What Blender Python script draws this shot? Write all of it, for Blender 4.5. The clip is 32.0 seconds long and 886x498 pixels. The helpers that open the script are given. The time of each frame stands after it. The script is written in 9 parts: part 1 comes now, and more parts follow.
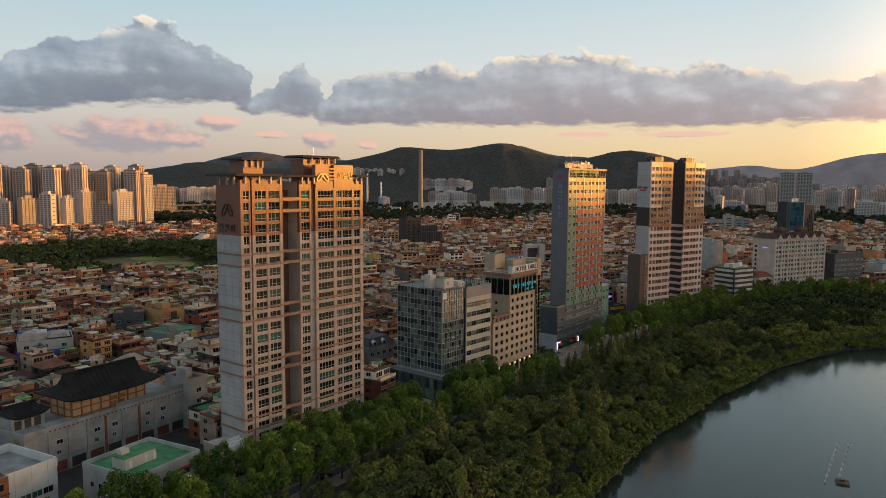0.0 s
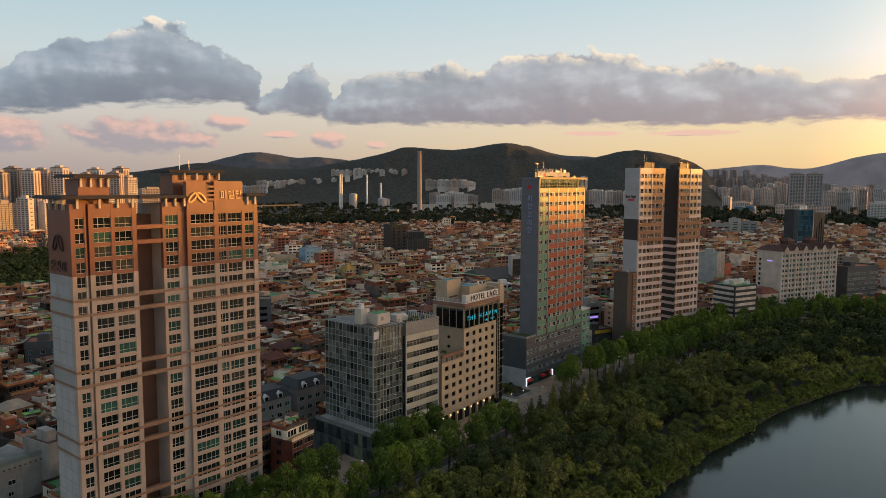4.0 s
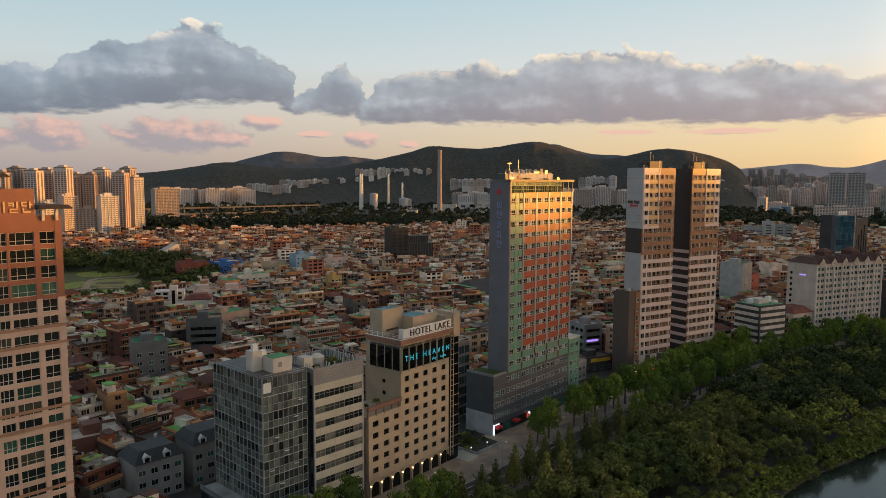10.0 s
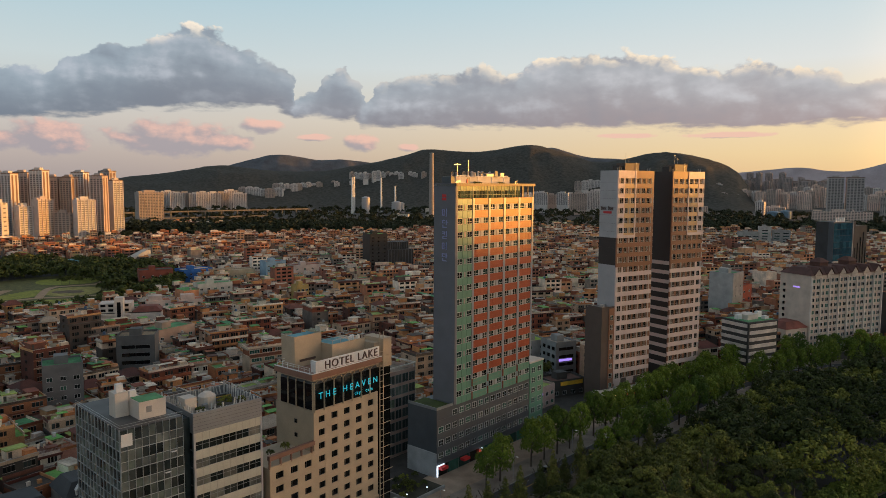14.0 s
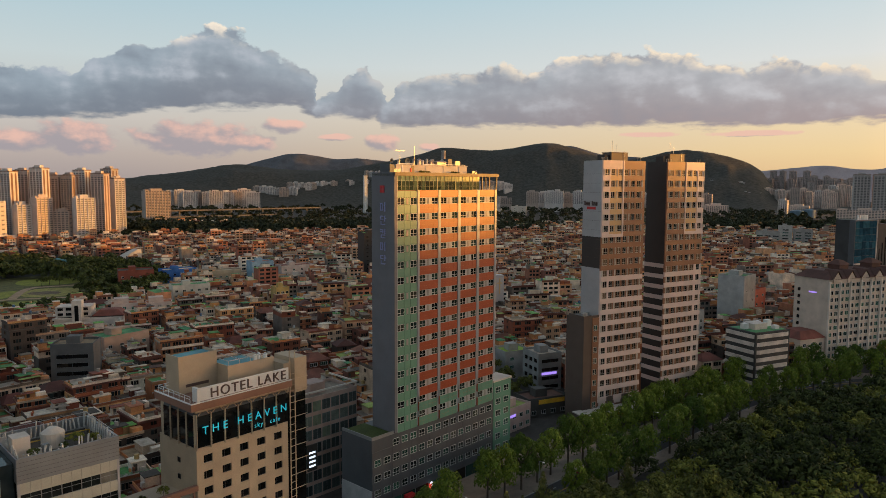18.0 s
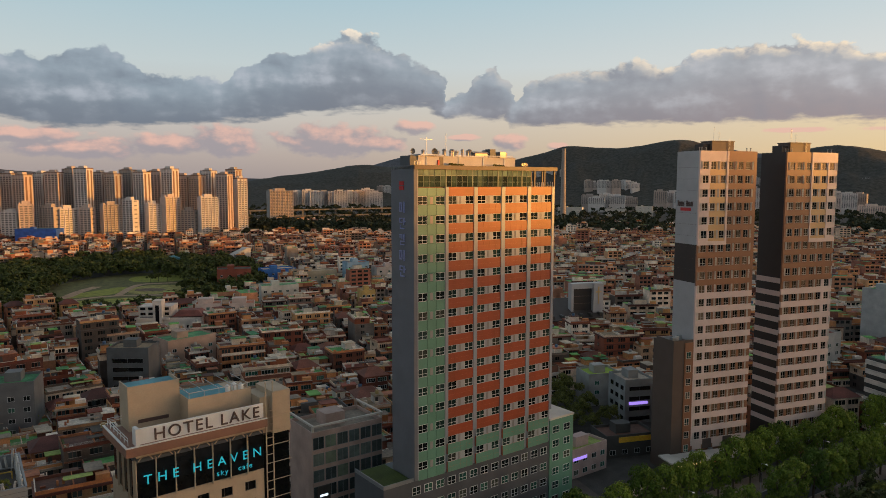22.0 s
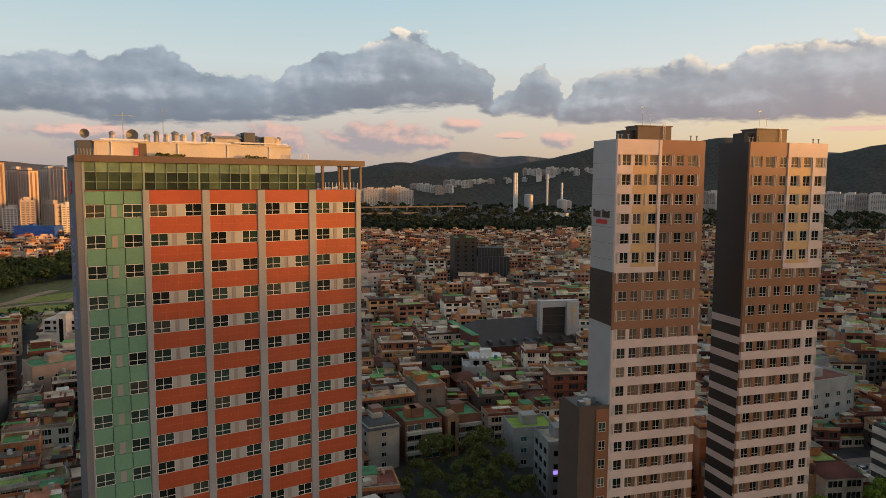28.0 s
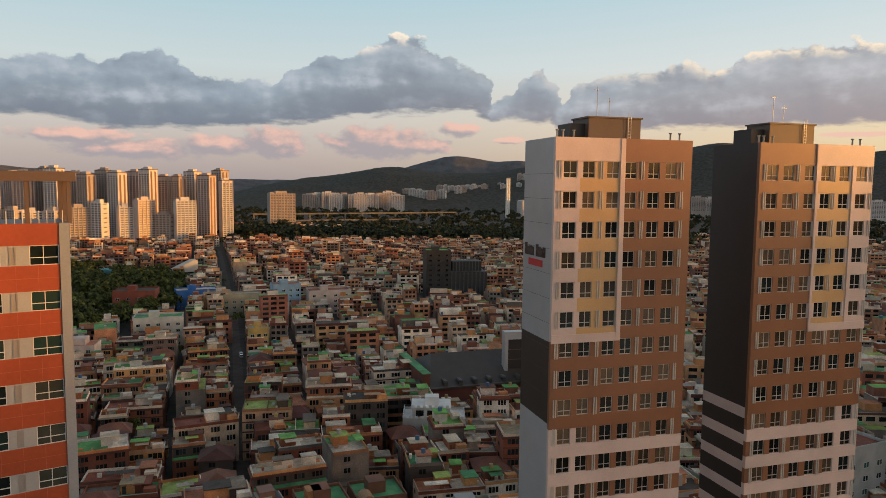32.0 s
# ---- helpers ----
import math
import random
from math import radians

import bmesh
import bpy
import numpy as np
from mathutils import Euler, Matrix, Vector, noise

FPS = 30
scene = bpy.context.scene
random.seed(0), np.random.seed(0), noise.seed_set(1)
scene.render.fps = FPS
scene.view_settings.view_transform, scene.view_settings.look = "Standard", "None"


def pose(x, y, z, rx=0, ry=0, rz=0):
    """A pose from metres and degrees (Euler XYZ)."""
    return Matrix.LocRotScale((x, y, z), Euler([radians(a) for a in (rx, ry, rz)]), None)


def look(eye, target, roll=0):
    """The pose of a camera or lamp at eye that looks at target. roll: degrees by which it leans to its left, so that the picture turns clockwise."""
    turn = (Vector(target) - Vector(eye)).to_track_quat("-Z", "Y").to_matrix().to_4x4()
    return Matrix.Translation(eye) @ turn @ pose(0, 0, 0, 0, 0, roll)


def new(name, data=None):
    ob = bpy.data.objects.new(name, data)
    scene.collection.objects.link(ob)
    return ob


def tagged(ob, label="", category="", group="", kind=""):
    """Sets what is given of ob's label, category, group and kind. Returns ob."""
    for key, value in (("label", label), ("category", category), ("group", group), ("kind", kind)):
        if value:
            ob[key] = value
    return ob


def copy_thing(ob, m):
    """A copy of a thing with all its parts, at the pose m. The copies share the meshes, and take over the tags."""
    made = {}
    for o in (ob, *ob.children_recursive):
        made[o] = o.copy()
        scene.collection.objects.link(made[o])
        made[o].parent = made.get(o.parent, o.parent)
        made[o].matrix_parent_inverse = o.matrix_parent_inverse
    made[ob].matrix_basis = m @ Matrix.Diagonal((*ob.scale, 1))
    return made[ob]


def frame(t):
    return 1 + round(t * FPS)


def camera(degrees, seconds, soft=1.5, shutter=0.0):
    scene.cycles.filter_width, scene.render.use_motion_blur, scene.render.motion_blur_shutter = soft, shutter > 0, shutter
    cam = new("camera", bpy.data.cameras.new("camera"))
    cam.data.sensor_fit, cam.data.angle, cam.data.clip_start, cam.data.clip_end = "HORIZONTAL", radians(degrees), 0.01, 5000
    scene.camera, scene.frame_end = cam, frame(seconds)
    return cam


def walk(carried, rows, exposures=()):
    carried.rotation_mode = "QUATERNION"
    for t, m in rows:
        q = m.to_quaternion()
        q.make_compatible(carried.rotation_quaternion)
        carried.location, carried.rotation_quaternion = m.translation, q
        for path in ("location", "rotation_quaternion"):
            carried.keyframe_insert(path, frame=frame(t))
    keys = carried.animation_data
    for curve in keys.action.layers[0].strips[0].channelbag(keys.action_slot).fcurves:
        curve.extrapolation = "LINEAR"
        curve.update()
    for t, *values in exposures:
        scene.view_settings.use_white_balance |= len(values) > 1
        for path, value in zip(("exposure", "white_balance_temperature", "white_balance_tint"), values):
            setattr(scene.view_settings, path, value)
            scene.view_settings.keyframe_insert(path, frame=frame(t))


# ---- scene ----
cam = camera(64.1, 32.0, soft=0.6)
METRES, EYE, TILT, LEAN, TURN = 350.0, 79.0, 0.0, 0.0, -37.4
ROWS = [
    (0.0, 0.0, 0.0, 0.0, 0.03, -5.4, -0.36),
    (0.5, 0.0065, 0.0163, 0.0015, 0.01, -5.41, -0.38),
    (1.0, 0.014, 0.0327, 0.0037, -0.02, -5.41, -0.36),
    (1.5, 0.0221, 0.0492, 0.0059, -0.03, -5.42, -0.34),
    (2.0, 0.0305, 0.0658, 0.0078, 0.06, -5.4, -0.3),
    (2.5, 0.0394, 0.082, 0.0096, 0.16, -5.4, -0.28),
    (3.0, 0.0489, 0.0973, 0.0113, 0.3, -5.41, -0.28),
    (3.5, 0.0578, 0.1124, 0.013, 0.51, -5.43, -0.25),
    (5.5, 0.0906, 0.1671, 0.0174, 1.28, -5.5, -0.25),
    (6.0, 0.0979, 0.1796, 0.0181, 1.52, -5.52, -0.22),
    (6.5, 0.105, 0.1924, 0.0186, 1.78, -5.52, -0.22),
    (7.0, 0.1116, 0.2049, 0.0193, 2.02, -5.54, -0.24),
    (7.5, 0.1178, 0.2166, 0.0192, 2.34, -5.52, -0.18),
    (8.0, 0.1232, 0.229, 0.0194, 3.25, -5.55, -0.19),
    (8.5, 0.1285, 0.2412, 0.0195, 3.24, -5.57, -0.22),
    (9.0, 0.1334, 0.2536, 0.0194, 3.26, -5.57, -0.22),
    (9.5, 0.1384, 0.2659, 0.019, 3.3, -5.56, -0.23),
    (10.0, 0.1433, 0.2783, 0.0188, 3.29, -5.53, -0.24),
    (10.5, 0.1483, 0.2906, 0.0187, 3.28, -5.48, -0.26),
    (11.0, 0.1534, 0.3023, 0.0186, 3.29, -5.42, -0.3),
    (11.5, 0.1587, 0.3136, 0.0186, 3.27, -5.38, -0.3),
    (12.0, 0.1645, 0.3247, 0.0187, 3.27, -5.34, -0.3),
    (12.5, 0.1705, 0.3357, 0.0189, 3.26, -5.3, -0.31),
    (13.0, 0.1771, 0.3467, 0.019, 3.27, -5.28, -0.32),
    (13.5, 0.1838, 0.3576, 0.0191, 3.27, -5.26, -0.32),
    (14.0, 0.1909, 0.369, 0.0194, 3.26, -5.25, -0.31),
    (14.5, 0.1982, 0.3805, 0.0197, 3.24, -5.24, -0.32),
    (15.0, 0.2056, 0.3922, 0.0196, 3.22, -5.24, -0.31),
    (15.5, 0.2128, 0.4041, 0.0194, 3.19, -5.25, -0.31),
    (17.5, 0.2385, 0.4517, 0.014, 3.53, -5.3, -0.27),
    (18.0, 0.2445, 0.4639, 0.0125, 4.93, -5.31, -0.25),
    (18.5, 0.2505, 0.4762, 0.0118, 7.09, -5.33, -0.21),
    (19.0, 0.2561, 0.4887, 0.0112, 8.76, -5.34, -0.18),
    (19.5, 0.2614, 0.5012, 0.011, 10.23, -5.35, -0.16),
    (20.0, 0.2667, 0.5137, 0.0106, 11.7, -5.36, -0.11),
    (20.5, 0.2723, 0.5264, 0.01, 13.06, -5.35, -0.09),
    (21.0, 0.2782, 0.5396, 0.01, 14.05, -5.35, -0.08),
    (21.5, 0.2844, 0.5531, 0.0101, 14.65, -5.36, -0.07),
    (22.0, 0.2908, 0.5668, 0.01, 15.18, -5.36, -0.06),
    (22.5, 0.2977, 0.581, 0.0098, 15.66, -5.35, -0.05),
    (23.0, 0.3046, 0.595, 0.0098, 16.09, -5.35, -0.06),
    (23.5, 0.3108, 0.6088, 0.01, 16.49, -5.35, -0.05),
    (24.0, 0.3169, 0.6231, 0.0101, 16.88, -5.39, -0.04),
    (24.5, 0.3237, 0.6375, 0.01, 17.26, -5.38, -0.06),
    (25.0, 0.3313, 0.6525, 0.0099, 17.62, -5.38, -0.1),
    (25.5, 0.3397, 0.6683, 0.0102, 17.92, -5.39, -0.12),
    (27.5, 0.3717, 0.7375, 0.0113, 18.89, -5.55, -0.38),
    (28.0, 0.3765, 0.7563, 0.0118, 18.95, -5.54, -0.39),
    (28.5, 0.3794, 0.7754, 0.0128, 18.99, -5.51, -0.42),
    (29.0, 0.3809, 0.7945, 0.0139, 19.07, -5.49, -0.46),
    (29.5, 0.3811, 0.8136, 0.015, 19.11, -5.46, -0.5),
    (30.0, 0.3812, 0.8329, 0.0157, 19.2, -5.41, -0.53),
    (30.5, 0.3812, 0.851, 0.0162, 19.24, -5.35, -0.55),
    (31.0, 0.3816, 0.8704, 0.0167, 19.2, -5.27, -0.59),
    (31.5, 0.3824, 0.8898, 0.0173, 19.13, -5.22, -0.61),
    (32.0, 0.3835, 0.908, 0.0178, 18.79, -5.17, -0.59),
]
walk(cam, [(t, pose(0, 0, EYE, TILT, LEAN, TURN) @ pose(METRES * x, METRES * y, METRES * z, 90 + pitch, roll, yaw)) for t, x, y, z, yaw, pitch, roll in ROWS],
     exposures=[(0.0, 0.05, 6250, 10), (9.0, 0.03, 6250, 10), (15.5, 0.02, 6250, 10), (20.0, -0.06, 6250, 10), (25.5, -0.10, 6250, 10), (28.0, 0.05, 6300, 10), (32.0, 0.06, 6300, 10)])


# ---- sky, clouds and sun ----
SUN_AZ, SUN_EL = -24.0, 2.6        # degrees: azimuth from +x towards +y, height over the horizon

world = bpy.data.worlds.new("dusk_sky")
scene.world = world
world.use_nodes = True
wt = world.node_tree
wt.nodes.clear()


def wn(kind, **props):
    n = wt.nodes.new(kind)
    for k, v in props.items():
        if k == "operation":
            n.operation = v
        elif k == "blend_type":
            n.blend_type = v
        elif k == "data_type":
            n.data_type = v
    return n


def wmath(op, a, b=None, clamp=False):
    n = wn("ShaderNodeMath", operation=op)
    n.use_clamp = clamp
    for i, v in enumerate((a, b)):
        if v is None:
            continue
        if isinstance(v, (int, float)):
            n.inputs[i].default_value = v
        else:
            wt.links.new(v, n.inputs[i])
    return n.outputs[0]


def wmix(f, a, b):
    n = wt.nodes.new("ShaderNodeMix")
    n.data_type = "RGBA"
    for sock, v in ((n.inputs[0], f), (n.inputs[6], a), (n.inputs[7], b)):
        if isinstance(v, (int, float)):
            sock.default_value = v
        elif isinstance(v, tuple):
            sock.default_value = (*v, 1)
        else:
            wt.links.new(v, sock)
    return n.outputs[2]


def wsmooth(v, lo, hi):
    n = wt.nodes.new("ShaderNodeMapRange")
    n.interpolation_type = "SMOOTHSTEP"
    n.inputs["From Min"].default_value, n.inputs["From Max"].default_value = lo, hi
    wt.links.new(v, n.inputs["Value"])
    return n.outputs[0]


def wramp(fac, stops):
    n = wt.nodes.new("ShaderNodeValToRGB")
    while len(n.color_ramp.elements) < len(stops):
        n.color_ramp.elements.new(0.5)
    for e, (p, c) in zip(n.color_ramp.elements, stops):
        e.position, e.color = p, (*c, 1)
    wt.links.new(fac, n.inputs[0])
    return n.outputs[0]


coord = wt.nodes.new("ShaderNodeTexCoord")
xyz = wt.nodes.new("ShaderNodeSeparateXYZ")
wt.links.new(coord.outputs["Generated"], xyz.inputs[0])
az = wmath("MULTIPLY", wmath("ARCTAN2", xyz.outputs[1], xyz.outputs[0]), 57.2958)
el = wmath("MULTIPLY", wmath("ARCSINE", xyz.outputs[2]), 57.2958)
flat = wt.nodes.new("ShaderNodeCombineXYZ")
wt.links.new(wmath("SUBTRACT", az, 0.5), flat.inputs[0]), wt.links.new(el, flat.inputs[1])

# cloud puffs under the banks: azimuth, height, half width, half height in degrees
PUFFS = [(76.0, 3.3, 5.2, 1.55), (72.6, 3.0, 2.6, 0.9), (84.2, 3.2, 3.0, 1.5), (69.6, 4.4, 1.9, 0.65), (61.9, 3.2, 1.5, 0.85), (58.0, 2.9, 1.0, 0.4), (41.0, 3.8, 2.6, 0.22), (33.5, 3.75, 3.6, 0.25),
         (88.5, 2.9, 4.0, 0.9), (94, 2.4, 6, 0.9), (98, 3.3, 5, 0.7), (65.5, 3.6, 1.4, 0.35)]
# the outlines of the great bank: azimuth and height in degrees
TOP_WEST = [(15, 7.4), (21.1, 7.6), (24.6, 7.3), (29.2, 8.4), (31.9, 9.4), (34.2, 8.9), (36.3, 8.8), (37.6, 9.4), (41.8, 10.05), (47.1, 10.0), (49.7, 9.0), (52, 9.2), (58.2, 8.55), (59.8, 8.1), (60.9, 6.4), (61.5, 7.6), (62.6, 8.2), (63.6, 9.0), (64.8, 8.1), (65.4, 7.2), (66.6, 6.5)]
TOP_EAST = [(66.6, 6.5), (67.0, 8.5), (69, 9.3), (71.8, 10.2), (73.0, 11.0), (74.4, 11.7), (76.6, 11.5), (77.8, 10.7), (79.0, 9.8), (81, 9.9), (82.8, 8.8), (84, 7.8), (90, 8.0), (91.4, 9.2), (93, 9.65), (96.6, 8.8), (98, 9.1), (103, 8.1), (115, 8.0)]
BASE = [(15, 4.3), (26.7, 4.3), (32.4, 4.05), (38.6, 4.4), (60.9, 4.4), (61.3, 4.95), (66.6, 5.05), (68.3, 5.9), (72, 5.6), (77, 5.4), (80.5, 4.7), (83, 4.55), (87, 4.2), (92, 3.8), (95, 3.8), (98.5, 4.5), (115, 4.5)]


def bank_field(place, banks, size, strength):
    """How deep a direction lies inside the banks, ragged by noise."""
    near = None
    for a, e, ra, re in banks:
        m = wt.nodes.new("ShaderNodeVectorMath")
        m.operation = "MULTIPLY_ADD"
        wt.links.new(place, m.inputs[0])
        m.inputs[1].default_value, m.inputs[2].default_value = (1 / ra, 1 / re, 0), (-a / ra, -e / re, 0)
        ln = wt.nodes.new("ShaderNodeVectorMath")
        ln.operation = "LENGTH"
        wt.links.new(m.outputs[0], ln.inputs[0])
        near = ln.outputs["Value"] if near is None else wmath("MINIMUM", near, ln.outputs["Value"])
    sc = wt.nodes.new("ShaderNodeVectorMath")
    sc.operation = "MULTIPLY"
    wt.links.new(place, sc.inputs[0])
    sc.inputs[1].default_value = (size, size * 1.7, 0)
    no = wt.nodes.new("ShaderNodeTexNoise")
    no.inputs["Scale"].default_value, no.inputs["Detail"].default_value, no.inputs["Roughness"].default_value = 1.0, 9, 0.55
    wt.links.new(sc.outputs[0], no.inputs["Vector"])
    hem = wmath("ADD", 0.6, wmath("MULTIPLY", wsmooth(el, 4.4, 7.5), 0.4))      # calmer along the flat undersides
    return wmath("ADD", wmath("SUBTRACT", 1.0, near), wmath("MULTIPLY", wmath("MULTIPLY", wmath("SUBTRACT", no.outputs[0], 0.5), strength), hem))


def shifted(da, de):
    n = wt.nodes.new("ShaderNodeVectorMath")
    n.operation = "ADD"
    wt.links.new(flat.outputs[0], n.inputs[0])
    n.inputs[1].default_value = (da, de, 0)
    return n.outputs[0]


def lane(points):
    """A height that follows the azimuth from point to point."""
    lo, hi = points[0][0], points[-1][0]
    fac = wmath("DIVIDE", wmath("SUBTRACT", az_bent, lo + 0.5), hi - lo, True)
    return wmath("MULTIPLY", wramp(fac, [((a - lo) / (hi - lo), (h / 20,) * 3) for a, h in points]), 20.0)


def sky_noise(place, sx, sy, detail, rough=0.55):
    sc = wt.nodes.new("ShaderNodeVectorMath")
    sc.operation = "MULTIPLY"
    wt.links.new(place, sc.inputs[0])
    sc.inputs[1].default_value = (sx, sy, 0)
    no = wt.nodes.new("ShaderNodeTexNoise")
    no.inputs["Scale"].default_value, no.inputs["Detail"].default_value, no.inputs["Roughness"].default_value = 1.0, detail, rough
    wt.links.new(sc.outputs[0], no.inputs["Vector"])
    return wmath("SUBTRACT", no.outputs[0], 0.5)


def heads(place, size):
    """Rounded cloud heads: high in the middle of each, low in the creases."""
    warp = wt.nodes.new("ShaderNodeTexNoise")
    warp.inputs["Scale"].default_value, warp.inputs["Detail"].default_value = size * 0.8, 4
    wt.links.new(place, warp.inputs["Vector"])
    bend = wt.nodes.new("ShaderNodeVectorMath")
    bend.operation = "MULTIPLY_ADD"
    wt.links.new(warp.outputs["Color"], bend.inputs[0])
    bend.inputs[1].default_value = (1.1 / size, 0.9 / size, 0)
    wt.links.new(place, bend.inputs[2])
    vo = wt.nodes.new("ShaderNodeTexVoronoi")
    vo.feature, vo.voronoi_dimensions = "SMOOTH_F1", "2D"
    vo.inputs["Scale"].default_value, vo.inputs["Smoothness"].default_value = size, 0.35
    wt.links.new(bend.outputs[0], vo.inputs["Vector"])
    return wmath("SUBTRACT", 0.45, vo.outputs["Distance"])


def bank_depth(place, raised):
    """How far below the bank's ragged top a direction lies, in degrees."""
    big, small = heads(place, 0.42), heads(place, 1.15)
    rag = wmath("ADD", wmath("MULTIPLY", big, 0.8), wmath("ADD", wmath("MULTIPLY", small, 0.32), wmath("MULTIPLY", sky_noise(place, 0.4, 0.6, 10, 0.6), 2.2)))
    return wmath("ADD", wmath("SUBTRACT", bank_top, wmath("ADD", el, raised)), rag)


az_bent = wmath("ADD", az, wmath("ADD", wmath("MULTIPLY", sky_noise(flat.outputs[0], 0.35, 0.6, 8), 2.6), wmath("MULTIPLY", wmath("SUBTRACT", el, 8.0), 0.3)))
bank_top = wmath("ADD", wmath("MULTIPLY", lane(TOP_WEST), wmath("LESS_THAN", az_bent, 67.1)), wmath("MULTIPLY", lane(TOP_EAST), wmath("GREATER_THAN", az_bent, 67.1)))
bank_base = lane(BASE)
bank_a, bank_b = bank_depth(flat.outputs[0], 0.0), bank_depth(shifted(-0.55, 0.5), 0.5)
puff_a, puff_b = bank_field(flat.outputs[0], PUFFS, 0.6, 2.3), bank_field(shifted(-0.5, 0.45), PUFFS, 0.6, 2.3)
from_sun = wmath("SUBTRACT", az, SUN_AZ)
west = wsmooth(wmath("MAXIMUM", from_sun, wmath("MULTIPLY", from_sun, -0.72)), 114, 39)        # 1 towards the sunset
height = wmath("DIVIDE", el, 30.0, True)
sky_east = wramp(height, [(0.0, (0.42, 0.355, 0.34)), (0.07, (0.54, 0.455, 0.415)), (0.16, (0.66, 0.605, 0.55)), (0.30, (0.65, 0.72, 0.71)), (0.5, (0.46, 0.645, 0.71)), (1.0, (0.24, 0.29, 0.34))])
sky_west = wramp(height, [(0.0, (0.92, 0.58, 0.27)), (0.08, (1.0, 0.72, 0.36)), (0.16, (0.98, 0.76, 0.46)), (0.30, (0.84, 0.83, 0.78)), (0.5, (0.60, 0.74, 0.77)), (1.0, (0.28, 0.32, 0.36))])
nishita = wt.nodes.new("ShaderNodeTexSky")
nishita.sky_type, nishita.sun_disc = "NISHITA", False
nishita.sun_elevation, nishita.sun_rotation = radians(SUN_EL), radians(90 - SUN_AZ)
dim = wt.nodes.new("ShaderNodeVectorMath")
dim.operation = "SCALE"
wt.links.new(nishita.outputs[0], dim.inputs[0])
dim.inputs["Scale"].default_value = 0.12
clear = wmix(0.12, wmix(west, sky_east, sky_west), dim.outputs[0])
# the banks: blue-grey bodies, rosy undersides, cream tops where the sun still reaches them
share = wmath("DIVIDE", wmath("SUBTRACT", el, bank_base), wmath("MAXIMUM", wmath("SUBTRACT", bank_top, bank_base), 0.5), True)
body = wmix(wsmooth(share, 0.0, 0.95), wmix(west, (0.20, 0.225, 0.262), (0.42, 0.33, 0.315)), wmix(west, (0.34, 0.40, 0.445), (0.49, 0.475, 0.47)))
crest = wmath("SUBTRACT", wmath("SUBTRACT", bank_a, bank_b), 0.5)         # flanks turned to the sunset
swell = wmath("SUBTRACT", sky_noise(flat.outputs[0], 0.17, 0.36, 6, 0.5), sky_noise(shifted(-1.6, 0.9), 0.17, 0.36, 6, 0.5))
relief = wmath("ADD", wmath("MULTIPLY", swell, 2.2), wmath("MULTIPLY", crest, 0.45))
bank_colour = wmix(wmath("MULTIPLY", wsmooth(relief, -0.1, 0.75), wsmooth(share, -0.1, 0.6)), body, wmix(west, (0.50, 0.53, 0.57), (0.60, 0.57, 0.56)))
bank_colour = wmix(wmath("MULTIPLY", wsmooth(relief, 0.05, -0.7), 0.6), bank_colour, wmix(west, (0.195, 0.225, 0.27), (0.37, 0.33, 0.335)))
rim = wmath("MULTIPLY", wsmooth(bank_a, 1.1, 0.15), wsmooth(crest, -0.35, 0.25))
rim = wmath("MULTIPLY", rim, wmath("MAXIMUM", wsmooth(el, 9.6, 11.0), wmath("MULTIPLY", wsmooth(west, 0.05, 0.7), wsmooth(el, 6.0, 8.8))))
bank_colour = wmix(rim, bank_colour, wmix(west, (1.0, 0.86, 0.68), (1.0, 0.80, 0.56)))
puff_colour = wmix(wsmooth(wmath("SUBTRACT", puff_a, puff_b), -0.15, 0.7), (0.38, 0.335, 0.35), (0.86, 0.52, 0.41))
with_puffs = wmix(wmath("MULTIPLY", wsmooth(puff_a, 0.0, 0.4), 0.85), clear, puff_colour)
ragged = wmath("ADD", wmath("SUBTRACT", el, bank_base), wmath("MULTIPLY", sky_noise(flat.outputs[0], 0.45, 1.6, 7), 1.5))
with_banks = wmix(wmath("MULTIPLY", wsmooth(bank_a, 0.0, 0.3), wsmooth(ragged, -0.1, 0.45)), with_puffs, bank_colour)
# the glow over the place where the sun goes down
off = wmath("ABSOLUTE", wmath("SUBTRACT", az, SUN_AZ))
glow = wmath("MULTIPLY", wsmooth(off, 52, 2), wsmooth(el, 24, 1))
warm = wt.nodes.new("ShaderNodeVectorMath")
warm.operation = "MULTIPLY"
wt.links.new(with_banks, warm.inputs[0])
warm.inputs[1].default_value = (11.5, 7.3, 4.0)
with_banks = wmix(glow, with_banks, warm.outputs[0])
ground_dark = wmix(wsmooth(el, -1.5, 0.0), (0.05, 0.05, 0.05), with_banks)
back = wt.nodes.new("ShaderNodeBackground")
back.inputs["Strength"].default_value = 1.0
wt.links.new(ground_dark, back.inputs["Color"])
wout = wt.nodes.new("ShaderNodeOutputWorld")
wt.links.new(back.outputs[0], wout.inputs[0])

sun_dir = Vector((math.cos(radians(SUN_AZ)) * math.cos(radians(SUN_EL)), math.sin(radians(SUN_AZ)) * math.cos(radians(SUN_EL)), math.sin(radians(SUN_EL))))
sun = new("sun", bpy.data.lights.new("sun", "SUN"))
sun.data.energy, sun.data.angle, sun.data.color = 4.1, radians(0.5), (1.0, 0.42, 0.055)
sun.matrix_world = look(sun_dir * 500, (0, 0, 0))

# ---- materials ----
MATS = {}


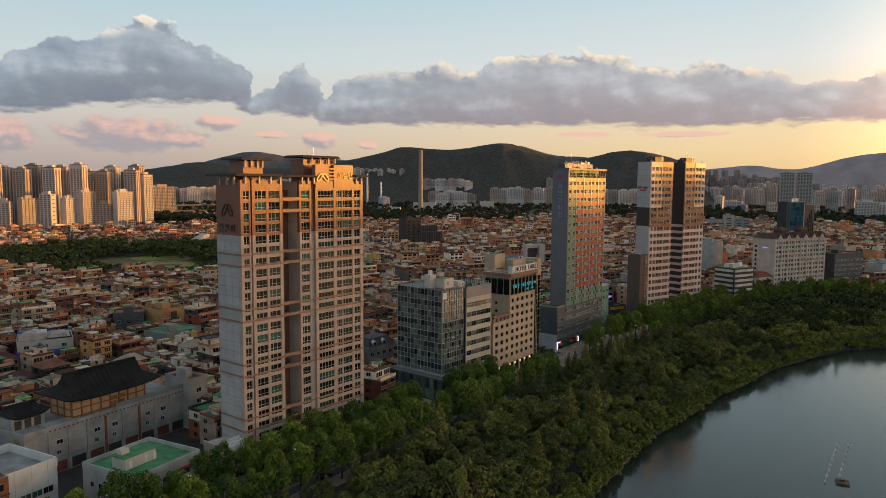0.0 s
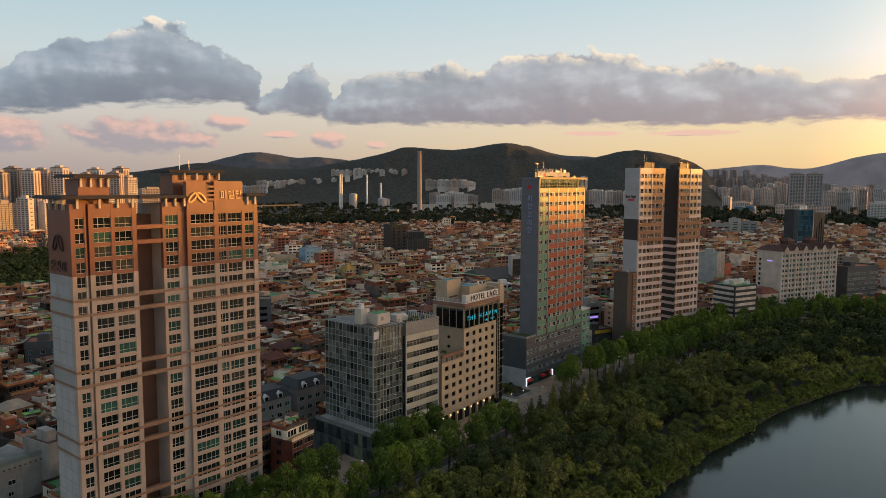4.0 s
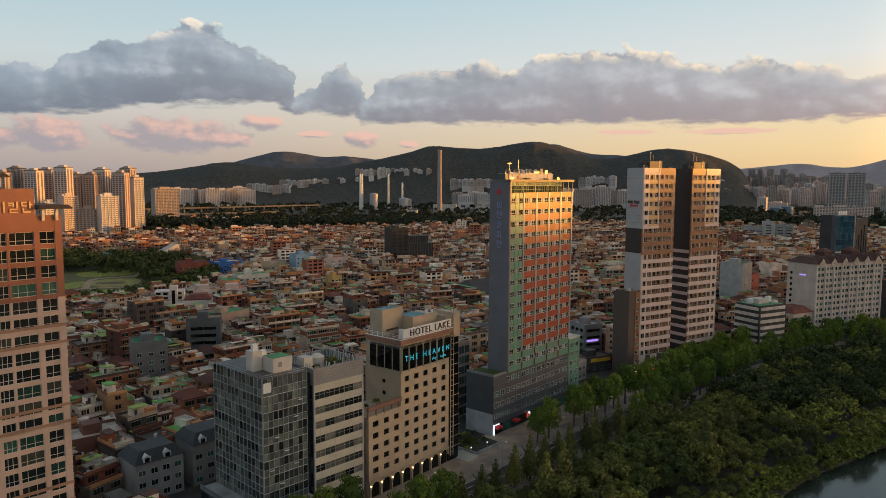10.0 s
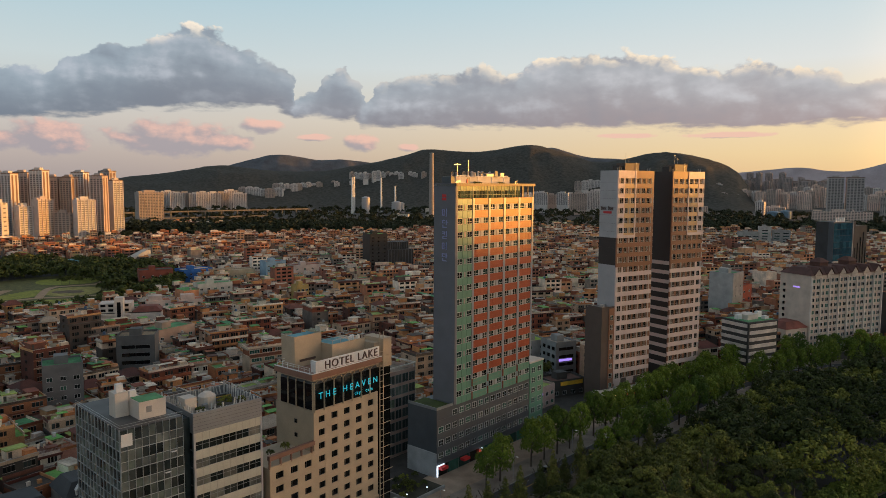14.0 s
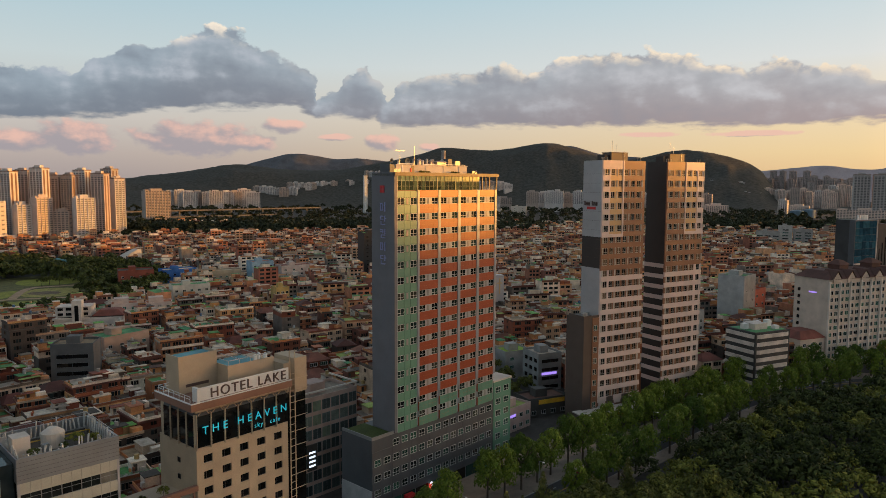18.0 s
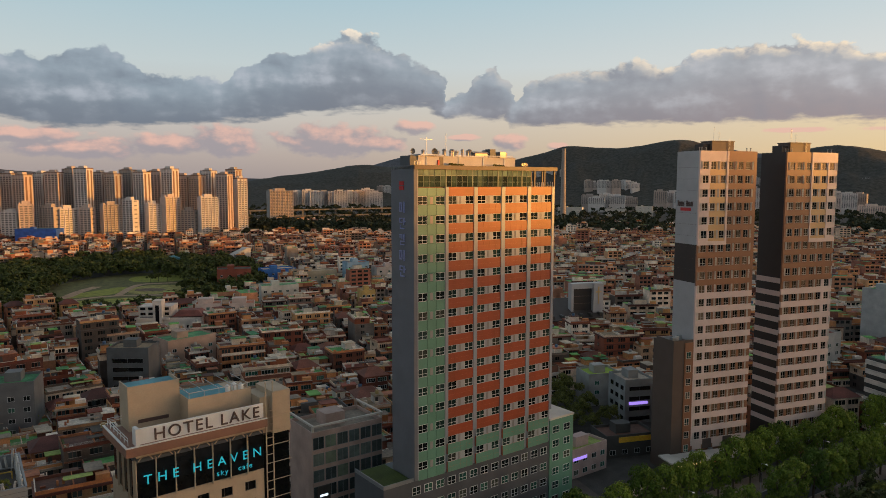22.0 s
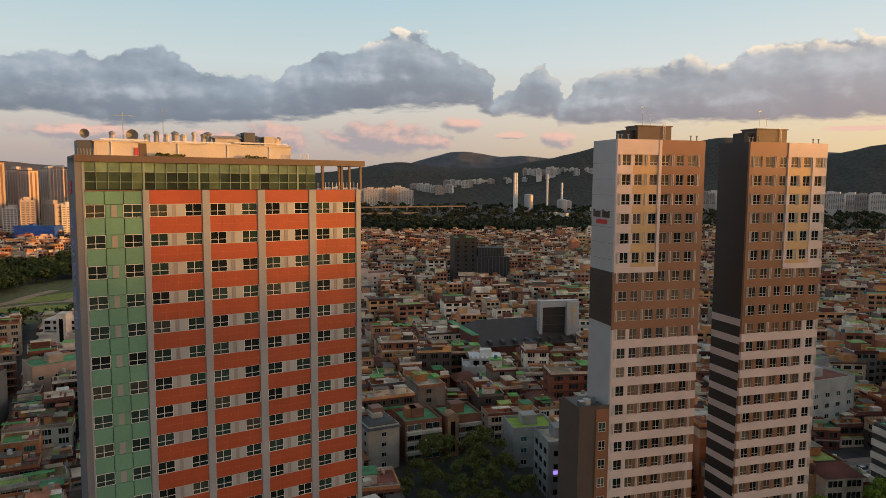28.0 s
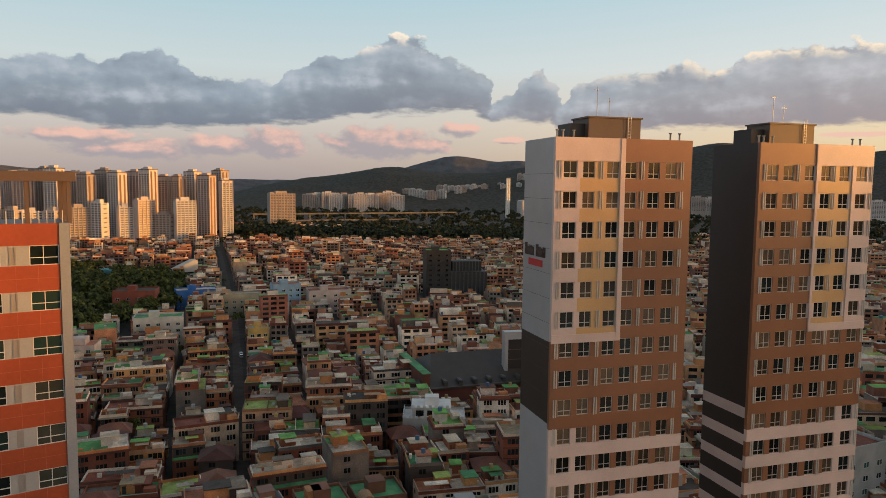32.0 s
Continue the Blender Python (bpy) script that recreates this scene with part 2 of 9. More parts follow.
def mat(name, colour, rough=0.7, metal=0.0, grain=6.0, vary=0.25, stain=0.25, bump=0.15, tints=None, island=False, spec=0.5, coat=0.0):
    """A surface with fine grain and broad stains; tints: several colours, one picked for each object (or loose piece)."""
    if name in MATS:
        return MATS[name]
    m = bpy.data.materials.new(name)
    m.use_nodes = True
    nt = m.node_tree
    bs = nt.nodes["Principled BSDF"]
    bs.inputs["Roughness"].default_value, bs.inputs["Metallic"].default_value = rough, metal
    bs.inputs["Specular IOR Level"].default_value, bs.inputs["Coat Weight"].default_value = spec, coat
    geo = nt.nodes.new("ShaderNodeNewGeometry")
    info = nt.nodes.new("ShaderNodeObjectInfo")

    def noise_at(scale, detail):
        n = nt.nodes.new("ShaderNodeTexNoise")
        n.inputs["Scale"].default_value, n.inputs["Detail"].default_value = scale, detail
        nt.links.new(geo.outputs["Position"], n.inputs["Vector"])
        return n.outputs[0]

    fine, broad = noise_at(grain, 3), noise_at(0.23, 5)
    if tints:
        ramp = nt.nodes.new("ShaderNodeValToRGB")
        ramp.color_ramp.interpolation = "CONSTANT"
        while len(ramp.color_ramp.elements) < len(tints):
            ramp.color_ramp.elements.new(0.5)
        for i, (e, c) in enumerate(zip(ramp.color_ramp.elements, tints)):
            e.position, e.color = i / len(tints), (*c, 1)
        nt.links.new(geo.outputs["Random Per Island"] if island else info.outputs["Random"], ramp.inputs[0])
        base = ramp.outputs[0]
    else:
        rgb = nt.nodes.new("ShaderNodeRGB")
        rgb.outputs[0].default_value = (*colour, 1)
        base = rgb.outputs[0]

    def scaled(col, fac, lo, hi):
        r = nt.nodes.new("ShaderNodeMapRange")
        r.inputs["From Min"].default_value, r.inputs["From Max"].default_value = 0.3, 0.7
        r.inputs["To Min"].default_value, r.inputs["To Max"].default_value = lo, hi
        nt.links.new(fac, r.inputs["Value"])
        v = nt.nodes.new("ShaderNodeVectorMath")
        v.operation = "SCALE"
        nt.links.new(col, v.inputs[0])
        nt.links.new(r.outputs[0], v.inputs["Scale"])
        return v.outputs[0]

    col = scaled(scaled(base, fine, 1 - vary, 1 + vary), broad, 1 - stain, 1 + stain)
    nt.links.new(col, bs.inputs["Base Color"])
    if bump:
        b = nt.nodes.new("ShaderNodeBump")
        b.inputs["Strength"].default_value, b.inputs["Distance"].default_value = bump, 0.05
        nt.links.new(fine, b.inputs["Height"])
        nt.links.new(b.outputs[0], bs.inputs["Normal"])
    MATS[name] = m
    return m


def glass(name, tints, rough=0.06, island=False, spec=0.3):
    """A window pane as it looks from outside by day: dark room or drawn curtain behind a mirror-smooth sheet."""
    m = mat(name, (0, 0, 0), rough, 0.0, 0.6, 0.25, 0.15, 0.0, tints, island, spec=spec, coat=0.0)
    m.node_tree.nodes["Principled BSDF"].inputs["Coat Roughness"].default_value = 0.03
    return m


def lamp_mat(name, colour, strength):
    m = bpy.data.materials.new(name)
    m.use_nodes = True
    bs = m.node_tree.nodes["Principled BSDF"]
    bs.inputs["Base Color"].default_value, bs.inputs["Emission Color"].default_value = (*colour, 1), (*colour, 1)
    bs.inputs["Emission Strength"].default_value = strength
    return m


WIN = glass("window_glass", [(0.012, 0.022, 0.022), (0.02, 0.05, 0.045), (0.015, 0.02, 0.022), (0.03, 0.09, 0.075), (0.01, 0.014, 0.015), (0.05, 0.12, 0.09), (0.02, 0.03, 0.03), (0.09, 0.10, 0.08)])
WIN_WARM = glass("window_glass_curtained", [(0.02, 0.018, 0.016), (0.06, 0.04, 0.025), (0.012, 0.011, 0.010), (0.10, 0.07, 0.045), (0.03, 0.024, 0.018), (0.16, 0.11, 0.07), (0.015, 0.02, 0.02)])
CURTAIN_GLASS = glass("curtain_wall_glass", [(0.09, 0.115, 0.11), (0.05, 0.065, 0.065), (0.14, 0.17, 0.15), (0.03, 0.04, 0.042), (0.17, 0.21, 0.15), (0.07, 0.085, 0.08)], 0.05)
BLACK_GLASS = glass("black_glass", [(0.006, 0.007, 0.008), (0.01, 0.01, 0.011)], 0.03)
WHITE_FRAME = mat("white_window_frame", (0.64, 0.64, 0.63), 0.45, vary=0.06, stain=0.1, bump=0)
DARK_FRAME = mat("dark_window_frame", (0.05, 0.045, 0.04), 0.5, vary=0.1, stain=0.1, bump=0)
GREY_FRAME = mat("grey_window_frame", (0.25, 0.26, 0.26), 0.45, 0.3, vary=0.08, stain=0.1, bump=0)
T1_PALE = mat("pale_pink_paint", (0.48, 0.365, 0.30), 0.42, vary=0.06, stain=0.14, bump=0.05)
T1_GREY = mat("pale_grey_paint", (0.40, 0.38, 0.37), 0.75, vary=0.06, stain=0.14, bump=0.05)
T1_BROWN = mat("brown_paint", (0.22, 0.086, 0.054), 0.42, vary=0.06, stain=0.12, bump=0.05)
T1_BAND = mat("rust_band_paint", (0.30, 0.18, 0.12), 0.42, vary=0.06, stain=0.15, bump=0.05)
PANEL_LIGHT = mat("lighter_wall_panel", (0.46, 0.44, 0.43), 0.75, vary=0.05, stain=0.1, bump=0.03)
ROOF_DARK = mat("dark_roof_metal", (0.04, 0.03, 0.027), 0.85, 0.0, vary=0.1, stain=0.2)
ORANGE = mat("orange_metal_panel", (0.33, 0.068, 0.026), 0.42, 0.0, 3, 0.06, 0.10, 0.02, spec=0.4)
MINT = mat("mint_green_panel", (0.125, 0.27, 0.19), 0.42, 0.0, 3, 0.05, 0.1, 0.02, spec=0.4)
MULLION = mat("pale_grey_mullion", (0.27, 0.285, 0.31), 0.4, vary=0.06, stain=0.1, bump=0.02)
SLATE = mat("slate_grey_cladding", (0.072, 0.08, 0.09), 0.5, vary=0.08, stain=0.15, bump=0.04)
END_GREY = mat("blue_grey_cladding", (0.15, 0.15, 0.165), 0.6, vary=0.05, stain=0.1, bump=0.03)
OT_BROWN = mat("brown_fascia_metal", (0.115, 0.075, 0.056), 0.5, vary=0.06, stain=0.1, bump=0.02)
CREAM = mat("cream_plaster", (0.58, 0.52, 0.45), 0.75, vary=0.06, stain=0.12, bump=0.05)
NP_GREY = mat("light_grey_cladding", (0.42, 0.40, 0.40), 0.36, spec=0.6, vary=0.05, stain=0.08, bump=0.03)
NP_PINK = mat("pinkish_white_cladding", (0.68, 0.525, 0.465), 0.36, spec=0.6, vary=0.05, stain=0.08, bump=0.03)
NP_BROWN = mat("chestnut_brown_cladding", (0.265, 0.115, 0.058), 0.36, spec=0.6, vary=0.06, stain=0.08, bump=0.03)
NP_TAN = mat("ochre_cladding", (0.60, 0.37, 0.17), 0.36, spec=0.6, vary=0.05, stain=0.08, bump=0.03)
NP_DARK = mat("dark_brown_cladding", (0.035, 0.026, 0.023), 0.5, vary=0.06, stain=0.1, bump=0.03)
NP_TAUPE = mat("taupe_cladding", (0.095, 0.066, 0.053), 0.55, vary=0.06, stain=0.1, bump=0.03)
HOTEL_BEIGE = mat("beige_stone_cladding", (0.45, 0.35, 0.24), 0.7, vary=0.08, stain=0.1, bump=0.05)
HOTEL_BROWN = mat("red_brown_fascia", (0.24, 0.12, 0.08), 0.6, vary=0.08, stain=0.12)
STEEL = mat("galvanised_steel", (0.45, 0.45, 0.45), 0.35, 0.8, vary=0.1, stain=0.15)
WHITE_PAINT = mat("white_paint", (0.72, 0.70, 0.67), 0.6, vary=0.06, stain=0.15)
PALE_PANEL = mat("pale_stone_panel", (0.50, 0.47, 0.38), 0.6, vary=0.07, stain=0.12)
CONCRETE = mat("weathered_concrete", (0.32, 0.31, 0.29), 0.85, vary=0.15, stain=0.3, bump=0.25)
ASPHALT = mat("asphalt", (0.05, 0.05, 0.052), 0.9, vary=0.15, stain=0.25, bump=0.3)
PAVING = mat("brownish_paving", (0.26, 0.21, 0.17), 0.9, vary=0.2, stain=0.25, bump=0.3)
ROAD_WHITE = mat("white_road_paint", (0.6, 0.6, 0.58), 0.8, vary=0.2, stain=0.3)
ROAD_YELLOW = mat("yellow_road_paint", (0.55, 0.33, 0.05), 0.8, vary=0.2, stain=0.3)
GREEN_ROOF = mat("green_roof_coating", (0.09, 0.27, 0.11), 0.8, vary=0.12, stain=0.4)
TEAL_ROOF = mat("teal_roof_coating", (0.10, 0.28, 0.32), 0.7, vary=0.1, stain=0.3)
BLUE_SHEET = mat("blue_tarpaulin", (0.03, 0.10, 0.42), 0.5, vary=0.15, stain=0.3)
TERRACOTTA = mat("red_brown_roof_tiles", (0.20, 0.06, 0.04), 0.75, vary=0.2, stain=0.3)
DARK_TILE = mat("black_clay_roof_tiles", (0.028, 0.026, 0.025), 0.9, vary=0.2, stain=0.25, bump=0.5, spec=0.2)
TIMBER = mat("red_brown_timber", (0.26, 0.09, 0.04), 0.7, vary=0.2, stain=0.2)
BARK = mat("tree_bark", (0.09, 0.07, 0.05), 0.9, vary=0.3, stain=0.2, bump=0.6)
RED_SIGN = mat("red_sign_face", (0.60, 0.03, 0.03), 0.5, vary=0.05, stain=0.05, bump=0)
GOLD = mat("gold_metal_letters", (0.62, 0.42, 0.18), 0.5, 0.2, vary=0.05, stain=0.05, bump=0)
BRONZE = mat("dark_bronze_letters", (0.10, 0.06, 0.05), 0.5, 0.2, vary=0.05, stain=0.05, bump=0)
CYAN_LIGHT = lamp_mat("cyan_neon_letters", (0.03, 0.50, 0.62), 0.42)
WARM_LIGHT = lamp_mat("warm_lamp_glow", (1.0, 0.58, 0.22), 5.0)
COOL_LIGHT = lamp_mat("white_lamp_glow", (0.8, 0.9, 1.0), 1.3)
VIOLET_LIGHT = lamp_mat("violet_sign_glow", (0.35, 0.22, 0.75), 1.2)
RED_LIGHT = lamp_mat("red_sign_glow", (0.9, 0.08, 0.05), 0.9)
LETTER_VIOLET = mat("pale_violet_letters", (0.30, 0.31, 0.52), 0.5, vary=0.05, stain=0.05, bump=0)


def leaf_mat(name, tints):
    """Leaves: a tint for each spray, and a lighter or darker shade for each tree."""
    m = mat(name, (0, 0, 0), 0.75, 0.0, 0.9, 0.35, 0.25, 0.0, tints, True, spec=0.2)
    nt = m.node_tree
    bs = nt.nodes["Principled BSDF"]
    src = bs.inputs["Base Color"].links[0].from_socket
    info = nt.nodes.new("ShaderNodeObjectInfo")
    shade = nt.nodes.new("ShaderNodeValToRGB")
    shade.color_ramp.elements[0].color, shade.color_ramp.elements[1].color = (0.55, 0.60, 0.62, 1), (1.6, 1.35, 1.05, 1)
    nt.links.new(info.outputs["Random"], shade.inputs[0])
    mul = nt.nodes.new("ShaderNodeVectorMath")
    mul.operation = "MULTIPLY"
    nt.links.new(src, mul.inputs[0]), nt.links.new(shade.outputs[0], mul.inputs[1])
    nt.links.new(mul.outputs[0], bs.inputs["Base Color"])
    return m


LEAF_PLANE = leaf_mat("plane_tree_leaves", [(0.085, 0.143, 0.019), (0.110, 0.168, 0.023), (0.063, 0.110, 0.015), (0.143, 0.201, 0.032)])
LEAF_DARK = leaf_mat("dark_broad_leaves", [(0.061, 0.075, 0.020), (0.081, 0.097, 0.024), (0.041, 0.052, 0.015), (0.108, 0.124, 0.031)])
LEAF_BELT = leaf_mat("grey_green_far_leaves", [(0.040, 0.048, 0.024), (0.050, 0.058, 0.028), (0.034, 0.042, 0.022), (0.060, 0.068, 0.030)])
LEAF_OLIVE = leaf_mat("olive_green_leaves", [(0.099, 0.121, 0.026), (0.127, 0.149, 0.033), (0.070, 0.089, 0.021), (0.160, 0.178, 0.040)])
LEAF_BANK = leaf_mat("bank_shrub_leaves", [(0.065, 0.094, 0.019), (0.083, 0.116, 0.024), (0.050, 0.073, 0.017), (0.104, 0.136, 0.028)])
LEAF_CONE = leaf_mat("feathery_conifer_leaves", [(0.105, 0.125, 0.034), (0.130, 0.142, 0.040), (0.085, 0.105, 0.030), (0.155, 0.155, 0.050)])
LEAF_LIME = leaf_mat("lime_green_leaves", [(0.12, 0.17, 0.03), (0.15, 0.20, 0.04), (0.10, 0.14, 0.03)])

# ---- builders ----
BOXES = {}


def empty(name, x, y, z=0.0, turn=0.0, label="", category="", group="", kind=""):
    """The base of a thing: its parts hang on it."""
    ob = new(name)
    ob.empty_display_size = 0.5
    ob.matrix_basis = pose(x, y, z, 0, 0, turn)
    return tagged(ob, label, category, group, kind)


def link(name, me, parent=None, at=(0, 0, 0), turn=0.0, label=""):
    ob = new(name, me)
    if parent:
        ob.parent = parent
    ob.matrix_basis = pose(*at, 0, 0, turn)
    if label:
        ob["label"] = label
    return ob


def mesh_of(name, verts, faces, *mats, index=None):
    me = bpy.data.meshes.new(name)
    me.from_pydata([tuple(v) for v in verts], [], [tuple(f) for f in faces])
    for m in mats:
        me.materials.append(m)
    if index is not None:
        me.polygons.foreach_set("material_index", index)
    me.update()
    return me


BOX_FACES = [(0, 3, 2, 1), (4, 5, 6, 7), (0, 1, 5, 4), (1, 2, 6, 5), (2, 3, 7, 6), (3, 0, 4, 7)]


def box_verts(x0, x1, y0, y1, z0, z1):
    return [(x0, y0, z0), (x1, y0, z0), (x1, y1, z0), (x0, y1, z0), (x0, y0, z1), (x1, y0, z1), (x1, y1, z1), (x0, y1, z1)]


class Solid:
    """Several boxes, slabs and prisms in one mesh."""

    def __init__(self):
        self.v, self.f, self.i = [], [], []

    def box(self, x0, x1, y0, y1, z0, z1, i=0):
        n = len(self.v)
        self.v += box_verts(x0, x1, y0, y1, z0, z1)
        self.f += [tuple(n + k for k in q) for q in BOX_FACES]
        self.i += [i] * 6
        return self

    def taper(self, x0, x1, y0, y1, z0, z1, inset, i=0):
        n = len(self.v)
        self.v += box_verts(x0, x1, y0, y1, z0, z0)[:4] + box_verts(x0 + inset, x1 - inset, y0 + inset, y1 - inset, z1, z1)[:4]
        self.f += [tuple(n + k for k in q) for q in BOX_FACES]
        self.i += [i] * 6
        return self

    def tube(self, x, y, z0, z1, r0, r1=None, sides=10, i=0):
        n, r1 = len(self.v), r0 if r1 is None else r1
        for z, r in ((z0, r0), (z1, r1)):
            self.v += [(x + r * math.cos(2 * math.pi * k / sides), y + r * math.sin(2 * math.pi * k / sides), z) for k in range(sides)]
        self.f += [(n + k, n + (k + 1) % sides, n + sides + (k + 1) % sides, n + sides + k) for k in range(sides)]
        self.f += [tuple(n + k for k in reversed(range(sides))), tuple(n + sides + k for k in range(sides))]
        self.i += [i] * (sides + 2)
        return self

    def bar(self, a, b, r, i=0):
        """A square bar between two points."""
        a, b = Vector(a), Vector(b)
        d = (b - a).normalized()
        s = d.cross(Vector((0, 0, 1)))
        s = s.normalized() * r if s.length > 1e-4 else Vector((r, 0, 0))
        t = d.cross(s).normalized() * r
        n = len(self.v)
        self.v += [tuple(p + q) for p in (a, b) for q in (s + t, -s + t, -s - t, s - t)]
        self.f += [(n, n + 1, n + 2, n + 3), (n + 7, n + 6, n + 5, n + 4)] + [(n + k, n + 4 + k, n + 4 + (k + 1) % 4, n + (k + 1) % 4) for k in range(4)]
        self.i += [i] * 6
        return self

    def prism(self, outline, y0, y1, i=0):
        """An outline in x and z, drawn out along y."""
        n, k = len(self.v), len(outline)
        self.v += [(x, y0, z) for x, z in outline] + [(x, y1, z) for x, z in outline]
        self.f += [(n + j, n + (j + 1) % k, n + k + (j + 1) % k, n + k + j) for j in range(k)]
        self.f += [tuple(n + j for j in reversed(range(k))), tuple(n + k + j for j in range(k))]
        self.i += [i] * (k + 2)
        return self

    def prism_x(self, outline, x0, x1, i=0):
        """An outline in y and z, drawn out along x."""
        n = len(self.v)
        self.prism(outline, x0, x1, i)
        self.v[n:] = [(y, x, z) for x, y, z in self.v[n:]]
        return self

    def mesh(self, name, *mats):
        return mesh_of(name, self.v, self.f, *mats, index=self.i)


def pbox(name, parent, m, x0, x1, y0, y1, z0, z1, label=""):
    """A box-shaped part in its thing's own axes; alike boxes share their mesh."""
    key = (name, m.name, round(x1 - x0, 3), round(y1 - y0, 3), round(z1 - z0, 3))
    if key not in BOXES:
        BOXES[key] = mesh_of(name, box_verts(0, x1 - x0, 0, y1 - y0, 0, z1 - z0), BOX_FACES, m)
    return link(name, BOXES[key], parent, (x0, y0, z0), 0, label)


WINDOWS = {}


def lattice(w, h, deep, t, style):
    """A frame with its bars as one joined piece."""
    xs, zs = [0, t], [0, t]
    for u in style[0]:
        xs += [u * w - t / 2, u * w + t / 2]
    for u in style[1]:
        zs += [u * h - t / 2, u * h + t / 2]
    xs, zs = xs + [w - t, w], zs + [h - t, h]
    n, m, s = len(xs), len(zs), Solid()
    s.v = [(x, y, z) for y in (0, deep) for z in zs for x in xs]
    solid = lambda i, j: 0 <= i < n - 1 and 0 <= j < m - 1 and (i % 2 == 0 or j % 2 == 0)
    at = lambda k, i, j: k * n * m + j * n + i
    for i in range(n - 1):
        for j in range(m - 1):
            if not solid(i, j):
                continue
            s.f += [(at(0, i, j), at(0, i + 1, j), at(0, i + 1, j + 1), at(0, i, j + 1)), (at(1, i, j + 1), at(1, i + 1, j + 1), at(1, i + 1, j), at(1, i, j))]
            for (a, b), (c, d), (e, g) in (((i - 1, j), (i, j + 1), (i, j)), ((i + 1, j), (i + 1, j), (i + 1, j + 1)), ((i, j - 1), (i, j), (i + 1, j)), ((i, j + 1), (i + 1, j + 1), (i, j + 1))):
                if not solid(a, b):
                    s.f.append((at(0, c, d), at(1, c, d), at(1, e, g), at(0, e, g)))
    s.i = [0] * len(s.f)
    return s


def window(parent, x, z, w, h, y=0.0, style=((0.5,), ()), frame_m=None, pane_m=None, t=0.07, deep=0.12, turn=0.0, simple=False):
    """A window with frame and pane; style: where its upright and level bars sit, as shares of width and height."""
    frame_m, pane_m = frame_m or WHITE_FRAME, pane_m or WIN
    key = (round(w, 2), round(h, 2), style, frame_m.name, pane_m.name, t)
    if key not in WINDOWS:
        s = lattice(w, h, deep, t, style)
        WINDOWS[key] = (s.mesh("window", frame_m), mesh_of("pane", box_verts(t, w - t, deep * 0.5, deep * 0.5 + 0.03, t, h - t), BOX_FACES, pane_m))
    if simple:      # small and far: frame and pane in one mesh
        if (key, 1) not in WINDOWS:
            s = lattice(w, h, deep, t, style)
            s.box(t, w - t, deep * 0.5, deep * 0.5 + 0.03, t, h - t, 1)
            WINDOWS[key, 1] = s.mesh("window", frame_m, pane_m)
        return link("window", WINDOWS[key, 1], parent, (x, y, z), turn)
    ob = link("window", WINDOWS[key][0], parent, (x, y, z), turn)
    link("pane", WINDOWS[key][1], ob)
    return ob


def lettering(name, text, size, depth, m, parent, at, tilt=(90, 0, 0), spread=1.0):
    """Raised letters as a mesh."""
    cu = bpy.data.curves.new(name, "FONT")
    cu.body, cu.size, cu.extrude, cu.space_character = text, size, depth, spread
    tmp = new(name, cu)
    me = bpy.data.meshes.new_from_object(tmp.evaluated_get(bpy.context.evaluated_depsgraph_get()))
    bpy.data.objects.remove(tmp)
    me.materials.clear()
    me.materials.append(m)
    rest, out = bmesh.new(), []
    rest.from_mesh(me)
    todo = set(rest.verts)
    while todo:        # every letter is a part of its own
        grow = [todo.pop()]
        island = set(grow)
        while grow:
            for e in grow.pop().link_edges:
                for v in e.verts:
                    if v in todo:
                        todo.discard(v)
                        island.add(v)
                        grow.append(v)
        order = {v: k for k, v in enumerate(sorted(island, key=lambda v: v.index))}
        faces = [tuple(order[v] for v in f.verts) for f in rest.faces if f.verts[0] in island]
        ob = new("letter", mesh_of("letter", [tuple(v.co) for v in order], faces, m))
        ob.parent = parent
        ob.matrix_basis = pose(*at, *tilt)
        out.append(ob)
    rest.free()
    return out

# ---- ground, lake, road and hills ----
def shore(x):
    """The lake's northern edge."""
    return 152.8 - (0.00102 if x < 330 else 0.0035) * (x - 330) ** 2 + 0.7 * math.sin(x * 0.11) + 0.8 * math.sin(x * 0.037 + 2)


def road_y(x):
    return 168 + 0.262 * (x - 90) - 0.00012 * (x - 90) ** 2 - (0.003 * (x - 390) ** 2 if x > 390 else 0)


def ground_z(x, y):
    if x > 620 or y < -420 or x < -150:
        return 0.0
    d = shore(x) - y
    return 0.0 if d < -3 else -4.5 * min(1.0, (d + 3) / 6)


def ground_mesh():
    xs = sorted(set(range(-5000, 5001, 250)) | set(range(-150, 640, 6)))
    ys = sorted(set(range(-5000, 5001, 250)) | set(range(-440, 176, 6)))
    v = [(x, y, ground_z(x, y)) for y in ys for x in xs]
    n = len(xs)
    f = [(j * n + i, j * n + i + 1, (j + 1) * n + i + 1, (j + 1) * n + i) for j in range(len(ys) - 1) for i in range(n - 1)]
    return mesh_of("ground", v, f, mat("dark_earth_and_paving", (0.052, 0.047, 0.041), 0.95, vary=0.3, stain=0.35, bump=0.3))


tagged(link("ground", ground_mesh()), "dark earth and worn paving of the city floor", "ground", kind="structure")

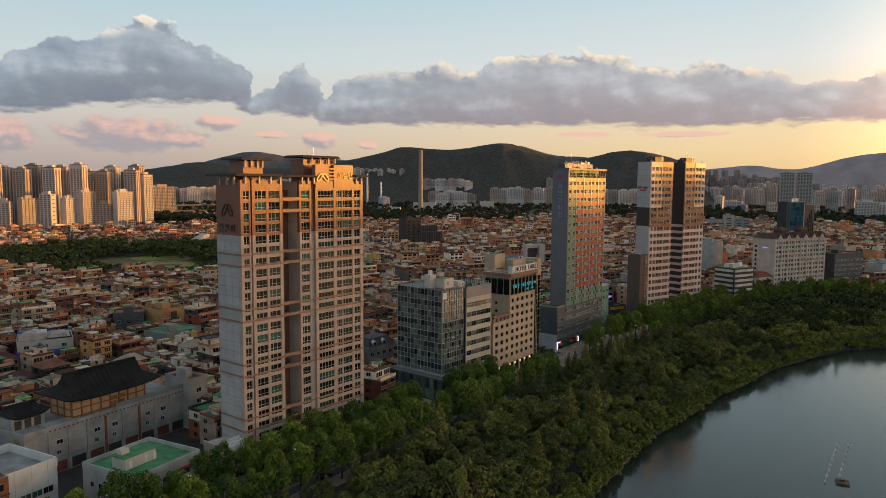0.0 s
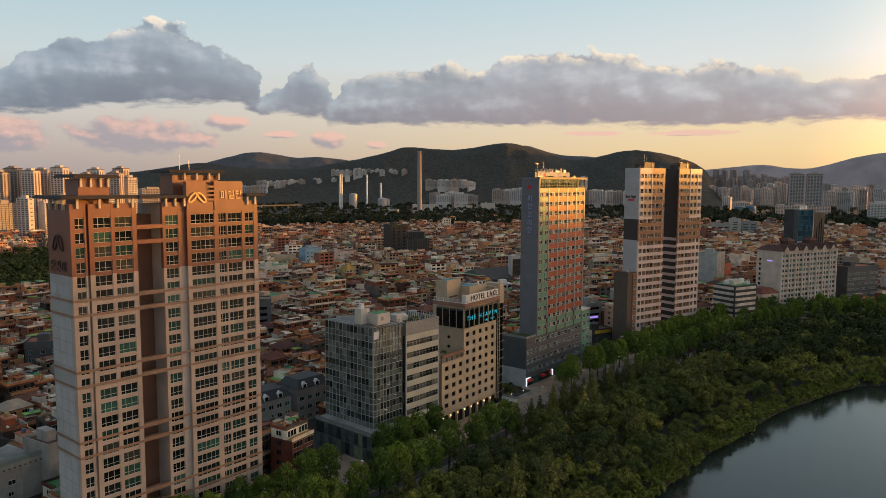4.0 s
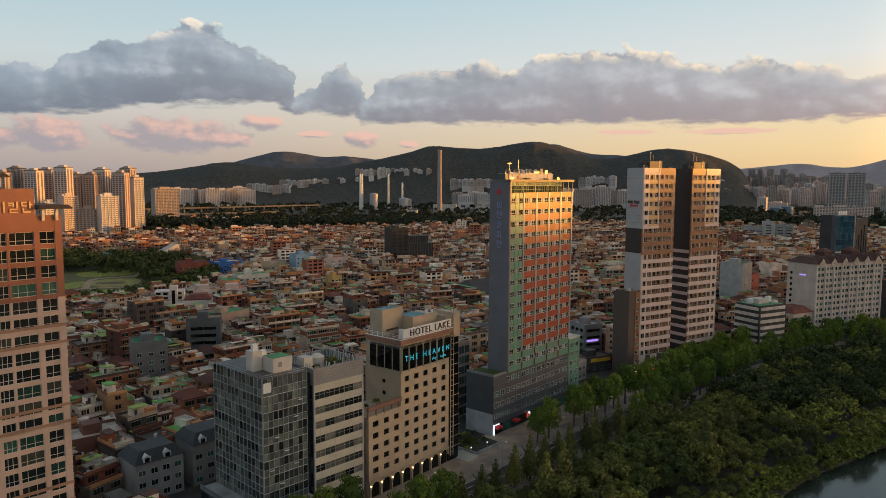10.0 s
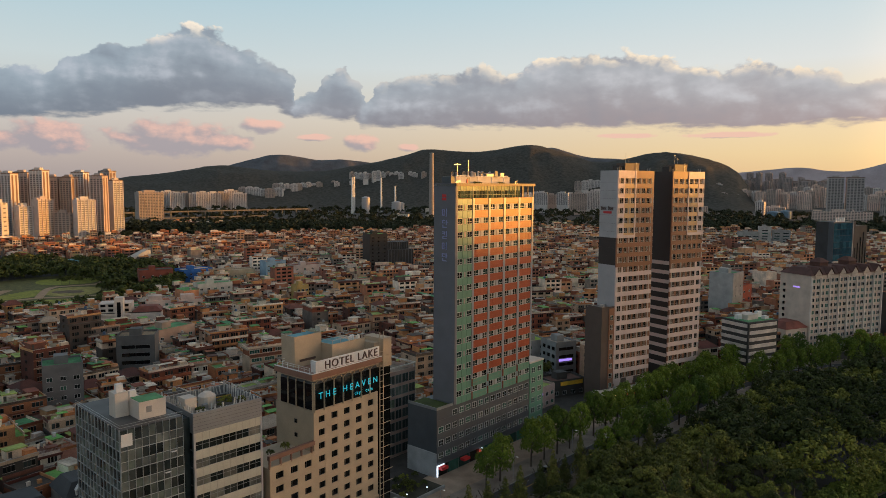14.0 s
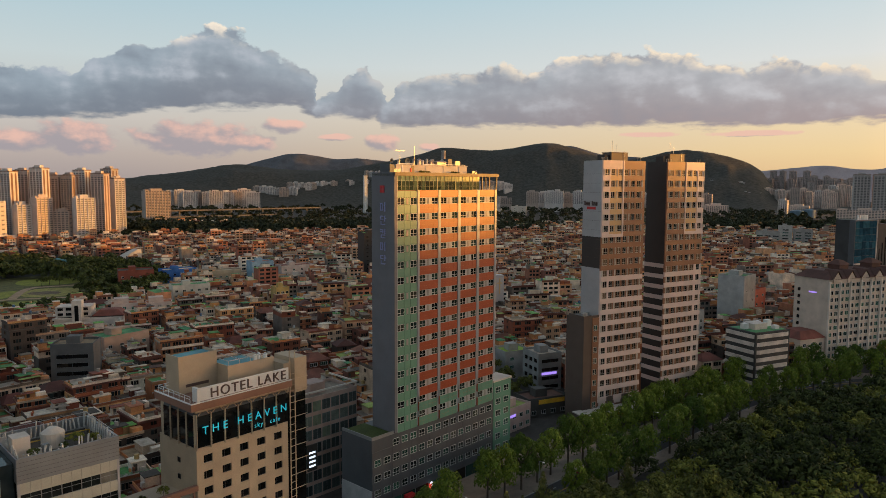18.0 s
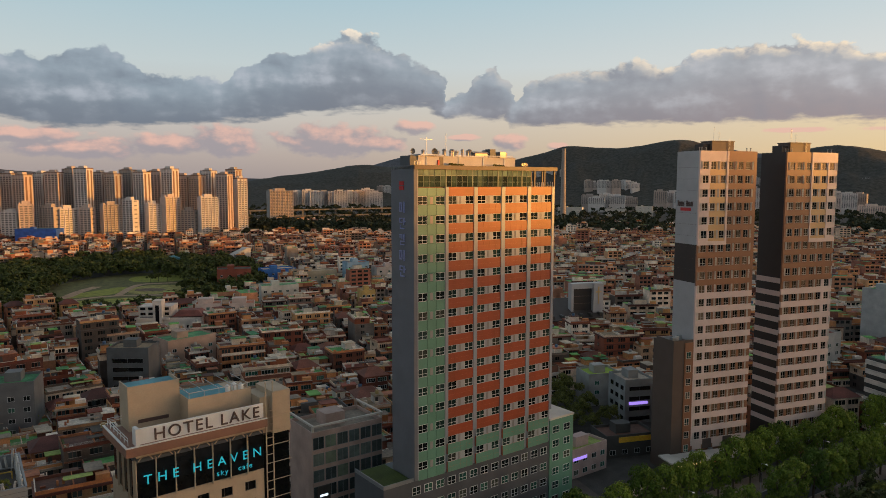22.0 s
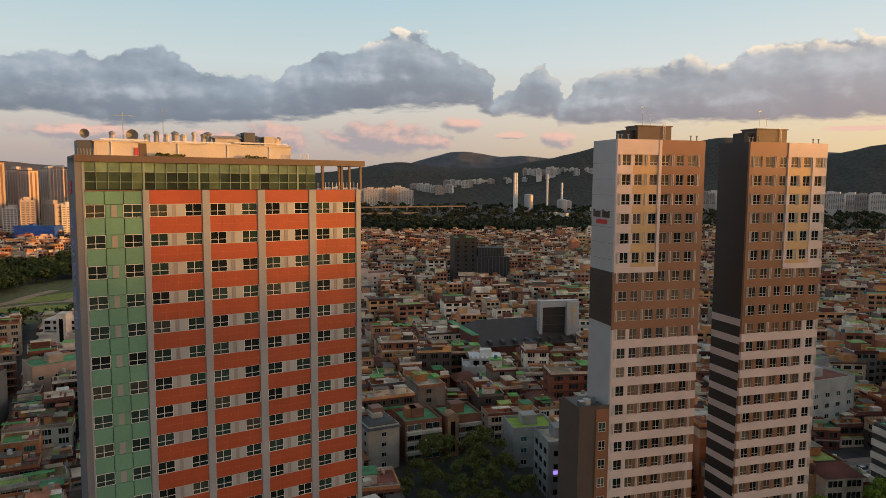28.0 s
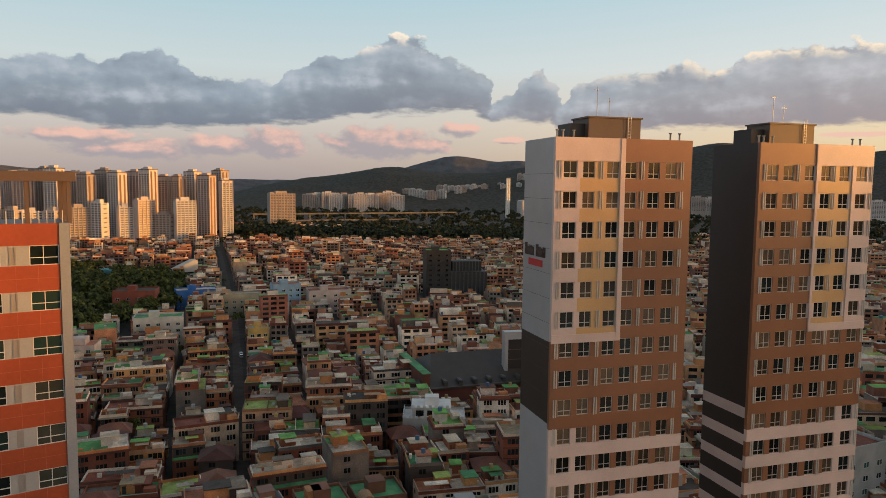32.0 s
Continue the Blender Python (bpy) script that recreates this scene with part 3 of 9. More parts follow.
water_m = mat("lake_water", (0.030, 0.042, 0.034), 0.12, vary=0.1, stain=0.2, bump=0, spec=0.5)
wnt = water_m.node_tree
wgeo = wnt.nodes.new("ShaderNodeNewGeometry")
ripple = wnt.nodes.new("ShaderNodeTexNoise")
ripple.inputs["Scale"].default_value, ripple.inputs["Detail"].default_value = 1.3, 4
wnt.links.new(wgeo.outputs["Position"], ripple.inputs["Vector"])
wbump = wnt.nodes.new("ShaderNodeBump")
wbump.inputs["Strength"].default_value, wbump.inputs["Distance"].default_value = 0.16, 0.14
wnt.links.new(ripple.outputs[0], wbump.inputs["Height"])
wnt.links.new(wbump.outputs[0], wnt.nodes["Principled BSDF"].inputs["Normal"])
tagged(link("water", mesh_of("water", box_verts(-148, 618, -418, 162, -2.3, -2.0), BOX_FACES, water_m)), "calm dark grey-green lake with faint ripples", "lake", kind="structure")


def strip(name, x0, x1, off0, off1, z, m, step=8, label="", category="", y_of=road_y):
    """A ribbon along the street between two offsets from its middle, with a little thickness."""
    v, f = [], []
    xs = np.arange(x0, x1 + 0.1, step)
    for x in xs:
        y = y_of(x)
        v += [(x, y + off0, z), (x, y + off1, z), (x, y + off0, z - 0.25), (x, y + off1, z - 0.25)]
    for i in range(len(xs) - 1):
        a, b = 4 * i, 4 * i + 4
        f += [(a, b, b + 1, a + 1), (a + 2, a + 3, b + 3, b + 2), (a, a + 2, b + 2, b), (a + 1, b + 1, b + 3, a + 3)]
    return tagged(link(name, mesh_of(name, v, f, m)), label, category, kind="structure")


strip("road", -200, 620, -4.6, 4.6, 0.06, ASPHALT, label="two-lane asphalt street along the lakeside trees", category="road")
strip("pavement", -200, 620, 4.6, 12.5, 0.18, PAVING, label="brownish block pavement before the buildings", category="pavement")
strip("pavement", -200, 620, -9.5, -4.6, 0.18, PAVING, label="brownish block pavement beside the park trees", category="pavement")
strip("forecourt", 96, 330, 12.5, 26.0, 0.12, mat("pale_stone_paving", (0.36, 0.265, 0.19), 0.85, vary=0.15, stain=0.25, bump=0.2), label="pale stone paving between the hotel and the tower", category="pavement")
strip("kerb", -200, 620, 4.4, 4.6, 0.20, CONCRETE, label="grey concrete kerb", category="kerb")
strip("kerb", -200, 620, -4.6, -4.4, 0.20, CONCRETE, label="grey concrete kerb", category="kerb")
strip("road_marking", -200, 620, -0.12, 0.12, 0.068, ROAD_YELLOW, label="worn yellow centre line", category="road marking")
dashes = Solid()
for k in range(60):
    x0 = -60 + k * 10
    dashes.bar((x0, road_y(x0) + 2.3, 0.02), (x0 + 4, road_y(x0 + 4) + 2.3, 0.02), 0.07)
tagged(link("lane_dashes", dashes.mesh("lane_dashes", ROAD_WHITE)), "worn white lane dashes on the asphalt", "road marking", kind="stuff")


def ridge(name, radius, skyline, m, label, deep=700, rough=0.12, step=0.25, eye=(91, 42), high=86.0, foot=-5.0, notch=None, rows=26):
    """Wooded hills round the city; skyline: azimuth and rise in degrees, as they stand seen from the eye."""
    v, f = [], []
    at, up = [p[0] for p in skyline], [p[1] for p in skyline]
    azs = np.arange(at[0], at[-1], step)
    smooth = [sum(w * np.interp(a + o, at, up) for o, w in ((-0.8, 0.2), (-0.4, 0.2), (0, 0.2), (0.4, 0.2), (0.8, 0.2))) for a in azs]
    for a, rise in zip(azs, smooth):
        if notch:        # a dip that lets low sun through: azimuth, half width, depth in degrees
            rise -= notch[2] * math.exp(-((a - notch[0]) / notch[1]) ** 2)
        for j in range(rows):
            u = j / (rows - 1)
            r = radius + (u - 0.6) * deep
            k = math.sin(min(u / 0.6, 1.0) * math.pi / 2) ** 1.5 if u <= 0.6 else math.cos((u - 0.6) / 0.4 * 1.2)
            x, y = eye[0] + r * math.cos(radians(a)), eye[1] + r * math.sin(radians(a))
            nz = noise.fractal(Vector((x, y, 0)) / (deep * 0.3), 1.0, 2.1, 5)
            top = radius * math.tan(radians(rise)) + high
            fold = abs(noise.fractal(Vector((x, y, 40)) / 190, 1.0, 2.2, 5))        # ravines on the slopes
            crest = rough * 18 * noise.fractal(Vector((x, y, 90)) / 60, 1.0, 2.0, 4)        # uneven treetops
            v.append((x, y, foot + (top - foot) * k * (1 + rough * nz * (1.6 - k) * (1 - k ** 4)) - (top - foot) * rough * 2.2 * fold * k * (1 - k ** 6) + crest * k))
    n = rows
    for i in range(len(azs) - 1):
        for j in range(n - 1):
            f.append((i * n + j, i * n + j + 1, (i + 1) * n + j + 1, (i + 1) * n + j))
    me = mesh_of(name, v, f, m)
    me.polygons.foreach_set("use_smooth", [True] * len(f))
    return tagged(link(name, me), label, "hill", kind="structure")


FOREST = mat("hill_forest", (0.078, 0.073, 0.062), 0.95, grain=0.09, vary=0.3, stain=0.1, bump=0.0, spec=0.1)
# Distance haze is mixed into these two paler hill colours.
FOREST_FAR = mat("hazed_far_hill_forest", (0.125, 0.125, 0.135), 0.95, grain=0.02, vary=0.2, stain=0.2, bump=0.0, spec=0.1)
HILL_DIM = mat("hazed_distant_hill", (0.42, 0.345, 0.345), 0.95, grain=0.01, vary=0.15, stain=0.15, bump=0.0, spec=0.1)
NEAR_LINE = [(28, -1.6), (32.0, -1.6), (32.3, 0.0), (33.0, 0.9), (34.4, 1.72), (37.2, 2.4), (39.1, 2.52), (41.4, 1.93), (43.3, 1.6), (44.8, 2.1), (47.6, 3.0), (49.1, 3.1), (51.5, 2.65), (52.9, 2.5), (55.2, 2.63), (56.6, 2.85), (57.4, 2.58),
             (59.1, 2.06), (61.3, 1.6), (63.3, 1.22), (64.8, 0.95), (67.7, 0.88), (70, 1.04), (72.3, 1.36), (73.6, 1.24), (75.8, 0.81), (78, 0.55), (80.5, 0.2), (84, -0.6), (90, -1.5)]
PALE_LINE = [(36, 0.4), (39.3, 1.3), (41.4, 2.0), (44.4, 2.1), (45.7, 2.56), (47.4, 3.05), (50.6, 1.6), (58.8, 1.3), (61.6, 1.68), (63.8, 1.94), (65, 1.74), (66.7, 2.0), (68.3, 2.3), (70, 1.96), (72.3, 1.3), (75.7, 0.4), (80, 0.25), (90, 0.3), (98, 0.8), (106, 1.6), (114, 1.0)]
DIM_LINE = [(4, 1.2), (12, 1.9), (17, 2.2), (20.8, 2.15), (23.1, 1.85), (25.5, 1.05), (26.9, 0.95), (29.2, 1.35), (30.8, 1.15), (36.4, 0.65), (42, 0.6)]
ridge("backdrop_hills", 3300, NEAR_LINE, FOREST, "dark wooded hills behind the city", deep=1300, rough=0.14, step=0.22)
ridge("backdrop_hills_far", 4450, PALE_LINE, FOREST_FAR, "hills behind the nearer ridge, haze painted into their paler tone", deep=600)
ridge("backdrop_hills_dim", 4550, DIM_LINE, HILL_DIM, "purple hills under the sunset with haze painted in", deep=500, eye=(30, 15), rough=0.08)
# an unseen western ridge, added to shade lower floors and notched for the sun
WEST_LINE = [(a, max(2.70 * math.exp(-((a + 24) / 15) ** 2), 1.4 * math.exp(-((a + 55) / 14) ** 2))) for a in range(-75, 5, 3)]
ridge("backdrop_ridge_west", 1900, WEST_LINE, FOREST, "unseen wooded ridge added to shade the lower floors", deep=400, rough=0.0, eye=(270, 235), high=79.0, notch=(-23.8, 0.75, 0.42), step=0.15, rows=18)

# ---- the tower blocks along the street ----
def split_box(name, parent, lower, upper, cut, x0, x1, y0, y1, z0, z1):
    """A pier or band that changes colour at a height."""
    if z0 < cut:
        pbox(name, parent, lower, x0, x1, y0, y1, z0, min(z1, cut))
    if z1 > cut:
        pbox(name, parent, upper, x0, x1, y0, y1, max(z0, cut), z1)


def glyph(parent, x, z, size, m, rows, y=0.0, deep=0.14, axis="x"):
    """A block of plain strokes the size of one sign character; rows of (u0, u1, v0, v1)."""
    s = Solid()
    for u0, u1, v0, v1 in rows:
        if axis == "x":
            s.box(x + u0 * size, x + u1 * size, y - deep, y, z + v0 * size, z + v1 * size)
        else:
            s.box(y - deep, y, x + u0 * size, x + u1 * size, z + v0 * size, z + v1 * size)
    return link("sign_character", s.mesh("sign_character", m), parent)


STROKES = [[(0, .45, 0, .12), (0, .12, .12, .8), (.33, .45, .12, .8), (0, .45, .8, .92), (.72, .86, -.1, 1)],
           [(0, .5, .8, .92), (.38, .5, .45, .8), (0, .3, .6, .7), (.72, .86, .35, 1), (.1, .86, .2, .3), (.1, .2, -.1, .2), (.1, .86, -.12, -.02)],
           [(0, .5, .85, .97), (0, .12, .5, .85), (0, .5, .5, .6), (.7, .84, .3, 1), (.84, 1, .62, .72), (.1, .2, -.1, .3), (.1, .84, -.12, 0)]]


def zigzag(parent, x, z, w, h, m, y, axis="x"):
    """A sign of two leaning loops that cross in the middle."""
    s = Solid()
    pts = []
    for side in (-1, 1):
        ring = []
        for k in range(15):
            u = 2 * math.pi * k / 14
            p, q = 0.31 * math.cos(u), 0.2 * math.sin(u)
            ring.append((0.5 + side * (0.26 - p * 0.72 + q * 0.5), 0.48 + p * 1.35 + q * 0.75))
        pts += list(zip(ring[:-1], ring[1:]))
    for (a, b), (c, d) in pts:
        p, q = ((x + a * w, y, z + b * h), (x + c * w, y, z + d * h)) if axis == "x" else ((y, x + a * w, z + b * h), (y, x + c * w, z + d * h))
        s.bar(p, q, 0.2 if axis == "x" else 0.14)
    return link("sign_emblem", s.mesh("sign_emblem", m), parent)


def apartment_tower():
    t = empty("apartment_tower", 70, 178.4, 0, 14, "tall pale pink and brown apartment tower with dark roof canopies", "apartment tower")
    W, D, CUT, TOP = 44.7, 10.8, 64.6, 79.2
    pbox("core", t, T1_GREY, 0.35, 13.6, 1.0, D, 0, TOP - 0.3)
    pbox("core", t, T1_GREY, 19.7, W - 0.3, 1.0, D, 0, TOP - 0.3)
    # Brown back wall, darkened to hold the shade of the deep recess.
    pbox("recess_wall", t, mat("shaded_recess_brown", (0.17, 0.085, 0.06), 0.8, vary=0.06, stain=0.15), 13.6, 19.7, 5.2, D, 0, 76.5)
    cols = [(0.9, 2.7, 1), (4.6, 8.2, 0), (9.0, 12.7, 0), (20.3, 23.3, 0), (26.5, 32.5, 2), (33.7, 40.1, 2), (41.0, 43.5, 1)]
    styles = {0: ((0.27, 0.63), (0.34,)), 1: ((0.5,), (0.34,)), 2: ((0.28, 0.62), (0.34,))}
    # piers between the window columns; grooves and the deep recess are left open
    piers = [(0, 0.9), (2.7, 3.1), (3.6, 4.6), (8.2, 9.0), (12.7, 13.7), (19.6, 20.3), (23.3, 23.6), (25.5, 26.5), (32.5, 33.7), (40.1, 41.0), (43.5, W)]
    for x0, x1 in piers:
        split_box("pier", t, T1_PALE, T1_BROWN, CUT, x0, x1, 0, 1.0, 3.5, TOP)
    for x0, x1 in ((3.1, 3.6), (23.6, 25.5)):
        split_box("groove_wall", t, T1_GREY, T1_BROWN, CUT, x0, x1, 0.7, 1.0, 3.5, TOP)
    T1_FRAME = mat("beige_window_frame", (0.46, 0.435, 0.40), 0.5, vary=0.06, stain=0.1, bump=0)
    T1_WIN = glass("apartment_window_glass", [(0.010, 0.014, 0.014), (0.013, 0.024, 0.022), (0.012, 0.016, 0.018), (0.02, 0.055, 0.045), (0.008, 0.010, 0.011), (0.016, 0.02, 0.02), (0.04, 0.11, 0.085), (0.012, 0.016, 0.016), (0.05, 0.055, 0.045)], 0.1, spec=0.1)
    for x0, x1, st in cols:
        for k in range(25):
            z = 74.2 - 3.0 * k
            if x0 == 26.5:        # a long window of five lights
                window(t, x0, z, x1 - x0, 2.2, 0.22, ((0.22, 0.42, 0.62, 0.82), (0.34,)), T1_FRAME, T1_WIN, 0.08)
            elif st == 2:        # a narrow and a wide window with a post between
                cut = x0 + 2.4
                window(t, x0, z, cut - x0 - 0.25, 2.2, 0.22, styles[0], T1_FRAME, T1_WIN, 0.08)
                window(t, cut + 0.15, z, x1 - cut - 0.15, 2.2, 0.22, styles[0], T1_FRAME, T1_WIN, 0.08)
                pbox("window_post", t, T1_BROWN if z > CUT else T1_PALE, cut - 0.25, cut + 0.15, 0.05, 1.0, z, z + 2.2)
            else:
                window(t, x0, z, x1 - x0, 2.2, 0.22, styles[st], T1_FRAME, T1_WIN, 0.08)
            m = T1_BROWN if z > CUT else T1_PALE
            if k == 0:
                pbox("spandrel", t, T1_BROWN, x0, x1, 0.03, 1.0, z + 2.2, TOP)
            pbox("spandrel", t, m, x0, x1, 0.03, 1.0, z - 0.8, z)
    # rust-coloured bands in pairs and the bridges over the recess
    for z in (59.3, 56.2, 44.6, 41.4, 29.8, 26.6, 14.8, 11.6):
        pbox("band", t, T1_BAND, -0.12, 13.75, -0.10, 0.02, z, z + 0.55)
        pbox("band", t, T1_BAND, 19.55, W + 0.12, -0.10, 0.02, z, z + 0.55)
        pbox("band", t, T1_BAND, -0.12, 0.0, 0.02, D, z, z + 0.55)
        pbox("bridge", t, T1_BAND, 13.75, 19.55, 0.0, 1.2, z - 0.1, z + 0.75)
    for z in (73.6, 70.4):
        pbox("bridge", t, T1_BROWN, 13.75, 19.55, 0.0, 1.4, z, z + 0.9)
    pbox("end_wall", t, T1_GREY, 0, 0.35, 1.0, D, 0, CUT)
    pbox("end_wall", t, T1_BROWN, 0, 0.35, 1.0, D, CUT, TOP)
    for seg, rows in ((3.0, 3), (16.0, 4), (31.0, 4), (46.0, 4), (60.5, 1)):
        for r in range(rows):
            for c in range(3):
                pbox("wall_panel", t, PANEL_LIGHT, -0.04, 0.0, 1.6 + c * 3.05, 4.2 + c * 3.05, seg + r * 2.55, seg + r * 2.55 + 2.1)
    zigzag(t, 3.5, 69.5, 4.6, 3.6, BRONZE, -0.18, "y")
    for k, rows in enumerate(STROKES):
        glyph(t, 2.2 + 2.6 * k, 65.6, 2.0, BRONZE, [(1 - b, 1 - a, c, d) for a, b, c, d in rows], 0.0, 0.22, "y")
    # the taller sign wall
    pbox("sign_wall", t, T1_BROWN, 25.5, 30.6, -0.15, 1.2, 77.2, 83.8)
    pbox("sign_recess", t, DARK_FRAME, 30.6, 32.6, 0.6, 1.2, 77.2, 83.2)
    pbox("sign_wall", t, T1_BROWN, 32.6, 40.4, -0.15, 1.2, 77.2, 83.9)
    for z in (79.4, 80.4, 81.4, 82.4):
        pbox("sign_bar", t, T1_BROWN, 30.6, 32.6, -0.2, 0.1, z, z + 0.5)
    zigzag(t, 25.9, 79.0, 4.3, 2.4, GOLD, -0.3)
    for k, rows in enumerate(STROKES):
        glyph(t, 34.3 + 2.0 * k, 80.0, 1.7, GOLD, rows, -0.15, 0.2)
    pbox("penthouse", t, T1_BROWN, 24.6, 36.5, 4.0, 9.5, TOP - 0.3, 85.3)
    pbox("penthouse", t, T1_BROWN, 3.2, 9.5, 3.0, 9.0, TOP - 0.3, 84.3)
    # dark canopies on cream brackets
    for x0, x1, y0, y1, z in ((-2.2, 13.4, -1.6, 12.2, 80.4), (13.9, 25.3, -1.2, 11, 80.3), (40.6, 46.2, -1.4, 11.6, 80.5), (1.6, 11.2, 1.2, 10.8, 84.7), (23.0, 37.6, 2.4, 11, 86.0)):
        link("roof_canopy", Solid().taper(x0, x1, y0, y1, z, z + 0.5, 0.5).box(x0, x1, y0, y1, z - 0.18, z).mesh("roof_canopy", ROOF_DARK), t)
    brackets = [(x, -0.45, 78.3, 80.2) for x in (1.2, 5.6, 9.4, 12.6, 20.2, 22.4, 24.6, 41.4, 43.6)] + [(x, 2.5, 82.6, 84.5) for x in (3.4, 5.4, 7.4, 9.0)] + [(x, 3.2, 84.2, 85.9) for x in (27.0, 30.2, 33.4, 36.0)]
    for x, y, z0, z1 in brackets:
        link("bracket", Solid().box(x, x + 0.45, y, y + 0.5, z0, z1 - 0.3).box(x + 0.05, x + 0.4, y - 0.15, y + 0.45, z1 - 0.3, z1).mesh("bracket", CREAM), t)
    for y in (2.0, 5.0, 8.0):
        link("bracket", Solid().box(-0.5, 0, y, y + 0.45, 78.0, 79.9).box(-0.65, 0, y + .05, y + .4, 79.9, 80.2).mesh("bracket", CREAM), t)
    pbox("antenna", t, WHITE_PAINT, 27.0, 27.12, 5, 5.12, 86.4, 90)
    pbox("antenna", t, STEEL, 29.4, 29.5, 5, 5.1, 86.4, 89.0)
    # the shop floors at the foot
    pbox("shop_front", t, BLACK_GLASS, 0.4, W - 0.3, 0.5, 1.0, 0.0, 3.4)
    for x in (0, 6.5, 13, 19.6, 26, 32.5, 38.5, W - 0.7):
        pbox("shop_pier", t, T1_BAND, x, x + 0.7, 0.0, 1.0, 0, 3.5)
    pbox("annex", t, T1_PALE, -7.5, 0.0, -4.5, 8.0, 0, 9.2)
    pbox("annex_parapet", t, T1_PALE, -7.7, 0.0, -4.7, -4.3, 9.2, 10.0)
    pbox("annex_parapet", t, T1_PALE, -7.7, -7.3, -4.3, 8.0, 9.2, 10.0)
    for z in (2.6, 6.0):
        window(t, -6.6, z, 6.2, 1.9, -4.65, ((0.2, 0.5, 0.8), ()), WHITE_FRAME, WIN)
    pbox("band", t, T1_BAND, -7.6, 0.1, -4.62, -4.5, 5.0, 5.5)
    pbox("planter", t, T1_BAND, 13.7, 21.5, -2.6, 5.0, 0, 10.4)
    for k in range(9):
        u, v = k % 3, k // 3
        ac = tagged(link("air_conditioner", Solid().box(0, 1.5, 0, 0.8, 0, 1.5).box(0.2, 1.3, -0.05, 0, 0.25, 1.3).mesh("air_conditioner", WHITE_PAINT)), "white outdoor air conditioner on the annex roof", "air conditioner", "roof air conditioners")
        ac.matrix_basis = t.matrix_basis @ pose(-6.8 + 2.1 * u + 0.3 * v, -3.4 + 2.4 * v, 9.2, 0, 0, random.uniform(-4, 4))


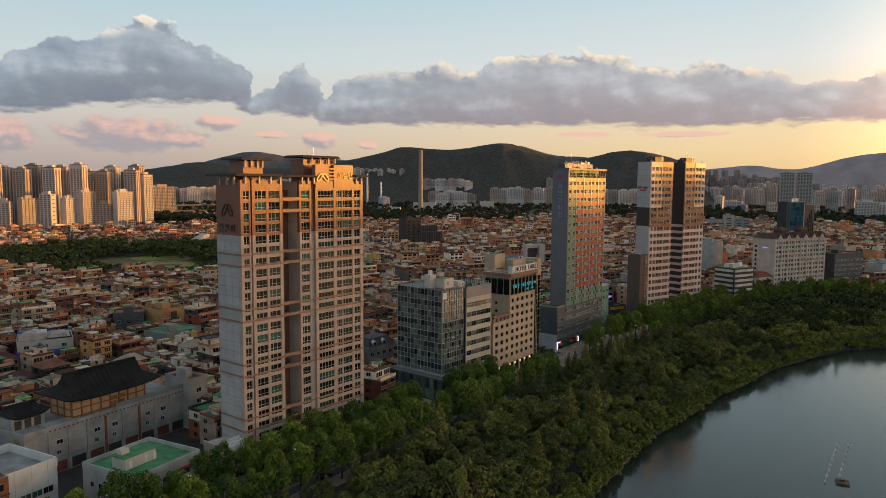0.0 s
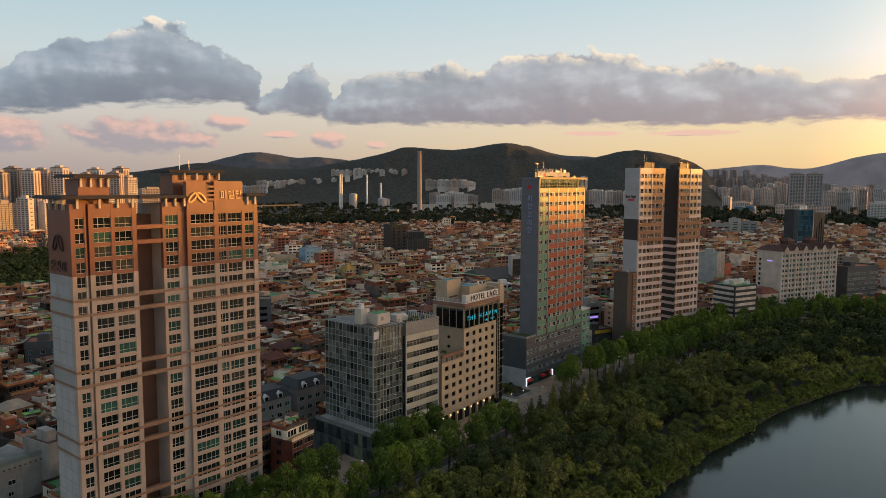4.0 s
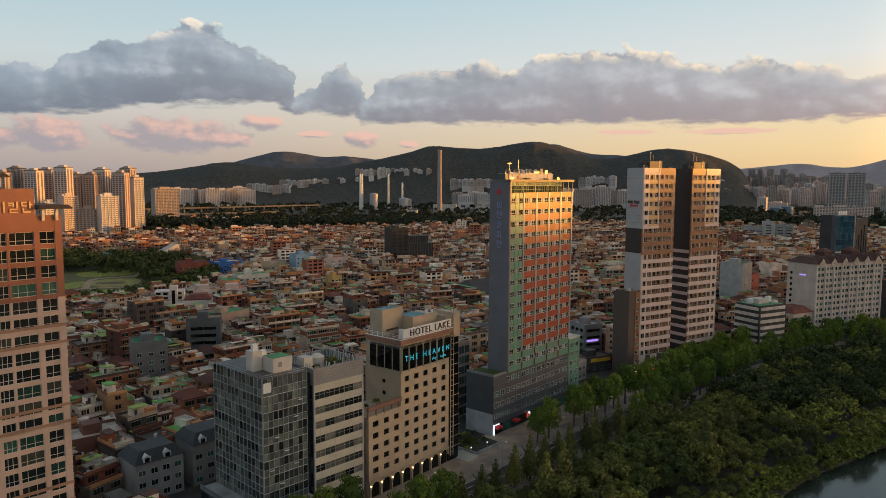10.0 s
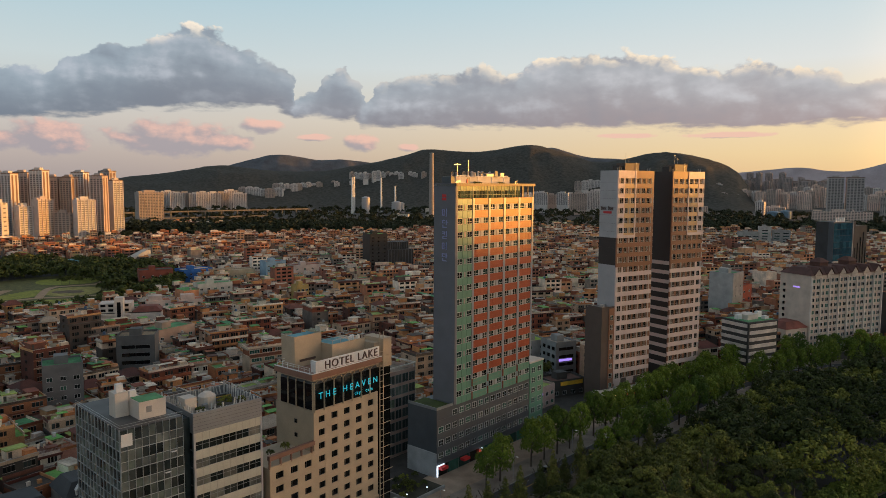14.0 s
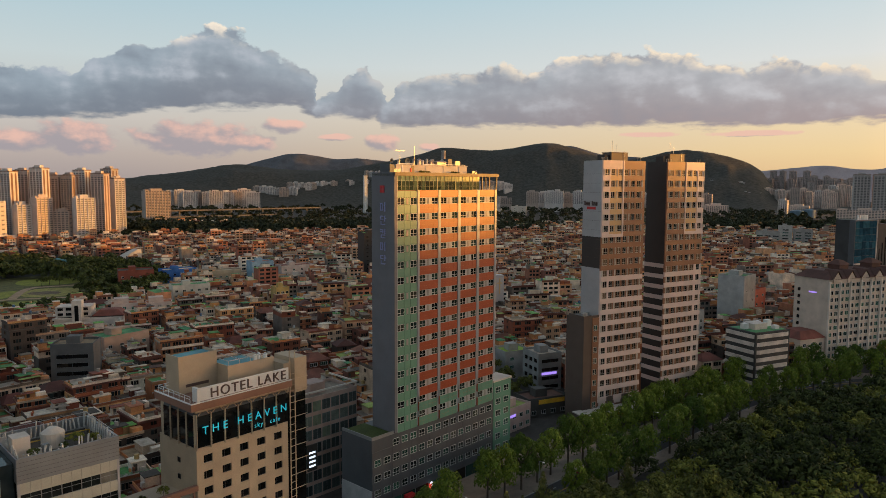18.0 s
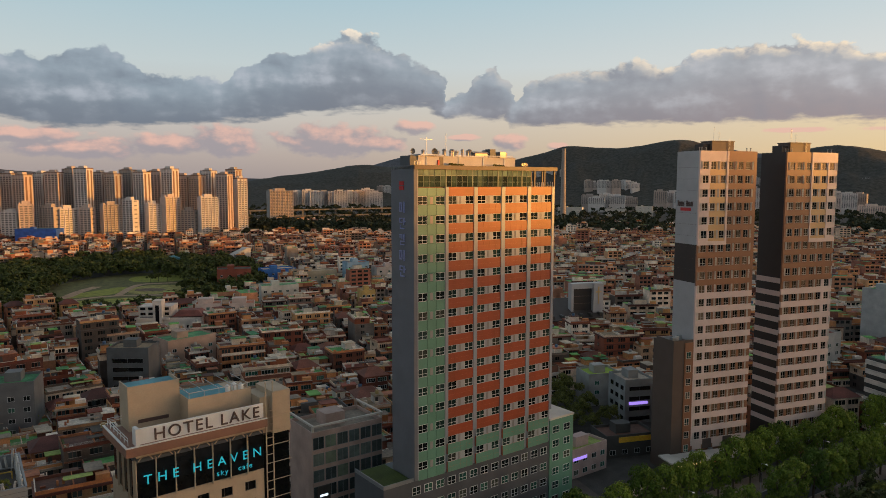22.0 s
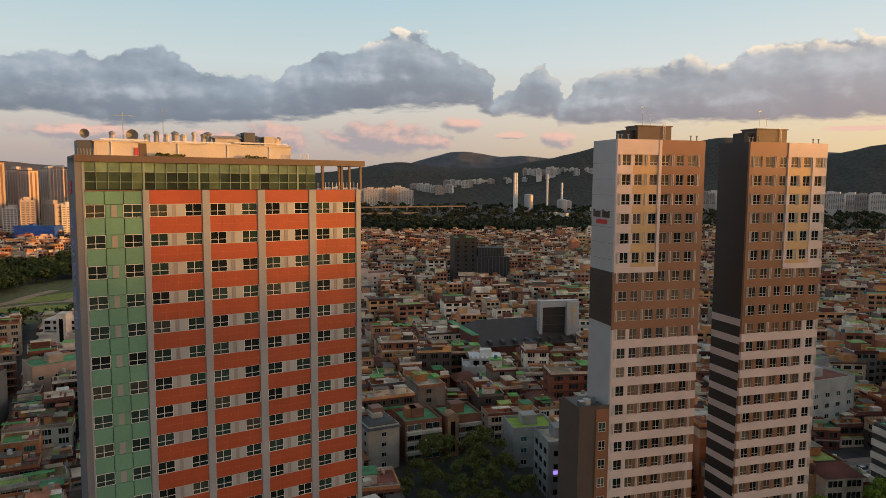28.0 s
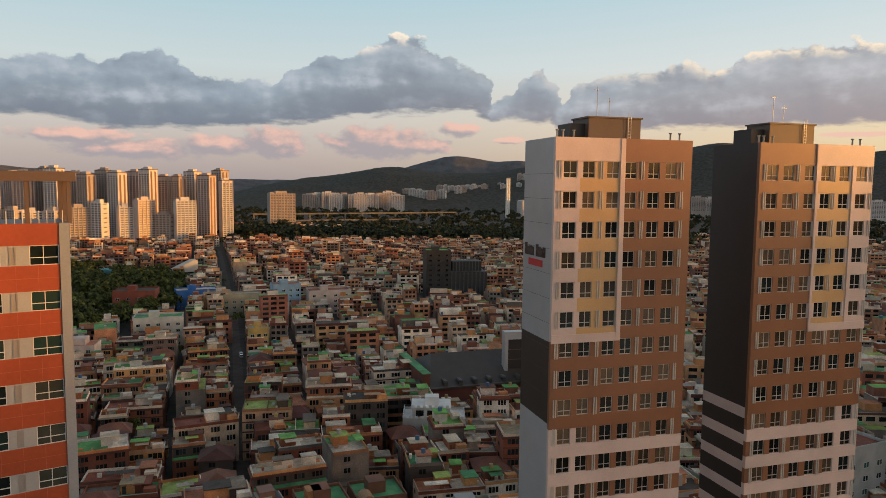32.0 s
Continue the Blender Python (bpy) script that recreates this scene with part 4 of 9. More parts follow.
def orange_tower():
    t = empty("orange_tower", 250.2, 230.0, 0, 14.6, "tall narrow block clad in orange and mint-green panels", "tower block")
    W, D, P = 39.5, 8.4, 3.97
    pbox("core", t, MULLION, 0.4, W, 0.5, D, 0, 81.4)
    pbox("end_wall", t, END_GREY, -0.4, 0.4, 0.0, D, 20.4, 86.0)
    pbox("glass_storey_floor", t, OT_BROWN, 0.4, W, 0.35, D, 81.2, 81.6)
    for x0, x1 in ((7.5, 8.3), (15.2, 16.2), (23.0, 24.1), (30.9, 32.0), (38.7, W)):
        pbox("mullion", t, MULLION, x0, x1, -0.12, 0.5, 28.2, 81.6)
    pbox("mullion", t, MULLION, 0.4, 0.6, -0.05, 0.5, 20.4, 85)
    LOUVRE_M = mat("warm_grey_louvre", (0.28, 0.26, 0.25), 0.5, vary=0.05, stain=0.08, bump=0)
    PALE_INFILL = mat("pale_infill_panel", (0.35, 0.36, 0.37), 0.5, vary=0.04, stain=0.08, bump=0.02)
    LOUVRE = Solid().box(0, 0.12, 0, 0.08, 0, 1.5).box(0.4, 0.52, 0, 0.08, 0, 1.5).box(0.12, 0.4, 0.05, 0.08, 0, 1.5).mesh("louvre", LOUVRE_M)
    JOINT = mat("pale_panel_joint", (0.44, 0.12, 0.06), 0.6, vary=0.05, stain=0.1, bump=0)
    bays = [(8.3, 15.2), (16.2, 23.0), (24.1, 30.9), (32.0, 38.7)]
    sty, PANELS = ((0.47,), (0.38,)), {}
    OT_WIN = glass("hotel_window_glass", [(0.012, 0.018, 0.018), (0.018, 0.032, 0.03), (0.03, 0.05, 0.045), (0.010, 0.013, 0.014), (0.022, 0.045, 0.038), (0.05, 0.055, 0.045)], 0.08, spec=0.07)
    MINT_JOINT = mat("dark_green_joint", (0.035, 0.07, 0.05), 0.7, vary=0.1, stain=0.1, bump=0)
    pbox("panel_backing", t, MINT_JOINT, 0.6, 7.5, 0.12, 0.5, 20.4, 81.4)
    for k in range(15):
        z = 78.0 - P * k
        for x0, x1 in bays:
            for wx in (x0 + 0.05, x1 - 2.3):
                window(t, wx, z, 2.25, 1.72, 0.06, sty, WHITE_FRAME, OT_WIN, 0.062)
            pbox("louvre_panel", t, PALE_INFILL, x0 + 2.3, x1 - 2.3, 0.04, 0.5, z, z + 1.72)
            link("louvre", LOUVRE, t, (x0 + 2.9, -0.02, z + 0.1))
            m = ORANGE if k < 13 else MINT
            if k == 0:
                pbox("facade_panel", t, ORANGE, x0, x1, 0.0, 0.5, z + 1.72, 81.6)
            h = P - 1.72
            w2 = (x1 - x0) / 2
            for q in range(2):
                tiles = PANELS.get((m.name, round(w2, 3)))
                if tiles is None:        # two by two sheets with open joints
                    s = Solid().box(0, w2, 0.015, 0.5, 0, h, 1)
                    for a in range(2):
                        for b in range(2):
                            s.box(a * w2 / 2 + 0.014, (a + 1) * w2 / 2 - 0.014, 0, 0.04, b * h / 2 + 0.014, (b + 1) * h / 2 - 0.014)
                    tiles = PANELS[m.name, round(w2, 3)] = s.mesh("facade_panel", m, JOINT)
                link("facade_panel", tiles, t, (x0 + q * w2, 0.0, z - h))
        for wx in (0.6, 5.1):
            window(t, wx, z, 2.3, 1.72, 0.02, sty, WHITE_FRAME, OT_WIN, 0.062, 0.09)
        pbox("louvre_panel", t, MINT, 2.96, 5.04, 0.0, 0.12, z + 0.03, z + 1.69)
        pbox("louvre", t, LOUVRE_M, 3.6, 4.3, -0.06, 0.0, z + 0.1, z + 1.6)
        for q in range(3):
            pbox("facade_panel", t, MINT, 0.64 + 2.3 * q, 2.82 + 2.3 * q, 0.0, 0.12, z - (P - 1.72) + 0.04, z - 0.05)
            if k == 0:
                pbox("facade_panel", t, MINT, 0.64 + 2.3 * q, 2.82 + 2.3 * q, 0.0, 0.12, z + 1.78, 81.4)
    GREEN_BAR = mat("grey_green_glazing_bar", (0.20, 0.27, 0.20), 0.45, vary=0.06, stain=0.1, bump=0)
    BAND_GLASS = glass("tinted_band_glass", [(0.15, 0.23, 0.16), (0.18, 0.27, 0.19), (0.12, 0.19, 0.14)], 0.1)
    TOP_GLASS = glass("pale_green_glass", [(0.06, 0.09, 0.06), (0.035, 0.055, 0.04), (0.10, 0.14, 0.09), (0.025, 0.035, 0.028)], 0.05)
    # glass top storey, open pergola and fascia
    for q in range(22):
        x = 0.6 + q * 1.43
        pane = pbox("glass_panel", t, TOP_GLASS, x + 0.04, x + 1.39, 0.15, 0.22, 81.7, 83.9)
        pbox("glass_panel", t, BAND_GLASS, x + 0.04, x + 1.39, 0.15, 0.22, 84.0, 85.15)
        pbox("glazing_bar", t, GREEN_BAR, x - (0.12 if q % 5 == 0 else 0.03), x + (0.12 if q % 5 == 0 else 0.03), 0.05, 0.3, 81.6, 85.2)
    pbox("glazing_bar", t, GREEN_BAR, 0.5, 32, 0.08, 0.3, 83.9, 84.0)
    pbox("handrail", t, GREEN_BAR, 0.6, 31.9, 0.06, 0.12, 82.6, 82.68)
    pbox("top_storey", t, SLATE, 0.4, 31.8, 1.2, D, 81.6, 85.2)
    pbox("fascia", t, OT_BROWN, -0.45, 40.1, -0.35, 0.35, 85.2, 86.05)
    pbox("fascia", t, OT_BROWN, 39.3, 40.1, 0.35, D, 85.2, 86.05)
    pbox("roof_deck", t, CONCRETE, -0.4, 32.0, 0.35, D, 85.2, 85.75)
    for x, y in ((33.0, 0.0), (36.2, 0.0), (39.4, 0.0), (39.4, 4.0), (39.4, 7.9), (33.0, 7.9)):
        pbox("pergola_post", t, OT_BROWN, x, x + 0.35, y, y + 0.35, 81.6, 85.2)
    for x in (34.5, 37.0):
        pbox("pergola_beam", t, OT_BROWN, x, x + 0.3, 0.35, D, 85.3, 85.7)
    for q in range(12):
        pbox("baluster", t, WHITE_PAINT, 32.4 + q * 0.6, 32.46 + q * 0.6, 0.1, 0.16, 81.6, 82.7)
    # podium
    TEAL_GLASS = glass("teal_shop_glass", [(0.03, 0.10, 0.08), (0.05, 0.15, 0.11), (0.02, 0.06, 0.05)], 0.06)
    rows = (18.2, 14.3, 10.4, 6.6)
    pbox("podium", t, SLATE, -7.8, 39.4, 0.35, 12.0, 3.6, 20.2)
    pbox("podium_base", t, CONCRETE, -7.8, 47.6, 0.6, 12.0, 0, 3.6)
    pbox("podium_plinth", t, mat("pale_plinth_render", (0.40, 0.40, 0.40), 0.8, vary=0.1, stain=0.25), -7.95, -7.8, 0.3, 12.0, 0, 7.4)
    pbox("podium_wing", t, MINT, 39.5, 47.6, 0.2, 11, 3.6, 25.2)
    pbox("wing_roof", t, CREAM, 39.3, 47.8, 0.0, 11.2, 25.2, 25.7)
    pbox("terrace_grass", t, mat("terrace_grass", (0.06, 0.08, 0.015), 0.95, vary=0.35), -7.5, -0.5, 0.7, 11.6, 20.2, 20.35)
    for x0, x1, y0, y1 in ((-7.8, -0.4, 0.35, 0.6), (-7.8, -7.55, 0.6, 12.0)):
        pbox("glass_balustrade", t, GREY_FRAME, x0, x1, y0, y1, 20.2, 21.0)
    for r, z in enumerate(rows):
        for q in range(15):
            x = -7.0 + 3.1 * q
            if q < 2 and r == 0:
                continue
            window(t, x, z - 1.0, 2.1, 1.75, 0.22, ((0.5,), (0.4,)), WHITE_FRAME, WIN, 0.065)
        for q in range(7):
            pbox("cladding_panel", t, SLATE, -7.8 + 6.7 * q + 0.02, -1.1 + 6.7 * q - 0.02, 0.2, 0.35, z - 3.05, z - 1.05)
    for r in range(6):
        for x in (40.4, 44.2):
            window(t, x, 21.8 - 3.5 * r, 2.2, 1.75, 0.08, ((0.5,), (0.4,)), WHITE_FRAME, WIN, 0.065)
    for q in range(9):
        pbox("shop_front", t, TEAL_GLASS if q % 3 else BLACK_GLASS, -7.4 + 5 * q, -2.8 + 5 * q, 0.3, 0.6, 0.3, 5.2)
    pbox("lit_sign", t, COOL_LIGHT, -8.0, -7.7, -0.3, 0.1, 0.5, 3.9)
    pbox("lit_sign", t, COOL_LIGHT, -7.7, -5.0, -0.3, -0.1, 3.6, 3.9)
    pbox("lit_sign", t, RED_LIGHT, 12, 12.5, -0.5, 0.0, 1.6, 3.2)
    pbox("lit_sign", t, COOL_LIGHT, 12.6, 13.0, -0.5, 0.0, 1.2, 3.6)
    link("awning", Solid().prism([(3.0, 2.4), (5.8, 2.4), (5.8, 3.1), (3.0, 3.1)], -1.4, 0.3).mesh("awning", RED_SIGN), t)
    link("awning", Solid().prism([(-7.0, 2.4), (-4.2, 2.4), (-4.2, 3.2), (-7.0, 3.2)], -1.2, 0.3).mesh("awning", RED_SIGN), t)
    # sign on the end wall
    for k in range(4):
        pbox("sign_emblem", t, RED_SIGN, -0.55, -0.4, 3.6 + 0.85 * (k % 2), 4.3 + 0.85 * (k % 2), 81.0 + 0.95 * (k // 2), 81.8 + 0.95 * (k // 2))
    for k, z in enumerate((76.5, 73.2, 69.9, 66.6, 63.3)):
        glyph(t, 3.0, z, 2.1, LETTER_VIOLET, [(1 - b, 1 - a, c, d) for a, b, c, d in STROKES[(k * 2) % 3]], -0.4, 0.18, "y")
    # plant on the roof
    link("plant_room", Solid().box(2.2, 29, 2.2, 6.8, 85.75, 87.9).box(2.0, 29.2, 2.0, 7.0, 87.9, 88.05).mesh("plant_room", CREAM), t)
    pbox("plant_room_door", t, OT_BROWN, 7.6, 8.6, 2.14, 2.2, 85.8, 87.8)
    pbox("lift_head", t, SLATE, 0.3, 2.2, 2.4, 6.0, 85.75, 88.0)
    duct_m = mat("grey_duct_metal", (0.40, 0.36, 0.32), 0.45, 0.5, vary=0.1, stain=0.2)
    vents = random.Random(4)
    for x in (4.6, 9.2, 10.3, 11.5, 12.9, 14.0, 15.4, 16.6, 17.3, 22.0, 24.5, 25.1, 27.2, 28.2):
        h, r, y = vents.uniform(0.6, 1.2), vents.uniform(0.3, 0.5), vents.uniform(3.0, 5.2)
        s = Solid().tube(x, y, 88.05, 88.05 + h, r).tube(x, y, 88.05 + h, 88.4 + h, r * 0.85, r * 1.3).tube(x, y, 88.4 + h, 88.65 + h, r * 1.3, r * 0.4)
        link("roof_vent", s.mesh("roof_vent", duct_m if vents.random() < 0.5 else CREAM), t)
    for x0, x1, y, z in ((3.0, 8.8, 2.5, 88.25), (12.0, 20.0, 2.4, 88.2), (20.5, 28.6, 2.6, 88.35)):
        link("pipe_run", Solid().bar((x0, y, z), (x1, y, z), 0.09).bar((x1, y, z), (x1, y, 85.8), 0.09).mesh("pipe_run", WHITE_PAINT), t)
    for x in (4.2, 12.6, 19.4, 25.6):
        pbox("drain_pipe", t, WHITE_PAINT, x, x + 0.14, 2.05, 2.2, 85.8, 87.9)
    pbox("fire_cabinet", t, RED_SIGN, 7.1, 7.5, 2.0, 2.2, 86.2, 87.2)
    link("duct", Solid().box(18, 21.5, 3, 4.6, 88.05, 88.9).taper(17.6, 21.9, 2.8, 4.8, 88.9, 89.3, 0.4).mesh("duct", duct_m), t)
    pbox("chiller", t, SLATE, 22.2, 23.8, 3.0, 4.8, 88.05, 89.9)
    pbox("chiller", t, duct_m, 25.2, 26.9, 3.0, 5.0, 88.05, 89.4)
    for x, y, z, r in ((1.2, 3.0, 88.0, 0.6), (7.0, 3.4, 88.0, 0.8)):
        v, f = [(x, y, z + 0.9)], []
        for j in range(12):
            a = j * math.pi / 6
            v.append((x + r * math.cos(a), y - 0.35, z + 0.9 + r * math.sin(a)))
        f = [(0, 1 + j, 1 + (j + 1) % 12) for j in range(12)] + [(0, 1 + (j + 1) % 12, 1 + j) for j in range(12)]
        dish = link("satellite_dish", mesh_of("satellite_dish", v, f, GREY_FRAME), t)
        link("dish_mast", Solid().tube(x, y + 0.05, z, z + 0.9, 0.06, sides=6).mesh("dish_mast", STEEL), dish)
    for q in range(13):
        pbox("railing_post", t, STEEL, 29.6 + 0.3 * (q % 7) if q > 6 else 0.1 + 0.35 * q, 29.66 + 0.3 * (q % 7) if q > 6 else 0.16 + 0.35 * q, 0.5, 0.56, 85.75, 86.9)
    link("antenna", Solid().tube(11.4, 5, 88, 93, 0.05, sides=6).mesh("antenna", STEEL), t)
    link("antenna", Solid().tube(6.2, 5, 88, 92, 0.05, sides=6).bar((4.6, 5, 91.6), (7.8, 5, 91.6), 0.04).mesh("antenna", STEEL), t)


def park_tower(name, x, y, turn, W, D, mirror, side_m, label):
    """One of the two brown and pinkish-white towers; mirror: the pale frame is on the far side."""
    t = empty(name, x, y, 0, turn, label, "tower block", "pair of brown towers")
    P, TOP = 3.86, 91.4
    pbox("core", t, NP_BROWN, 0.35, W, 0.6, D, 0, TOP - 0.2)
    # the end wall in colour blocks
    if mirror:
        pbox("end_wall", t, NP_DARK, 0, 0.35, 0.6, D, 54.6, TOP)
        z, k = 54.6, 0
        while z > 9:
            h = 1.55 if k % 2 == 0 else 2.31
            pbox("end_wall_band", t, NP_PINK if k % 2 == 0 else NP_DARK, 0, 0.35, 0.6, D, z - h, z)
            z, k = z - h, k + 1
        pbox("end_wall", t, NP_DARK, 0, 0.35, 0.6, D, 0, z)
    else:
        for z0, z1, m in ((65.2, TOP, NP_GREY), (54.4, 65.2, NP_DARK), (0, 54.4, NP_GREY)):
            pbox("end_wall", t, m, 0, 0.35, 0.6, D, z0, z1)
        for z in np.arange(58, 90, 3.2):
            pbox("cladding_joint", t, NP_TAUPE, -0.012, 0.0, 0.7, D, z, z + 0.04)
    if mirror:
        wins = [(1.3, 1.8), (4.0, 1.8), (7.6, 1.7), (10.4, 1.7), (13.6, 1.8), (16.6, 1.9)]
        fins, frame0, frame1 = (0.7, 6.2, 12.4, 19.0), 9.6, W
    else:
        wins = [(1.2, 1.9), (3.9, 1.7), (7.3, 1.8), (9.95, 1.7), (13.3, 1.7), (15.9, 1.7)]
        fins, frame0, frame1 = (0.5, 6.3, 12.2, 18.1), 0.0, 9.75
    NP_FRAME = mat("pinkish_grey_window_frame", (0.44, 0.37, 0.33), 0.5, vary=0.06, stain=0.1, bump=0)
    FIN = Solid().box(0, 0.14, 0, 0.36, 0, 2.35).box(0.32, 0.46, 0, 0.36, 0, 2.35).box(0.14, 0.32, 0.2, 0.36, 0, 2.35).mesh("fin", CREAM)
    for k in range(22):
        z = 86.3 - P * k
        if z < 6:
            break
        for i, (wx, ww) in enumerate(wins):
            window(t, wx, z, ww, 2.15, 0.2, ((0.5,), (0.3,)), CREAM if k < 9 else NP_FRAME, WIN_WARM, 0.08)
        for fx in fins:
            link("fin", FIN, t, (fx, -0.06, z - 0.1))
        striped = k > 8
        h = P - 2.15
        bounds = [0.0] + [v for wx, ww in wins for v in (wx, wx + ww)] + [W]
        for a, b in zip(bounds[0::2], bounds[1::2]):
            mid = (a + b) / 2
            if striped:
                m = NP_PINK if (mid < 4.5 and not mirror) or (mid > 13 and mirror) else NP_BROWN
            elif k < 6 and frame0 <= mid <= frame1:
                m = NP_TAN if (3.6 < mid < 9.0 if not mirror else 10 < mid < 15.6) else NP_PINK
            else:
                m = NP_BROWN
            pbox("wall_pier", t, m, a, b, 0.08, 0.6, z, z + 2.15)
        if striped:
            pbox("spandrel", t, NP_PINK, 0.0, W, 0.0, 0.6, z - h, z)
        elif k < 6:
            if mirror:
                pbox("spandrel", t, NP_BROWN, 0, 9.6, 0.04, 0.6, z - h, z)
                pbox("spandrel", t, NP_TAN, 9.6, 15.9, 0.04, 0.6, z - h, z)
                pbox("spandrel", t, NP_PINK, 15.9, W, 0.0, 0.6, z - h, z)
            else:
                pbox("spandrel", t, NP_PINK, 0, 3.5, 0.0, 0.6, z - h, z)
                pbox("spandrel", t, NP_TAN, 3.5, 9.2, 0.04, 0.6, z - h, z)
                pbox("spandrel", t, NP_BROWN, 9.75, W, 0.04, 0.6, z - h, z)
        else:
            pbox("spandrel", t, NP_BROWN, 0, W, 0.04, 0.6, z - h, z)
    # the pale frame round the upper floors
    zb = 86.3 - 5 * P - (P - 2.15)
    if mirror:
        pbox("frame_band", t, NP_PINK, 9.6, W, -0.05, 0.6, 88.45, TOP)
        pbox("frame_band", t, NP_BROWN, 0, 9.6, 0.03, 0.6, 88.45, TOP)
        pbox("frame_post", t, NP_PINK, 9.4, 9.75, -0.14, 0.1, zb, TOP)
        pbox("frame_post", t, NP_PINK, 15.75, 16.1, -0.1, 0.1, zb, 88.6)
        pbox("frame_band", t, NP_PINK, 9.4, W, -0.12, 0.1, zb - 0.2, zb + 0.9)
    else:
        pbox("frame_band", t, NP_PINK, 0, 9.75, -0.05, 0.6, 88.45, TOP)
        pbox("frame_band", t, NP_BROWN, 9.75, W, 0.03, 0.6, 88.45, TOP)
        pbox("frame_post", t, NP_PINK, 9.15, 9.8, -0.14, 0.1, zb, TOP)
        pbox("frame_band", t, NP_PINK, 0, 9.8, -0.12, 0.1, zb - 0.2, zb + 0.9)
    pbox("roof_deck", t, CONCRETE, 0.35, W, 0.6, D, TOP - 0.2, TOP - 0.05)
    # lift house, masts and vents
    hx = 5.5 if not mirror else 3.0
    house = pbox("lift_house", t, OT_BROWN, hx, hx + 7.6, 2.0, 6.6, TOP - 0.05, TOP + 2.7)
    pbox("lift_house", t, NP_DARK, hx - 2.2, hx, 3.0, 6.6, TOP - 0.05, TOP + 2.0)
    pbox("roof_slab", t, OT_BROWN, hx - 0.2, hx + 7.8, 1.8, 6.8, TOP + 2.7, TOP + 2.9)
    for q in (5.6, 6.0):
        pbox("ladder_rail", t, STEEL, hx + q, hx + q + 0.06, 1.75, 1.8, TOP, TOP + 3.4)
    for q in range(7):
        pbox("ladder_rung", t, STEEL, hx + 5.66, hx + 6.0, 1.75, 1.79, TOP + 0.3 + 0.4 * q, TOP + 0.34 + 0.4 * q)
    for q, h in ((2.2, 7.0), (4.0, 5.6)):
        link("antenna", Solid().tube(hx + q, 4, TOP + 3, TOP + h, 0.05, sides=6).bar((hx + q - 0.5, 4, TOP + h - 0.4), (hx + q + 0.5, 4, TOP + h - 0.4), 0.03).mesh("antenna", STEEL), t)
    for x in (0.9, 1.7, 3.2, W - 1.0, W - 2.4):
        link("roof_vent", Solid().tube(x, 1.6, TOP - 0.05, TOP + 0.9, 0.12, sides=8).tube(x, 1.6, TOP + 0.9, TOP + 1.05, 0.22, sides=8).mesh("roof_vent", CONCRETE), t)
    # pilotis and shops
    for x in (0.6, W / 3, 2 * W / 3, W - 1.2):
        pbox("pier", t, NP_GREY, x, x + 1.2, -0.2, 1.0, 0, 6)
    for q in range(5):
        pbox("base_panel", t, NP_TAUPE if q % 2 else NP_PINK, 0.5 + q * 3.6, 3.6 + q * 3.6, -0.05, 0.0, 6.2, 9.0)
    return t


def park_towers():
    a = park_tower("brown_tower", 341.4, 250.95, -2.6, 19.8, 9.8, False, NP_GREY, "brown and pinkish-white tower with a pale grey end wall")
    b = park_tower("brown_tower", 370.9, 248.4, -2, 19.5, 9.8, True, NP_DARK, "brown tower with a dark striped end wall")
    # low wing on the first tower
    pbox("wing", a, NP_TAUPE, -6.6, 0.0, 0.3, 9.4, 0, 37.6)
    pbox("wing_parapet", a, NP_TAUPE, -6.7, 0.0, 0.2, 0.45, 37.6, 38.4)
    pbox("wing_parapet", a, NP_TAUPE, -6.7, -6.45, 0.45, 8.0, 37.6, 38.4)
    for q in range(3):
        pbox("roof_unit", a, (STEEL, CREAM, GREY_FRAME)[q], -5.6 + 1.7 * q, -4.4 + 1.7 * q, 2.0 + q, 3.2 + q, 37.6, 38.9)
    pbox("wing_front", a, NP_BROWN, -2.9, 0.0, 0.1, 0.3, 6, 37.6)
    for k in range(8):
        window(a, -2.4, 33.0 - 3.86 * k, 1.6, 2.0, 0.0, ((0.5,), (0.3,)), CREAM, WIN, 0.1)
    podium = empty("shop_podium", 331.0, 246.5, 0, -7, "low tan shop podium with lit signs", "shop")
    pbox("body", podium, NP_TAUPE, 0, 32, 0, 6, 0, 5.2)
    pbox("roof", podium, CREAM, -0.3, 32.3, -0.3, 6.2, 5.2, 5.6)
    pbox("lit_sign", podium, WARM_LIGHT, 2.0, 9.0, -0.35, -0.31, 4.3, 5.0)
    pbox("lit_sign", podium, RED_LIGHT, 12.0, 16.0, -0.35, -0.31, 4.3, 5.0)
    for q in range(7):
        pbox("shop_window", podium, BLACK_GLASS, 0.8 + 4.4 * q, 4.6 + 4.4 * q, -0.08, 0.0, 0.4, 3.6)
    # the sign on the end wall as plain dark strokes over a red bar
    for q, h in enumerate((0.95, 0.7, 0.75, 0.7, 0, 0.95, 0.75, 0.7, 0.8)):
        if h:
            y, h = 8.9 - 0.75 * q, h * 1.7
            s = Solid()
            s.box(-0.14, 0.0, y - 0.56, y - 0.38, 75.9, 75.9 + h).box(-0.14, 0.0, y - 0.16, y, 75.9, 75.9 + h).box(-0.14, 0.0, y - 0.38, y - 0.16, 75.9 + h * 0.45, 75.9 + h * 0.65)
            link("sign_stroke", s.mesh("sign_stroke", BRONZE), a)
    pbox("sign_bar", a, RED_SIGN, -0.12, 0.0, 3.2, 7.6, 74.6, 75.5)


